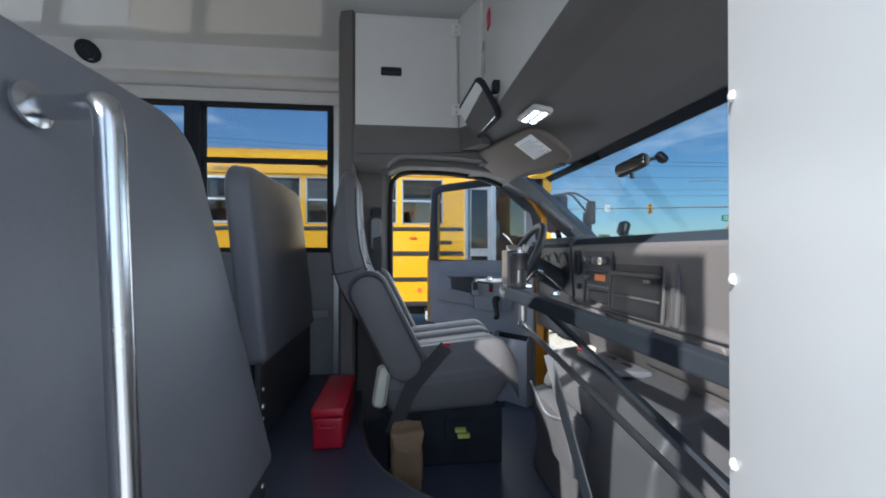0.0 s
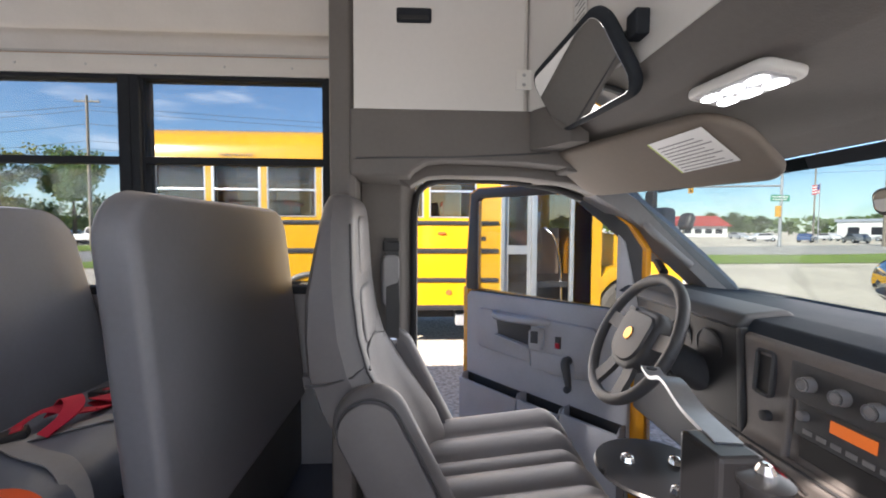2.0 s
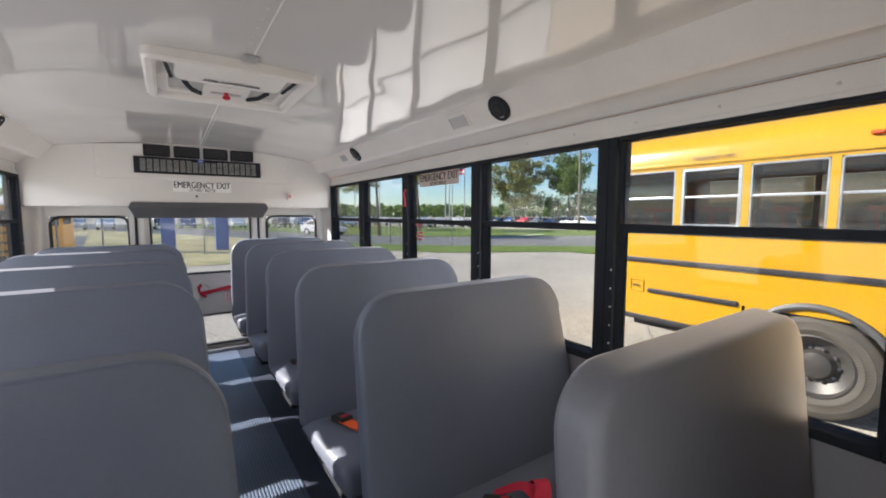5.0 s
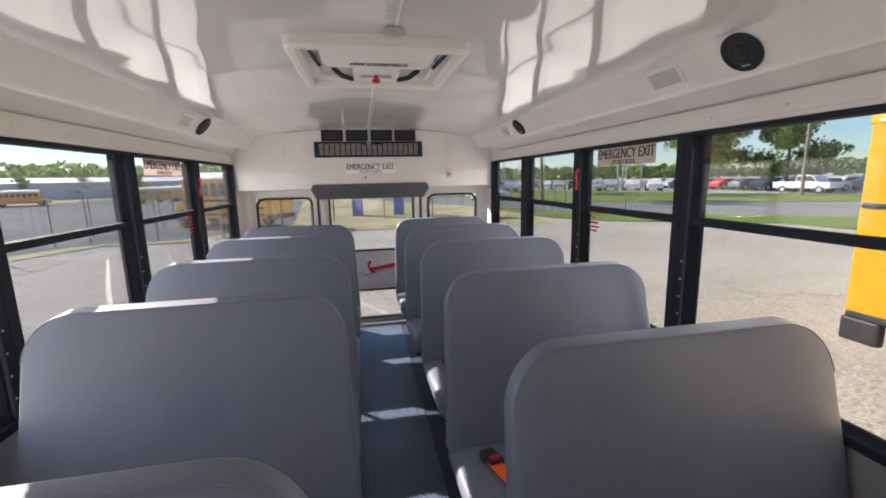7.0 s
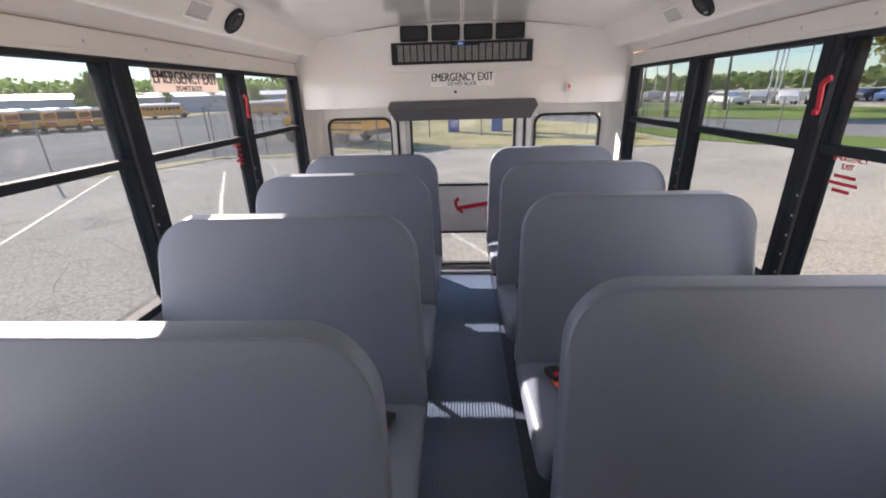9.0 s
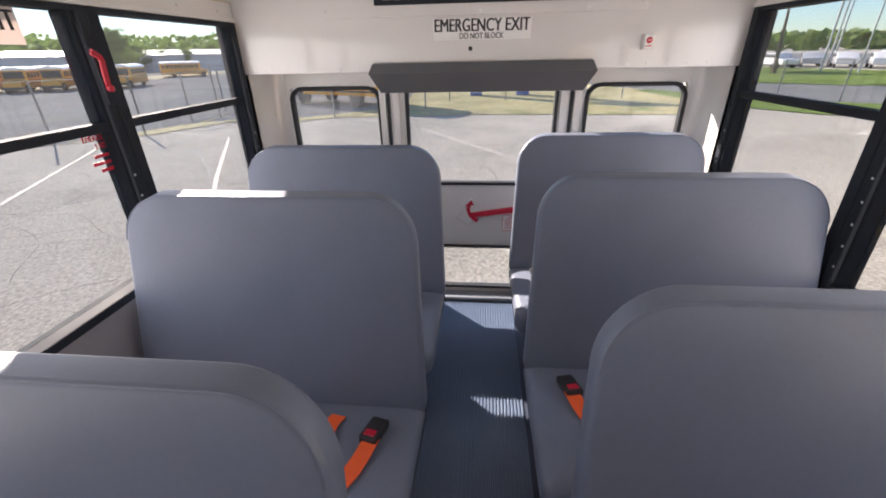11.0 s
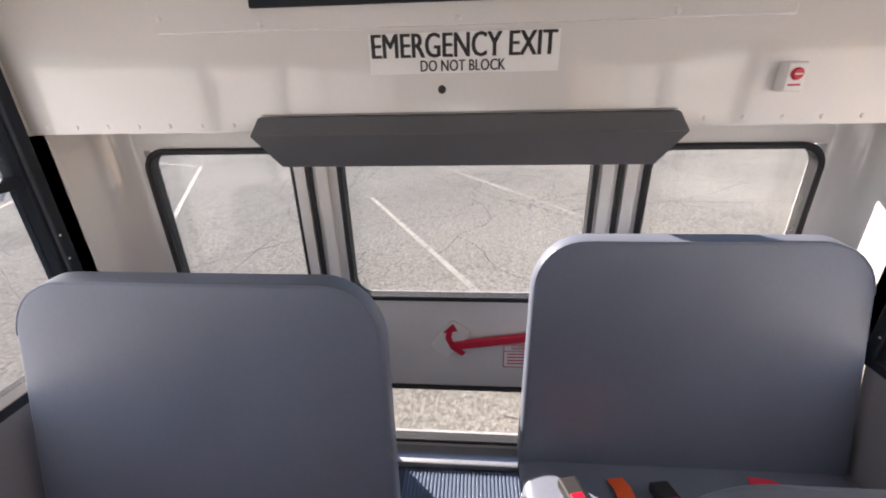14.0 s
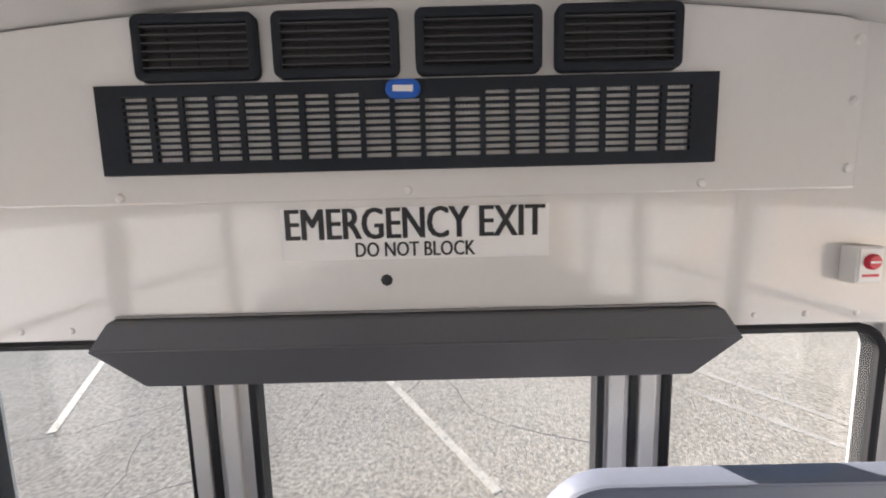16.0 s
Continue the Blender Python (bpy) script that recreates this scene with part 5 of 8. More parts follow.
part("panel_seam", tube([(1.737, -0.78, 0.72), (1.744, -0.78, 0.61), (1.732, -0.78, 0.515)], 0.0028, 6), PLASTIC_D, dash)
part("drawer_edge", tube(bend([(1.737, 0.05, 0.492), (1.728, 0.02, 0.484), (1.728, -0.22, 0.484), (1.737, -0.24, 0.494)], 0.012), 0.004, 8), PLASTIC_D, dash, "", True)
part("glove_panel", pad(0.36, 0.14, 0.012, 0.015, 0.004, 0, axes((1.758, -0.30, 0.43), (0, -1, 0), (-0.35, 0, 1)), 4, 2), DASH, dash, "", True)
part("glove_latch", lathe([(0.016, 0), (0.015, 0.006), (0.010, 0.008)], 16, axes((1.748, -0.30, 0.455), (0, -1, 0), (-0.35, 0, 1))), CHROME, dash, "", True)
part("lower_seam", tube([(1.732, -1.0, 0.505), (1.732, 0.36, 0.505)], 0.003, 6), PLASTIC_D, dash)

# engine cover with cup holders
dog = thing("engine_cover", (1.8, -0.05, -0.16), "grey plastic engine cover with cup holders and pouch", "engine cover")
part("shell", prism([(1.55, -0.16), (1.60, 0.20), (1.66, 0.315), (1.80, 0.335), (2.2, 0.34), (2.2, -0.16)], -0.42, 0.30, "y", 0.02, 3), COVER, dog, "", True)
part("cup_tray", pad(0.26, 0.13, 0.02, 0.012, 0.005, 0, axes((1.72, -0.02, 0.338), (0, 1, 0), (-1, 0, 0.1)), 4, 2), PLASTIC_G, dog, "light grey cup holder tray", True)
for y in (-0.075, 0.015):
    # closed black discs; the colour stands in for shade in the cup wells
    part("cup_hole", lathe([(0.034, 0), (0.034, 0.004), (0.030, 0.004)], 20, axes((1.72, y, 0.343), (1, 0, 0), (0, 1, 0.0))), INK_RECESS, dog, "", True)
part("pouch", prism([(1.535, 0.02), (1.515, 0.19), (1.57, 0.21), (1.60, 0.16), (1.575, 0.0)], -0.12, 0.20, "y", 0.008, 2), COVER, dog, "open side pouch", True)
part("pouch_rim", tube(bend([(1.515, -0.12, 0.195), (1.513, 0.04, 0.15), (1.515, 0.20, 0.215)], 0.05), 0.005, 8), ALU, dog, "", True)
part("oddments", box((1.665, 0.06, 0.345), (1.70, 0.13, 0.362), 0.006), RED, dog, "small red and cream oddments")
part("oddments", box((1.69, 0.075, 0.350), (1.715, 0.11, 0.37), 0.006), CREAM, dog)

# floor lever strut
strut = thing("support_strut", (1.45, -0.25, -0.16), "bright flat metal strut beside the engine cover", "strut")
part("bar", band([(1.43, -0.20, 0.42), (1.50, -0.36, 0.0), (1.52, -0.40, -0.155)], 0.03, 0.006, (-1, -0.4, 0)), ALU, strut)

# manual door opener
op = thing("door_opener", (1.36, -0.15, 0.5), "black and chrome manual door opener with long bars", "door opener")
ribs = [(0.0205 + 0.0011 * (k % 2), 0.018 + 0.0028 * k) for k in range(14)]
part("handle_grip", lathe([(0.027, 0), (0.029, 0.004), (0.029, 0.009), (0.022, 0.014)] + ribs + [(0.0205, 0.062), (0.021, 0.090), (0.025, 0.095), (0.026, 0.103), (0.016, 0.105)], 24, pose(1.365, -0.147, 0.604)), GLOSSBLACK, op, "black ribbed turned grip", True)
part("nut", lathe([(0.010, 0), (0.010, 0.008), (0.006, 0.016), (0.003, 0.018)], 8, pose(1.365, -0.147, 0.708)), CHROME, op, "chrome nut")
part("mount_block", box((1.335, -0.12, 0.605), (1.39, -0.05, 0.715), 0.006), GLOSSBLACK, op, "black mounting block")
part("base_plate", lathe([(0.002, 0.0), (0.082, 0.0), (0.084, 0.003), (0.082, 0.007), (0.002, 0.007)], 32, pose(1.352, 0.035, 0.608)), GLOSSBLACK, op, "round black base plate", True)
for at in ((1.32, 0.05, 0.616), (1.35, -0.03, 0.616), (1.39, 0.04, 0.616)):
    part("bolt", rivet_bm([at], (0, 0, 1), 0.011, 0.01), CHROME, op, "", True)
part("lever_arm", band(bend([(1.37, -0.09, 0.714), (1.385, 0.0, 0.716), (1.40, 0.075, 0.735), (1.43, 0.16, 0.700), (1.455, 0.23, 0.697)], 0.03), 0.032, 0.006), STEEL, op, "bent flat steel lever", True)
# black disc laid on the lever in place of a shaded hole
part("lever_hole", lathe([(0.010, 0), (0.010, 0.0015)], 14, pose(1.448, 0.212, 0.701)), INK_RECESS, op)
part("top_bar", box((0, -0.017, -0.018), (0.95, 0.017, 0.018), 0.005, 2, axes((1.345, -0.105, 0.588), (0.16, -0.985, -0.06), (1, 0.16, 0))), BLACK, op, "long black square bar")
part("pivot_post", tube([(1.362, -0.185, 0.60), (1.362, -0.185, 0.515)], 0.011, 10), STEEL, op, "", True)
part("pivot_ball", lathe([(0.004, -0.012), (0.013, -0.006), (0.014, 0.0), (0.013, 0.006), (0.004, 0.012)], 14, pose(1.362, -0.185, 0.505)), CHROME, op, "", True)
part("link_rod", tube([(1.36, -0.19, 0.505), (1.47, -0.98, 0.30)], 0.0075, 8), STEEL, op, "thin steel link rod", True)
part("flat_link", band([(1.40, -0.24, 0.56), (1.47, -0.60, 0.42), (1.53, -0.92, 0.30)], 0.05, 0.008, (0.5, 0.2, 1)), BLACK, op, "black flat link")
part("cable", tube(bend([(1.42, -0.02, 0.60), (1.48, 0.03, 0.66), (1.56, 0.06, 0.60), (1.66, 0.10, 0.52)], 0.06, 6), 0.004, 6), CHROME, op, "", True)
part("bolts", rivet_bm([(1.372, -0.20, 0.612), (1.40, -0.33, 0.604)], (0, 0, 1), 0.012, 0.010), CHROME, op, "", True)

# steering wheel
wheel = thing("steering_wheel", (1.585, 0.555, 0.68), "dark plastic steering wheel with gold hub badge", "steering wheel")
wn = Vector((-0.88, 0.05, 0.47)).normalized()
wx = Vector((0, 0, 1)).cross(wn)
wm = axes((1.592, 0.555, 0.672), wx, wn.cross(wx))
WR = 0.183
rm = [wm @ Vector((WR * math.cos(a), WR * math.sin(a), 0)) for a in np.linspace(0, 2 * math.pi, 49)]
part("rim", add_tube(bmesh.new(), rm, 0.0155, 12, False), PLASTIC_D, wheel, "", True)
part("hub", pad(0.190, 0.180, 0.05, (0.045, 0.045, 0.08, 0.08), 0.018, 0.010, wm @ Matrix.Translation((0, 0, -0.018)), 6, 4), PLASTIC_D, wheel, "", True)
for a0, a1 in ((15, 8), (165, 172), (235, 247), (305, 293)):
    p, q = Vector((0.06 * math.cos(radians(a0)), 0.055 * math.sin(radians(a0)), -0.015)), Vector((WR * math.cos(radians(a1)), WR * math.sin(radians(a1)), 0))
    part("spoke", band([wm @ p, wm @ (p * 0.5 + q * 0.5 + Vector((0, 0, -0.004))), wm @ q], 0.044, 0.014, wn), PLASTIC_D, wheel, "", True)
part("badge", lathe([(0.020, 0), (0.018, 0.003)], 20, wm @ Matrix.Translation((0, 0.004, 0.0175))), GOLD, wheel, "gold hub badge")
part("switch_pad", box((-0.075, 0.060, 0.004), (-0.035, 0.080, 0.014), 0.004, 2, wm), INK_RECESS, wheel)
part("column", tube([wm @ Vector((0, 0, -0.03)), wm @ Vector((0, 0, -0.22))], 0.05, 16), PLASTIC_D, wheel, "", True)
part("stalk", tube([wm @ Vector((0.0, -0.02, -0.08)), wm @ Vector((0.17, -0.05, -0.07)), wm @ Vector((0.20, -0.06, -0.06))], 0.008, 8), PLASTIC_D, wheel, "", True)

# driver's seat: sculpted bucket
ds = thing("driver_seat", (1.15, 0.58, -0.16), "grey vinyl high-backed driver's bucket seat", "driver seat")
lean = Vector((-0.30, 0, 1.0)).normalized()


# levels: z, rear x, middle front x, side crease x, half width
SEAT_BACK = [(0.24, 0.955, 1.03, 1.1, 0.22), (0.3, 0.925, 1.005, 1.085, 0.238), (0.38, 0.875, 0.965, 1.05, 0.25), (0.47, 0.816, 0.921, 0.991, 0.252),
             (0.56, 0.765, 0.883, 0.931, 0.246), (0.64, 0.735, 0.86, 0.883, 0.238), (0.72, 0.727, 0.85, 0.86, 0.228), (0.82, 0.727, 0.844, 0.846, 0.212),
             (0.91, 0.742, 0.842, 0.841, 0.2), (0.98, 0.754, 0.84, 0.838, 0.186), (1.025, 0.764, 0.836, 0.834, 0.17), (1.046, 0.774, 0.828, 0.826, 0.15),
             (1.054, 0.784, 0.818, 0.816, 0.125)]
fu = (0.0, 0.2, 0.4, 0.55, 0.70, 0.80, 0.88, 0.95, 1.0)
sb = bmesh.new()
rings = []
for z, xr, xc, xs, hw in SEAT_BACK:
    k_ = min(1.0, (xs - xr) / 0.085)
    back_off = (0.0, 0.0, 0.0, 0.0, 0.0, 0.004, 0.014, 0.03, 0.045)
    half = [(u, xc + (xs - xc) * min(1.0, u / 0.72) ** 2.4 - back_off[k] * k_) for k, u in enumerate(fu)]
    rear = [(1.0, xr + 0.03 * k_), (0.96, xr + 0.020 * k_), (0.86, xr + 0.008 * k_), (0.5, xr), (0.0, xr)]
    loop = [(u, x) for u, x in half] + rear[1:]
    loop = loop + [(-u, x) for u, x in loop[::-1] if u > 0]
    rings.append([sb.verts.new((x, 0.585 + u * hw, z)) for u, x in loop])
for a, b in zip(rings, rings[1:]):
    for i in range(len(a)):
        sb.faces.new((a[i], a[(i + 1) % len(a)], b[(i + 1) % len(a)], b[i]))
sb.faces.new(rings[0][::-1])
sb.faces.new(rings[-1])
bmesh.ops.recalc_face_normals(sb, faces=sb.faces)
part("backrest", sb, DSEAT, ds, "tall grey vinyl backrest", True)
part("head_pad", pad(0.17, 0.16, 0.022, 0.035, 0.009, 0.003, axes((0.833, 0.585, 0.925), (0, 1, 0), (-0.03, 0, 1)), 5, 3), DSEAT, ds, "stitched head pad", True)
part("shoulder_pad", pad(0.22, 0.15, 0.022, 0.045, 0.009, 0.003, axes((0.846, 0.585, 0.745), (0, 1, 0), (-0.12, 0, 1)), 5, 3), DSEAT, ds, "stitched shoulder pad", True)
for s in (-1, 1):
    wing = pad(0.165, 0.47, 0.085, 0.08, 0.040, 0.016, axes((0.965, 0.585 + s * 0.262, 0.415), (1, 0, 0.50), (-0.50, 0, 1)), 8, 5)
    part("side_bolster", wing, DSEAT, ds, "raised side bolster", True)
    lp = [Vector((0.965, 0.585 + s * 0.303, 0.415)) + Vector((0.894 * p + -0.447 * q, 0, 0.447 * p + 0.894 * q)) for p, q in rounded(0.135, 0.44, [0.065] * 4, 6)]
    part("bolster_piping", add_tube(bmesh.new(), lp + lp[:1], 0.0032, 6, False), PLASTIC_D, ds, "", True)
    creases = [(xs - 0.006, 0.585 + s * hw * 0.83, z) for z, xr, xc, xs, hw in SEAT_BACK[3:10]]
    part("seam", tube(creases, 0.003, 6), PLASTIC_D, ds, "", True)
part("seam", tube([(0.745, 0.352, 0.62), (0.79, 0.344, 0.625), (0.85, 0.352, 0.64), (0.872, 0.39, 0.652)], 0.0028, 6), PLASTIC_D, ds, "", True)
part("seam", tube([(0.882, 0.40, 0.64), (0.864, 0.49, 0.66), (0.860, 0.585, 0.665), (0.864, 0.68, 0.66), (0.882, 0.77, 0.64)], 0.003, 6), PLASTIC_D, ds, "", True)
cm = axes((1.225, 0.585, 0.215), (0, 1, 0), Vector((1, 0, 0.14)).normalized() * -1)


SEAMS = (-1.0, -0.56, -0.13, 0.13, 0.56, 1.0)


def cushion_top(n=30, k=66):
    """The upholstered top: two broad side rolls and three softer rolls between stitched seams."""
    bm = bmesh.new()
    rows = []
    for a in range(n + 1):
        x = 0.965 + 0.545 * a / n
        row = []
        for c in range(k + 1):
            u = -1 + 2 * c / k
            q = max(i for i in range(5) if u >= SEAMS[i] - 1e-9 or i == 0)
            wide = SEAMS[q + 1] - SEAMS[q]
            bulge = math.sin(math.pi * min(1.0, max(0.0, (u - SEAMS[q]) / wide))) ** 0.55
            z = 0.272 + 0.105 * (x - 1.0) + 0.062 * wide * bulge + 0.022 * u * u
            z -= 0.13 * max(0.0, (abs(u) - 0.86) / 0.14) ** 2
            z -= 0.12 * max(0.0, (x - 1.40) / 0.11) ** 2
            row.append(bm.verts.new((x, 0.585 + 0.272 * u * (1 - 0.10 * max(0.0, (x - 1.42) / 0.09) ** 2), z)))
        rows.append(row)
    for r0, r1 in zip(rows, rows[1:]):
        for c in range(k):
            bm.faces.new((r0[c], r1[c], r1[c + 1], r0[c + 1]))
    return bm


part("cushion_base", pad(0.52, 0.52, 0.12, 0.07, 0.05, 0.004, cm, 7, 5), DSEAT, ds, "", True)
part("cushion", cushion_top(), DSEAT, ds, "grey vinyl cushion with soft rolls", True)
part("side_skirt", prism([(0.95, 0.13), (1.00, 0.22), (1.44, 0.265), (1.47, 0.18), (1.40, 0.08), (0.98, 0.06)], 0.315, 0.86, "y", 0.03, 4), DSEAT, ds, "", True)
part("recliner_cover", pad(0.055, 0.17, 0.03, 0.024, 0.01, 0.0, axes((0.945, 0.302, 0.185), (1, 0, -0.15), (0.15, 0, 1)), 5, 3), CREAM, ds, "cream recliner cover", True)
part("pedestal", box((0.97, 0.34, -0.16), (1.44, 0.84, 0.07), 0.01), BLACK, ds, "black seat pedestal")
part("slider", box((0.94, 0.335, 0.068), (1.45, 0.35, 0.085), 0.003), BLACK, ds)
part("access_frame", frame_ring(0.20, 0.10, 0.012, 0.012, 0.006, axes((1.30, 0.339, -0.02), (1, 0, 0), (0, 0, 1)), 4, 0.002), BLACK, ds, "", True)
part("connector", box((1.24, 0.318, -0.022), (1.285, 0.339, -0.006), 0.003), GLUE, ds, "lime green connector")
part("connector", box((1.25, 0.318, -0.045), (1.300, 0.339, -0.028), 0.003), GLUE, ds, "lime green connector")
part("lap_belt", band(bend([(1.20, 0.292, 0.335), (1.06, 0.282, 0.18), (0.985, 0.284, 0.0)], 0.05), 0.055, 0.004, (0, -1, 0)), BLACKWEB, ds, "black lap belt", True)
part("lap_latch", box((1.185, 0.284, 0.335), (1.215, 0.296, 0.350), 0.004), RED, ds, "red belt tongue")

belt = thing("shoulder_belt", (0.86, 0.83, 0.9), "grey shoulder belt on the door pillar", "seat belt")
part("webbing", band([(0.90, 0.812, 0.94), (0.905, 0.800, 0.70), (0.90, 0.80, 0.48)], 0.045, 0.004, (0.4, -1, 0)), BLACKWEB, belt)
part("guide", pad(0.06, 0.17, 0.03, 0.02, 0.008, 0, axes((0.895, 0.815, 0.80), (1, 0.42, 0), (0, 0, 1)), 4, 3), PLASTIC_G, belt, "grey belt guide", True)
part("loop", box((0.872, 0.800, 0.895), (0.928, 0.830, 0.93), 0.006), INK_RECESS, belt)
part("tongue", box((0.885, 0.788, 0.56), (0.92, 0.80, 0.61), 0.003), CHROME, belt)

# driver's door, standing open
HINGE, TIP = Vector((1.731, 1.03, 0)), Vector((1.236, 1.676, 0))
du = (TIP - HINGE).normalized()
dn = Vector((-du.y, du.x, 0))
if dn.x > 0:
    dn = -dn
LEN = (TIP - HINGE).length
dd = thing("driver_door", (HINGE.x, HINGE.y, -0.4), "open yellow driver's door with grey inner trim", "vehicle door")
DM = axes(HINGE, du, (0, 0, 1))  # x along the door from the hinge, y up, z = outwards or inwards
inn = 1.0 if (DM.to_3x3() @ Vector((0, 0, 1))).dot(dn) > 0 else -1.0


def dz(v):
    return inn * v


def door_part(name, poly, za, zb, material, label="", bevel=0.006, parent=dd, smooth=True):
    bm = prism(poly, min(dz(za), dz(zb)), max(dz(za), dz(zb)), "z", bevel, 2)
    bmesh.ops.transform(bm, matrix=DM, verts=bm.verts)
    return part(name, bm, material, parent, label, smooth)


Q0 = -0.15
strips = [[(Q0, 0.66), (Q0, 0.90), (-0.09, 0.990), (0.13, 1.160), (0.20, 1.176), (0.20, 1.134), (0.155, 1.112), (-0.062, 0.938), (-0.102, 0.66)],
          [(0.195, 1.176), (LEN - 0.09, 1.19), (LEN - 0.03, 1.165), (LEN - 0.075, 1.12), (LEN - 0.10, 1.14), (0.195, 1.132)],
          [(LEN - 0.03, 1.166), (LEN, 0.70), (LEN, 0.64), (LEN - 0.075, 0.64), (LEN - 0.078, 1.125)]]
for st in strips:
    door_part("frame", st, -0.045, 0.0, YELLOW_D, "yellow door frame", 0.004)
    cen = Vector((0.34, 0.93))
    door_part("frame_trim", [tuple(Vector(p) + (cen - Vector(p)) * 0.03) for p in st], -0.012, 0.006, PLASTIC_D, "", 0.003)
door_part("sail_panel", [(-0.14, 0.655), (-0.045, 0.655), (-0.045, 0.955), (-0.075, 0.925)], -0.03, 0.014, DOOR_TRIM, "grey corner panel ahead of the glass", 0.006)
door_part("skin", [(Q0, -0.42), (LEN, -0.42), (LEN, 0.655), (Q0, 0.655)], -0.06, -0.022, YELLOW_D, "yellow outer skin", 0.01)
door_part("edge", [(LEN - 0.035, -0.42), (LEN + 0.006, -0.42), (LEN + 0.008, 0.66), (LEN - 0.032, 0.66)], -0.055, 0.006, YELLOW_D, "yellow door edge")
door_part("edge", [(Q0 - 0.01, -0.42), (-0.105, -0.42), (-0.105, 0.66), (Q0 - 0.01, 0.66)], -0.055, 0.004, YELLOW_D)
door_part("inner_panel", [(-0.105, -0.36), (LEN - 0.036, -0.36), (LEN - 0.036, 0.618), (LEN - 0.055, 0.644), (-0.08, 0.662), (-0.105, 0.63)], -0.02, 0.022, DOOR_TRIM, "grey moulded inner panel", 0.012)
door_part("raised_panel", [(0.03, 0.375), (0.06, 0.355), (0.235, 0.335), (0.275, 0.36), (0.66, 0.365), (LEN - 0.12, 0.395), (LEN - 0.115, 0.545), (LEN - 0.15, 0.568), (0.03, 0.578), (0.008, 0.555)], 0.018, 0.042, DOOR_TRIM, "", 0.014)
DV = lambda u, z, d: DM @ Vector((u, z, dz(d)))
arm = part("armrest", tube(bend([DV(0.545, 0.560, 0.036), DV(0.525, 0.556, 0.085), DV(0.42, 0.560, 0.098), DV(0.30, 0.568, 0.092), DV(0.262, 0.566, 0.070), DV(0.250, 0.560, 0.036)], 0.03, 5), 0.0175, 10), DOOR_TRIM, dd, "curved pull handle", True)
# dark plate flush with the panel, painted as the shade of a hollow
door_part("pull_recess", [(0.335, 0.432), (0.53, 0.452), (0.545, 0.542), (0.335, 0.552)], 0.038, 0.045, PLASTIC_D, "", 0.002)
door_part("pull_floor", [(0.335, 0.432), (0.535, 0.452), (0.53, 0.462), (0.335, 0.444)], 0.040, 0.075, DOOR_TRIM, "", 0.004)
door_part("lock_housing", [(0.262, 0.440), (0.330, 0.432), (0.332, 0.515), (0.300, 0.545), (0.262, 0.535)], 0.04, 0.068, DOOR_TRIM, "", 0.010)
door_part("latch_lever", [(0.275, 0.470), (0.312, 0.466), (0.312, 0.520), (0.275, 0.524)], 0.066, 0.076, PLASTIC_D, "dark latch lever", 0.004)
door_part("lock_slot", [(0.176, 0.462), (0.204, 0.460), (0.204, 0.512), (0.176, 0.514)], 0.040, 0.046, PLASTIC_D, "", 0.002)
door_part("lock_mark", [(0.180, 0.464), (0.200, 0.463), (0.200, 0.486), (0.180, 0.487)], 0.044, 0.052, RED, "small red lock mark", 0.002)
door_part("lower_recess", [(0.10, 0.352), (0.325, 0.345), (0.335, 0.425), (0.115, 0.435)], 0.040, 0.046, DOOR_TRIM, "", 0.003)
door_part("seam_ridge", [(0.332, 0.350), (0.339, 0.350), (0.343, 0.440), (0.336, 0.440)], 0.040, 0.050, DOOR_TRIM, "", 0.002)
ck = DM @ Vector((0.135, 0.425, dz(0.045)))
part("window_crank", tube(bend([ck, ck + dn * 0.03, ck + dn * 0.035 - du * 0.025 + Vector((0, 0, -0.105))], 0.02), [0.019] * 7 + [0.012], 8), PLASTIC_D, dd, "window crank", True)
part("crank_knob", lathe([(0.012, 0), (0.014, 0.02), (0.009, 0.028)], 12, axes(ck + dn * 0.035 - du * 0.025 + Vector((0, 0, -0.105)), du, Vector((0, 0, 1)) * inn)), PLASTIC_D, dd, "", True)
for q0, q1, zt in ((0.385, LEN - 0.045, 0.185), (0.158, 0.378, 0.190), (-0.10, 0.150, 0.205)):
    door_part("pocket", [(q0, -0.30), (q1, -0.30), (q1, zt), (q0, zt)], 0.066, 0.084, DOOR_TRIM, "open door pocket", 0.005)
    # black sheet paints the shade inside the grey pocket
    door_part("pocket_back", [(q0, -0.29), (q1, -0.29), (q1, zt + 0.02), (q0, zt + 0.02)], 0.021, 0.026, INK_RECESS, "", 0.0)
    for q in (q0, q1 - 0.012):
        door_part("pocket_side", [(q, -0.30), (q + 0.012, -0.30), (q + 0.012, zt), (q, zt + 0.03)], 0.024, 0.07, DOOR_TRIM, "", 0.002)
door_part("pocket_floor", [(-0.10, -0.31), (LEN - 0.05, -0.31), (LEN - 0.05, -0.295), (-0.10, -0.295)], 0.022, 0.07, PLASTIC_D)
gl = door_part("pane", [(-0.06, 0.64), (-0.06, 0.94), (0.15, 1.115), (0.20, 1.138), (LEN - 0.09, 1.14), (LEN - 0.07, 0.64)], -0.022, -0.018, GLASS, "clear door glass", 0, dd, False)
gl.visible_shadow = False
door_part("glass_seal", [(-0.08, 0.64), (LEN - 0.06, 0.625), (LEN - 0.06, 0.645), (-0.08, 0.662)], -0.028, 0.012, RUBBER, "", 0.003)
for z in (0.52, 0.36, 0.10):
    part("striker_screw", rivet_bm([DM @ Vector((LEN + 0.008, z, dz(-0.02)))], du, 0.010, 0.004), STEEL, dd, "", True)

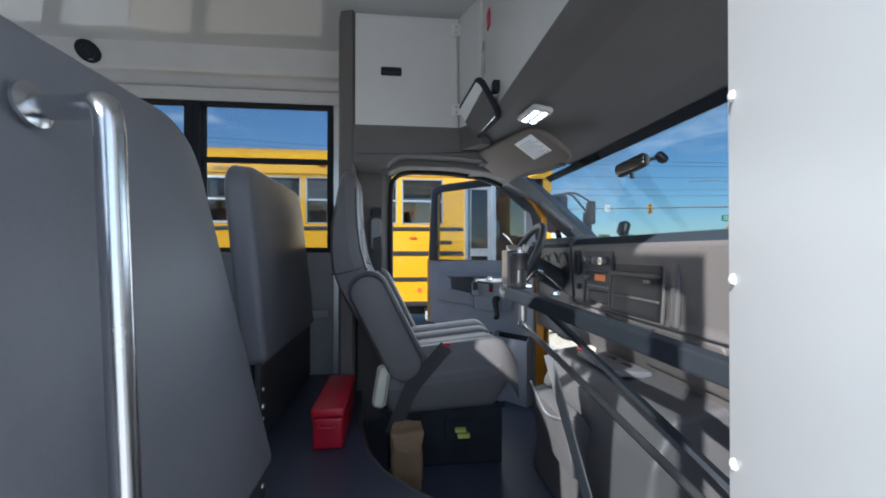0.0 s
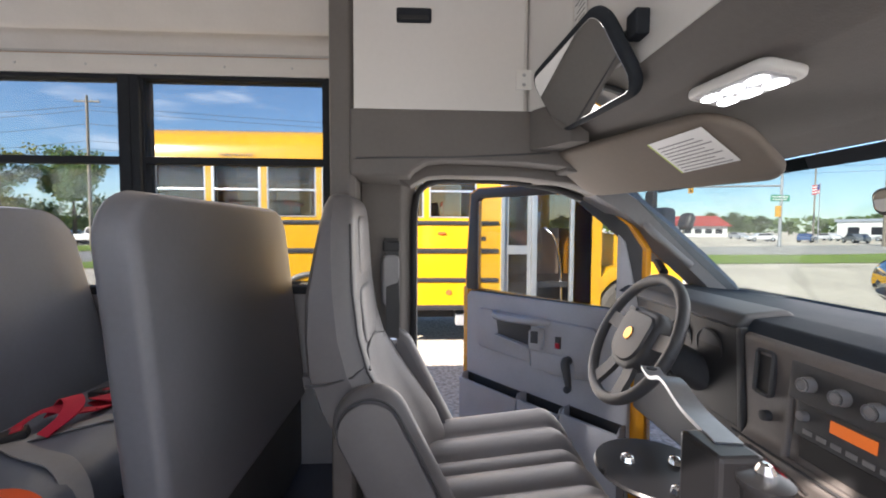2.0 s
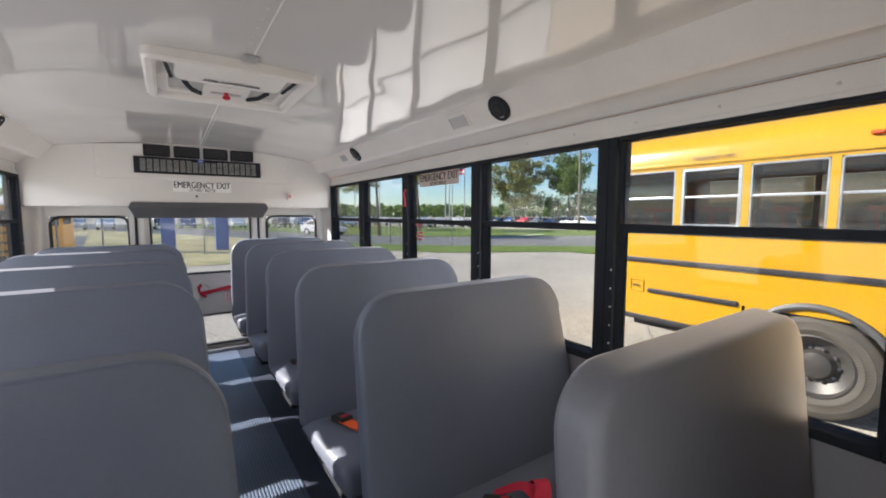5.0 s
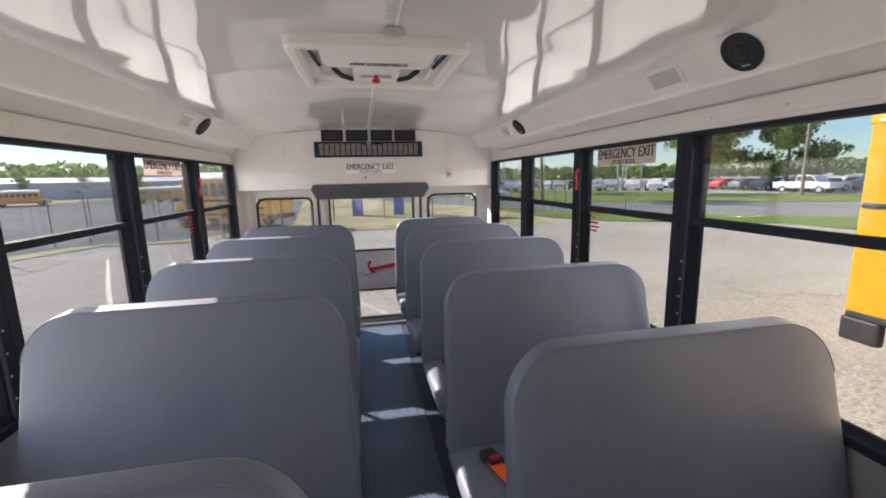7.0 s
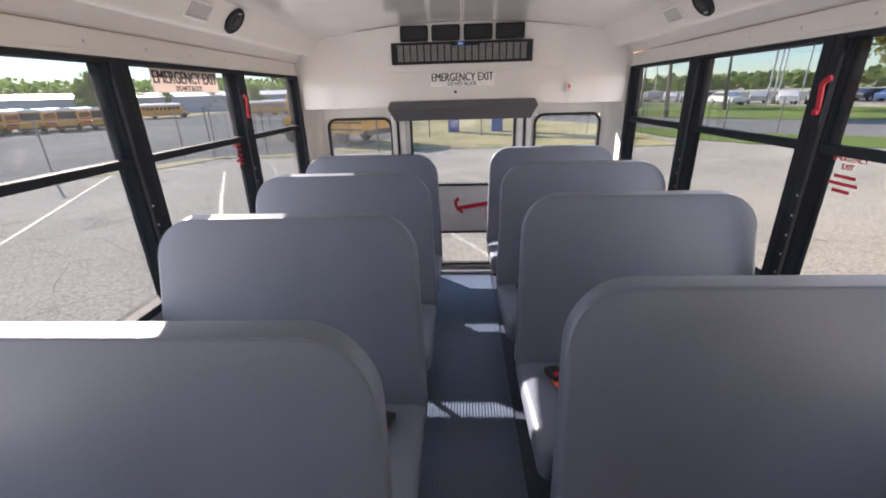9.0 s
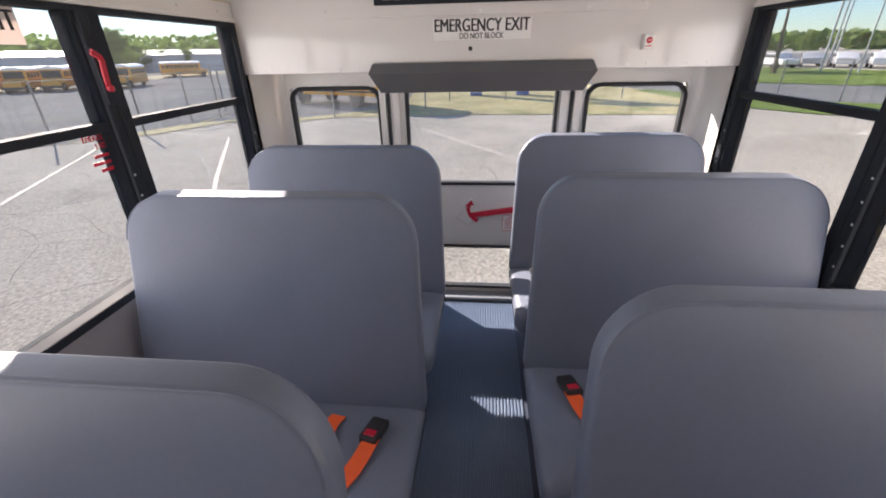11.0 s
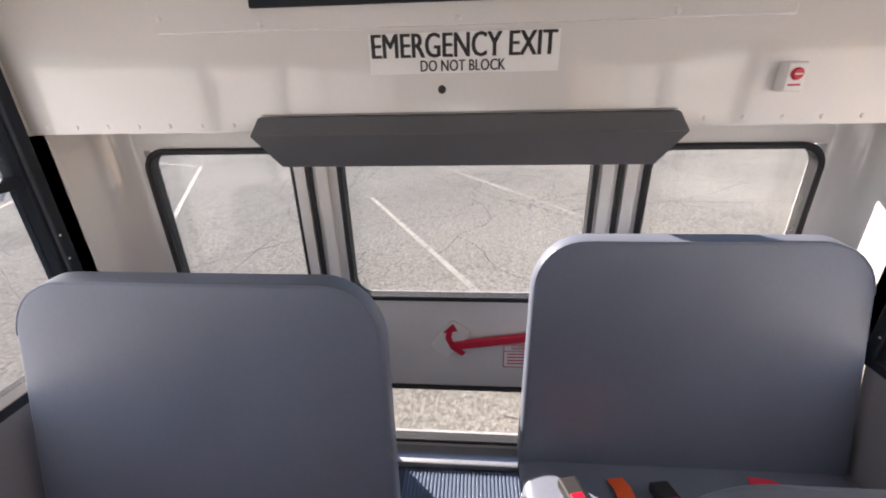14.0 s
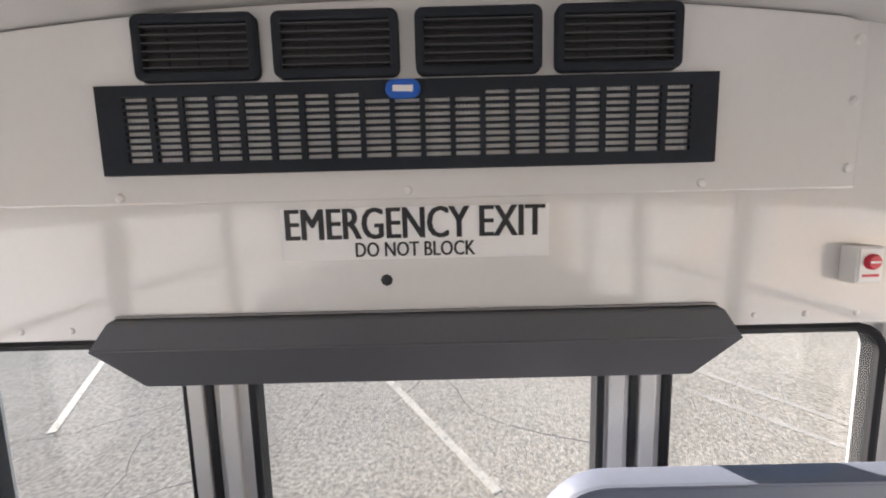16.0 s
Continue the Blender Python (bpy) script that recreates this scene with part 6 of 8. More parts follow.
# sun visor
vis = thing("sun_visor", (1.52, 0.45, 1.1), "tan-grey driver's sun visor with white warning label", "sun visor")
vm = axes((1.527, 0.420, 1.130), Vector((0.255, -0.966, -0.02)), Vector((-0.80, -0.16, 0.52)))
part("panel", pad(0.57, 0.205, 0.022, (0.09, 0.06, 0.05, 0.05), 0.010, 0.003, vm, 7, 3), VISOR, vis, "", True)
sgn = 1 if (vm.to_3x3() @ Vector((0, 0, 1))).x < 0 else -1
lb = part("label_sheet", box((-0.02, -0.045, 0.0155), (0.115, 0.060, 0.0165), 0, 1, vm @ Matrix.Scale(sgn, 4, (0, 0, 1)) @ pose(0.118, 0.012, 0, 0, 0, 6)), PAPER, vis, "white warning label")
for k in range(9):
    part("print_line", box((-0.012, -0.040 + 0.0098 * k, 0.0166), (0.105 - 0.012 * (k % 3), -0.0377 + 0.0098 * k, 0.0172), 0, 1, vm @ Matrix.Scale(sgn, 4, (0, 0, 1)) @ pose(0.118, 0.012, 0, 0, 0, 6)), PLASTIC_G, vis)
part("label_edge", box((-0.0235, -0.045, 0.0155), (-0.020, 0.060, 0.0168), 0, 1, vm @ Matrix.Scale(sgn, 4, (0, 0, 1)) @ pose(0.118, 0.012, 0, 0, 0, 6)), GLUE, vis)

# LED dome light on the headliner
led = thing("led_light", (1.48, 0.06, 1.2), "lit white LED dome light on the headliner", "dome light")
lm = axes((1.478, 0.048, 1.186), Vector((0.10, -1, 0)), Vector((1, 0.1, -0.12)))
if (lm.to_3x3() @ Vector((0, 0, 1))).z > 0:
    lm = lm @ pose(0, 0, 0, 180, 0, 0)
part("bezel", pad(0.146, 0.078, 0.016, 0.018, 0.006, 0, lm, 5, 3), WHITE_M, led, "", True)
part("lens", pad(0.128, 0.062, 0.012, 0.012, 0.004, 0, lm @ Matrix.Translation((0, 0, 0.004)), 4, 2), LENS, led, "clear lens", True)
for i in range(3):
    for j in range(2):
        part("diode", pad(0.032, 0.018, 0.004, 0.008, 0.002, 0, lm @ Matrix.Translation((-0.040 + 0.040 * i, -0.015 + 0.030 * j, 0.0115)), 4, 2), LED, led, "glowing diode strip", True)

# mirrors
im = thing("interior_mirror", (1.37, 0.16, 1.30), "large rectangular interior mirror on a black bracket", "mirror")
mc = Vector((1.338, 0.335, 1.290))
mm = axes(mc, Vector((0.012, -0.36, -0.012)), Vector((-0.080, 0.035, 0.133)))
if (mm.to_3x3() @ Vector((0, 0, 1))).x > 0:
    mm = mm @ pose(0, 0, 0, 0, 180, 0)
part("housing", pad(0.388, 0.172, 0.022, 0.045, 0.009, 0, mm, 7, 3), BLACK, im, "black rubber-edged housing", True)
part("mirror_glass", pad(0.362, 0.146, 0.003, 0.032, 0.001, 0, mm @ Matrix.Translation((0, 0, 0.0115)), 7, 1), MIRROR, im, "mirror glass", True)
part("bracket", box((1.350, 0.118, 1.290), (1.374, 0.152, 1.332), 0.003), BLACK, im)
part("bolt", lathe([(0.012, 0), (0.012, 0.02), (0.006, 0.03)], 10, axes((1.345, 0.185, 1.305), (0, 0, 1), (1, 0, 0))), GOLD, im, "brass wing bolt", True)
part("arm", tube([(1.36, 0.165, 1.31), mc + Vector((0.012, -0.06, 0.02))], 0.008, 8), STEEL, im, "", True)

rv = thing("rear_view_mirror", (1.88, 0.12, 1.03), "black rear-view mirror on the windshield", "mirror")
rmx = axes((1.880, 0.122, 1.034), Vector((0.30, -0.94, 0.20)), Vector((0.1, -0.05, 1)))
if (rmx.to_3x3() @ Vector((0, 0, 1))).x > 0:
    rmx = rmx @ pose(0, 0, 0, 0, 180, 0)
part("housing", pad(0.145, 0.055, 0.024, (0.024, 0.016, 0.024, 0.02), 0.009, 0.004, rmx, 6, 4), PLASTIC_D, rv, "", True)
part("mirror_glass", pad(0.132, 0.043, 0.003, 0.015, 0.001, 0, rmx @ Matrix.Translation((0, 0, 0.0165)), 6, 1), MIRROR, rv, "mirror glass", True)
part("stem", tube(bend([rmx @ Vector((0, 0, -0.01)), (1.93, 0.075, 1.052), (1.958, 0.068, 1.052)], 0.02), 0.007, 8), PLASTIC_D, rv, "", True)
part("mount", pad(0.036, 0.046, 0.024, 0.014, 0.007, 0, axes((1.957, 0.062, 1.053), (0, -1, 0), (-0.77, 0, 0.64)), 5, 3), PLASTIC_D, rv, "", True)
part("tab", box((-0.006, -0.052, -0.002), (0.006, -0.03, 0.012), 0.002, 1, rmx), PLASTIC_D, rv)

xm = thing("crossover_mirror", (3.05, 0.84, 0.45), "round convex crossover mirror on the hood seen through the windshield", "mirror")
cmx = axes((3.42, 1.30, 0.725), Vector((0.15, -0.98, 0)), Vector((0, 0, 1)))
if (cmx.to_3x3() @ Vector((0, 0, 1))).x > 0:
    cmx = cmx @ pose(0, 0, 0, 0, 180, 0)
part("shell", pad(0.40, 0.24, 0.09, 0.115, 0.04, 0.0, cmx, 10, 4), RUBBER, xm, "", True)
dome_m = pad(0.37, 0.21, 0.014, 0.10, 0.006, 0.045, cmx @ Matrix.Translation((0, 0, 0.040)), 10, 3)
part("mirror_glass", dome_m, MIRROR, xm, "convex mirror glass", True)
part("arm", tube(bend([(3.44, 1.34, 0.66), (3.44, 1.33, 0.58), (3.25, 1.10, 0.57), (3.10, 0.88, 0.50), (3.05, 0.84, 0.40)], 0.05), 0.014, 8), CHROME, xm, "bright bent arm", True)
hood = part("hood", prism([(2.36, 0.62), (2.9, 0.585), (3.25, 0.45), (3.3, -0.3), (2.3, -0.3)], -0.95, 0.92, "y", 0.03, 3), YELLOW_D, None, "", True)
setting(hood, "yellow hood of the small bus", "hood")

sm = thing("side_mirror", (1.98, 1.22, 0.86), "dark grey side mirror housing outside the driver's window", "mirror")
part("housing", pad(0.15, 0.235, 0.07, 0.025, 0.02, 0.004, axes((2.02, 1.19, 0.95), (0.25, -1, 0), (0, 0, 1)), 5, 3), PLASTIC_G, sm, "", True)
part("arm", tube([(2.02, 1.19, 0.85), (1.98, 1.06, 0.80)], 0.018, 8), PLASTIC_D, sm, "", True)

# door jamb panel on the entry side
jm = axes((1.298, -0.985, 0.0), (-0.5, -0.866, 0), (0, 0, 1))
jn = 1.0 if (jm.to_3x3() @ Vector((0, 0, 1))).x < 0 else -1.0
jamb = part("entry_jamb", box((0.0, -0.30, min(0, -0.03 * jn)), (0.30, 1.86, max(0, -0.03 * jn)), 0.003, 1, jm), JAMB)
setting(jamb, "white riveted panel at the entry door", "wall")
for k in range(12):
    part("rivet", rivet_bm([jm @ Vector((0.020, -0.092 + 0.156 * k, 0.0))], jm.to_3x3() @ Vector((0, 0, jn)), 0.0055, 0.004), WHITE_M, jamb, "", True)
# door leaf added out of view; its tinted panes dim sun at the entry
leaf_e = thing("entry_door_leaf", (0.64, -1.22, -0.40), "unseen black-framed entry door leaf, added to dim the sun", "vehicle door", "", "structure")
for ya, yb, za, zb in ((-1.215, -1.17 - 0.09, -0.40, 1.62), (-1.535, -1.58, -0.40, 1.62), (-1.26, -1.535, -0.40, -0.30), (-1.26, -1.535, 0.50, 0.60), (-1.26, -1.535, 1.54, 1.62)):
    part("frame_bar", box((0.625, min(ya, yb), za), (0.655, max(ya, yb), zb), 0.004), BLACK, leaf_e)
for za, zb in ((-0.30, 0.50), (0.60, 1.54)):
    part("pane", box((0.638, -1.535, za), (0.642, -1.26, zb)), GLASS, leaf_e, "clear glass pane")
jl = part("entry_side_panel", box((1.34, -1.16, -0.2), (2.1, -1.08, 0.60), 0.01), PLASTIC_G)
setting(jl, "grey lower panel ahead of the entry door", "wall")
jr = part("entry_header", box((0.66, -1.20, 1.60), (1.37, -1.135, 1.86), 0.004), WHITE_M)
setting(jr, "white header above the entry door", "wall")
firewall = part("firewall", box((2.30, -1.06, -0.3), (2.34, 1.02, 0.60), 0.004), PLASTIC_D)
setting(firewall, "dark firewall under the dashboard", "wall")

# things on the cab floor
rbx = thing("first_aid_box", (0.72, 0.5, 0.0), "red plastic box on the floor behind the driver's seat", "box")
part("body", box((0.705, 0.185, 0.002), (0.812, 0.59, 0.115), 0.010, 3), RED, rbx, "", True)
part("lid", box((0.700, 0.180, 0.116), (0.817, 0.595, 0.150), 0.010, 3), RED, rbx, "red lid", True)
part("handle", tube(bend([(0.73, 0.180, 0.10), (0.73, 0.170, 0.085), (0.79, 0.170, 0.085), (0.79, 0.180, 0.10)], 0.01), 0.005, 6), RED, rbx, "", True)
bag = thing("paper_bag", (1.0, 0.25, -0.16), "crumpled brown paper bag beside the seat pedestal", "bag")
pb = box((0.985, 0.17, -0.16), (1.10, 0.30, 0.05), 0.012, 3)
bmesh.ops.subdivide_edges(pb, edges=pb.edges[:], cuts=3, use_grid_fill=True)
for v in pb.verts:
    nz = noise.noise_vector(v.co * 14)
    v.co += nz * 0.016 if v.co.z > -0.15 else Vector((nz.x, nz.y, 0)) * 0.01
part("sack", pb, CARD, bag)
bot = thing("small_bottle", (1.04, 0.10, 0.0), "small white and orange bottle lying on the floor", "bottle")
part("body", tube([(0.985, 0.045, -0.135), (1.035, 0.06, -0.135)], 0.018, 12), PAPER, bot, "", True)
part("cap", tube([(1.035, 0.06, -0.135), (1.055, 0.066, -0.135)], 0.014, 12), ORANGE, bot, "orange cap", True)

# ---- the yard outside ----
def sheet(name, poly, z, material, label, category):
    me = ([(x, y, GROUND + z) for x, y in poly], [tuple(range(len(poly)))])
    return setting(part(name, me, material), label, category)


sheet("grass_strip", [(-26.8, 8.6), (-22.6, 9.2), (-19.7, 9.5), (-16.9, 11.4), (-13.5, 17.2), (30, 21), (120, 44), (120, 52), (30, 28), (-10, 26.5), (-16.2, 20), (-20.6, 14.0), (-24.3, 11.2), (-27.6, 9.6)], 0.03, GRASS, "mown green verge beside the road", "grass")
sheet("grass_rear", [(-17.0, 8.6), (-17.6, 0), (-17.0, -6), (-20, -9), (-46, -12.9), (-75, -12.9), (-48, -0.5), (-27, 9.4), (-22, 9.2)], 0.02, DRYGRASS, "patchy dry grass behind the yard", "grass")
sheet("road", [(-300, -120), (-90, -17), (-48, -1.0), (-24.3, 11.2), (-20.6, 14.0), (-16.2, 20), (-10, 26.5), (30, 28.5), (120, 52.5), (300, 120), (290, 140), (110, 66), (30, 42), (-17, 40), (-24, 29.5), (-29.1, 19.8), (-33, 15.5), (-54, 6), (-96, -8), (-306, -110)], 0.012, ROAD, "grey public road", "road")
sheet("grass_far", [(-96, -7.5), (-54, 6.2), (-33, 15.7), (-29.1, 20), (-24, 29.8), (-17, 40.5), (-24, 45), (-46, 33.8), (-60, 28.0), (-94, 17)], 0.03, GRASS, "green verge before the parked cars", "grass")
sheet("lot_far", [(-300, 44), (-13, 44), (30, 46), (30, 90), (-300, 90)], 0.02, ROAD, "car park across the road", "road")
edge_y = lambda x: float(np.interp(x, [-120, -45, -16, -13, 4, 10], [-16.5, -13.3, -10.4, -11.2, -24.0, -40]))
gv = part("gravel_lot", terrain(list(np.linspace(-120, 10, 40)), edge_y, lambda x: -46.0, 22, 0.018), GRAVEL)
setting(gv, "rough gravel bus yard", "gravel")
gv2 = part("gravel_far", terrain([-160, -60, 20], lambda x: -45.9, lambda x: -64.0, 1, 0.02), GRAVEL)
setting(gv2, "far end of the gravel bus yard", "gravel")
gs = part("yard_grass", terrain([-170, -60, 30], lambda x: -64.1, lambda x: -74.0, 1, 0.03), DRYGRASS)
setting(gs, "dry grass strip behind the bus yard", "grass")
sheet("weed_strip", [(-13.6, -10.3), (-16.2, -9.2), (-22, -9.6), (-22, -10.6), (-16, -10.4), (-12, -12.0)], 0.022, DRYGRASS, "strip of weeds along the fence", "grass")
sheet("gravel_corner", [(-16.3, -6.8), (-17.0, -6.0), (-18.7, -4.5), (-22.0, -3.6), (-48, -6.5), (-48, -13.2), (-30, -11.7), (-16.2, -10.3)], 0.025, GRAVEL, "gravel under the buses behind the fence", "gravel")
sheet("weed_edge", [(-16.0, -6.7), (-16.9, -5.7), (-18.6, -4.3), (-19.2, -4.6), (-17.5, -6.2), (-16.7, -7.6), (-16.6, -9.6), (-16.1, -9.6)], 0.031, DRYGRASS, "dry weeds along the fence foot", "grass")
sheet("front_grass", [(60, 45), (140, 90), (150, 60), (95, 24), (70, 26)], 0.03, GRASS, "green verge at the junction", "grass")


LINES = []


def paint(x0, y0, x1, y1, w=0.085):
    a, b = Vector((x0, y0)), Vector((x1, y1))
    d = (b - a).normalized()
    s = Vector((-d.y, d.x)) * w / 2
    pts = [a + s, a - s, b - s, b + s]
    LINES.append(pts)
    setting(part("line_marking", ([(p.x, p.y, GROUND + 0.005 + 0.0006 * len(LINES)) for p in pts], [(0, 1, 2, 3)]), LINE), "worn white parking line", "road marking")


for a in ((-6.40, -7.68, -13.5, -11.4), (-6.4, -7.68, -3.4, -6.1), (-8.55, -5.12, -13.1, -7.52), (-14.4, -1.84, -10.1, 0.99), (-10.1, 0.99, -5.59, 3.9),
          (-9.95, -1.97, -5.59, 0.43), (-9.59, -5.67, -6.58, -4.02), (-7.90, 3.18, -6.4, 3.98), (-13.0, -7.55, -14.8, -12.2)):
    paint(*a)


def crack(x, y, a, n, seed):
    rnd = random.Random(seed)
    pts = [Vector((x, y))]
    for _ in range(n):
        a += rnd.uniform(-0.5, 0.5)
        pts.append(pts[-1] + Vector((math.cos(a), math.sin(a))) * rnd.uniform(0.2, 0.5))
    vs, fs = [], []
    for i, p in enumerate(pts):
        d = (pts[min(i + 1, n)] - pts[max(i - 1, 0)]).normalized()
        s = Vector((-d.y, d.x)) * rnd.uniform(0.003, 0.008)
        vs += [(p.x + s.x, p.y + s.y, GROUND + 0.003), (p.x - s.x, p.y - s.y, GROUND + 0.003)]
    for i in range(n):
        fs.append((2 * i, 2 * i + 1, 2 * i + 3, 2 * i + 2))
    return vs, fs


cv, cf = [], []
for k in range(70):
    rnd = random.Random(100 + k)
    v, f = crack(rnd.uniform(-16, -4), rnd.uniform(-14, 12), rnd.uniform(0, 6.28), rnd.randint(8, 26), k)
    f = [tuple(i + len(cv) for i in q) for q in f]
    cv += v
    cf += f
cr = part("asphalt_cracks", (cv, cf), CRACK)
tagged(cr, "dark cracks in the old asphalt", "cracks", "", "stuff")


# ---- school buses ----
def wheel_set(parent, x, y, z, r, side, dual=False):
    m = axes((x, y, z), (1, 0, 0), (0, 0, 1))  # its z points to -y
    if side > 0:
        m = m @ pose(0, 0, 0, 0, 180, 0)
    w = part("wheel", lathe([(r * 0.60, -0.02), (r * 0.60, 0.02), (r * 0.66, 0.045), (r * 0.72, 0.050), (r * 0.74, 0.044), (r * 0.86, 0.048), (r * 0.88, 0.040), (r * 0.94, 0.036), (r * 0.99, 0.012), (r, -0.02), (r, -0.22), (r * 0.92, -0.26), (r * 0.6, -0.25), (r * 0.60, -0.02)], 40, m, False), TYRE, parent, "black tyre", True)
    depth = -0.10 if dual else 0.03
    prof = [(0.01, depth - 0.03), (r * 0.60, depth - 0.03), (r * 0.61, 0.03), (r * 0.58, 0.035), (r * 0.55, depth * 0.5), (r * 0.36, depth), (r * 0.30, depth + 0.01), (r * 0.24, depth + 0.07), (r * 0.10, depth + 0.09), (0.01, depth + 0.09)]
    rim = part("rim", lathe(prof, 32, m), RIM, w, "grey steel wheel", True)
    part("nuts", rivet_bm([m @ Vector((r * 0.33 * math.cos(a), r * 0.33 * math.sin(a), depth + 0.01)) for a in np.linspace(0, 2 * math.pi, 11)[:-1]], (0, -side * -1 if side > 0 else -1, 0), 0.018, 0.03), STEEL, w, "", True)
    return w


def school_bus(rear_x, side_y, z0, detail=True):
    """A full-size school bus facing +x, its entry side at side_y facing -y; z0 is the ground."""
    L, W = 7.55, 2.42
    y0, y1 = side_y, side_y + W
    fx = rear_x + 6.35   # front of the body, where the hood starts
    b = thing("school_bus", (rear_x + 4, side_y + W / 2, z0), "yellow school bus with black rails, parked beside the small bus", "bus")
    posts = [rear_x + 1.10 + 0.711 * k for k in range(-1, 6)]
    wz0, wz1 = z0 + 1.865, z0 + 2.565
    dx0, dx1 = rear_x + 4.98, rear_x + 5.92
    holes = [(max(rear_x + 0.12, posts[i] + 0.035), posts[i + 1] - 0.035, wz0, wz1) for i in range(len(posts) - 1)]
    holes += [(dx0, dx1, z0 + 0.36, z0 + 2.52)]
    arch = rear_x + 2.46
    holes += [(arch - 0.62, arch + 0.62, z0 + 0.40, z0 + 1.02)]
    part("side_wall", holed("y", y0, y0 + 0.05, (rear_x + 0.06, fx), (z0 + 0.62, z0 + 2.62), holes), YELLOW, b)
    part("side_wall", holed("y", y1 - 0.05, y1, (rear_x + 0.06, fx), (z0 + 0.62, z0 + 2.62), holes[:len(posts) - 1]), YELLOW, b)
    arcp = [(arch + 0.60 * math.cos(a), z0 + 0.52 + 0.60 * math.sin(a)) for a in np.linspace(math.radians(8), math.radians(172), 20)]
    fill = bmesh.new()
    top = z0 + 1.03
    for (xa, za), (xb, zb) in zip(arcp, arcp[1:]):
        fill.faces.new([fill.verts.new(p) for p in ((xa, y0 + 0.006, za), (xb, y0 + 0.006, zb), (xb, y0 + 0.006, top), (xa, y0 + 0.006, top))])
    part("arch_panel", fill, YELLOW, b)
    part("arch_flare", add_tube(bmesh.new(), [(x, y0 - 0.01, z) for x, z in arcp], 0.035, 8), FLARE, b, "grey rubber wheel arch flare", True)
    part("arch_well", box((arch - 0.62, y0 + 0.46, z0 + 0.45), (arch + 0.62, y0 + 0.9, z0 + 1.05)), INK_RECESS, b)
    # rear, roof, floor
    part("rear_wall", box((rear_x, y0 + 0.05, z0 + 0.45), (rear_x + 0.06, y1 - 0.05, z0 + 2.62), 0.02), YELLOW, b)
    ys_ = np.linspace(0, math.pi, 17)
    prof = [(side_y + W / 2 - (W / 2 + 0.01) * math.copysign(abs(math.cos(a)) ** 0.55, math.cos(a)), z0 + 2.62 + 0.50 * math.sin(a) ** 0.75) for a in ys_]
    part("roof", prism(prof, rear_x + 0.10, fx + 0.02, "x", 0.0), YELLOW, b, "rounded yellow roof", True)
    capb = prism([(side_y + W / 2 + (y - side_y - W / 2) * 0.965, z0 + 2.60 + (z - z0 - 2.62) * 0.90) for y, z in prof], rear_x - 0.02, rear_x + 0.13, "x", 0.03, 3)
    part("rear_cap", capb, YELLOW, b, "", True)
    part("drip_rail", box((rear_x + 0.1, y0 - 0.02, z0 + 2.60), (fx, y0 + 0.01, z0 + 2.635), 0.006), YELLOW, b)
    part("floor_pan", box((rear_x + 0.05, y0 + 0.06, z0 + 0.92), (fx, y1 - 0.06, z0 + 1.0)), INK_RECESS, b)
    part("under_frame", box((rear_x + 0.3, y0 + 0.5, z0 + 0.42), (fx, y1 - 0.5, z0 + 0.9)), INK_RECESS, b)
    part("front_wall", box((fx - 0.05, y0 + 0.05, z0 + 1.5), (fx, y1 - 0.05, z0 + 1.75)), YELLOW, b)
    for z, h in ((z0 + 1.80, 0.055), (z0 + 1.425, 0.065), (z0 + 1.03, 0.060), (z0 + 0.655, 0.07)):
        segs = [(rear_x + 0.06, dx0 - 0.06)]
        if z < z0 + 1.10:
            segs = [(rear_x + 0.78, arch - 0.66), (arch + 0.66, dx0 - 0.06)]
        if z < z0 + 0.7:
            segs = [(rear_x + 0.06, arch - 0.66), (arch + 0.66, dx0 - 0.06)]
        for xa, xb in segs:
            r = part("rub_rail", box((xa, y0 - 0.022, z - h / 2), (xb, y0 - 0.001, z + h / 2), 0.008), BLACKRAIL, b, "black rub rail")
            part("rail_rib", box((xa, y0 - 0.028, z - 0.010), (xb, y0 - 0.022, z + 0.010), 0.003), BLACKRAIL, r)
    for xa in (rear_x + 0.06,):
        part("corner_trim", box((xa - 0.05, y0 - 0.01, z0 + 0.36), (xa + 0.30, y0 + 0.10, z0 + 0.62), 0.03), BLACKRAIL, b, "black bumper end")
    # side windows with aluminium sashes
    for i, h in enumerate(holes[:len(posts) - 1]):
        xa, xb = h[0], h[1]
        w = part("window", frame_ring(xb - xa - 0.004, wz1 - wz0 - 0.004, 0.03, 0.020 if i != 1 else 0.038, 0.03, axes(((xa + xb) / 2, y0 + 0.028, (wz0 + wz1) / 2), (1, 0, 0), (0, 0, 1)), 4, 0.005), ALU, b, "aluminium sash window", True)
        part("sash_bar", box((xa + 0.01, y0 + 0.008, wz0 + 0.345), (xb - 0.01, y0 + 0.030, wz0 + 0.372), 0.004), ALU, w)
        part("pane", box((xa + 0.012, y0 + 0.032, wz0 + 0.012), (xb - 0.012, y0 + 0.036, wz1 - 0.012)), DARKGLASS, w, "dark reflecting pane")
        part("far_pane", box((xa + 0.012, y1 - 0.036, wz0 + 0.012), (xb - 0.012, y1 - 0.032, wz1 - 0.012)), DARKGLASS, w)
    # seats and orange belts inside, seen through the glass
    for k in range(6):
        x = rear_x + 0.5 + 0.72 * k
        part("bus_seat_row", pad(0.98, 0.68, 0.10, 0.08, 0.03, 0.0, axes((x, y0 + 0.62, z0 + 1.75), (0, 1, 0), (-0.14, 0, 1)), 5, 2), VINYL_P, b, "", True)
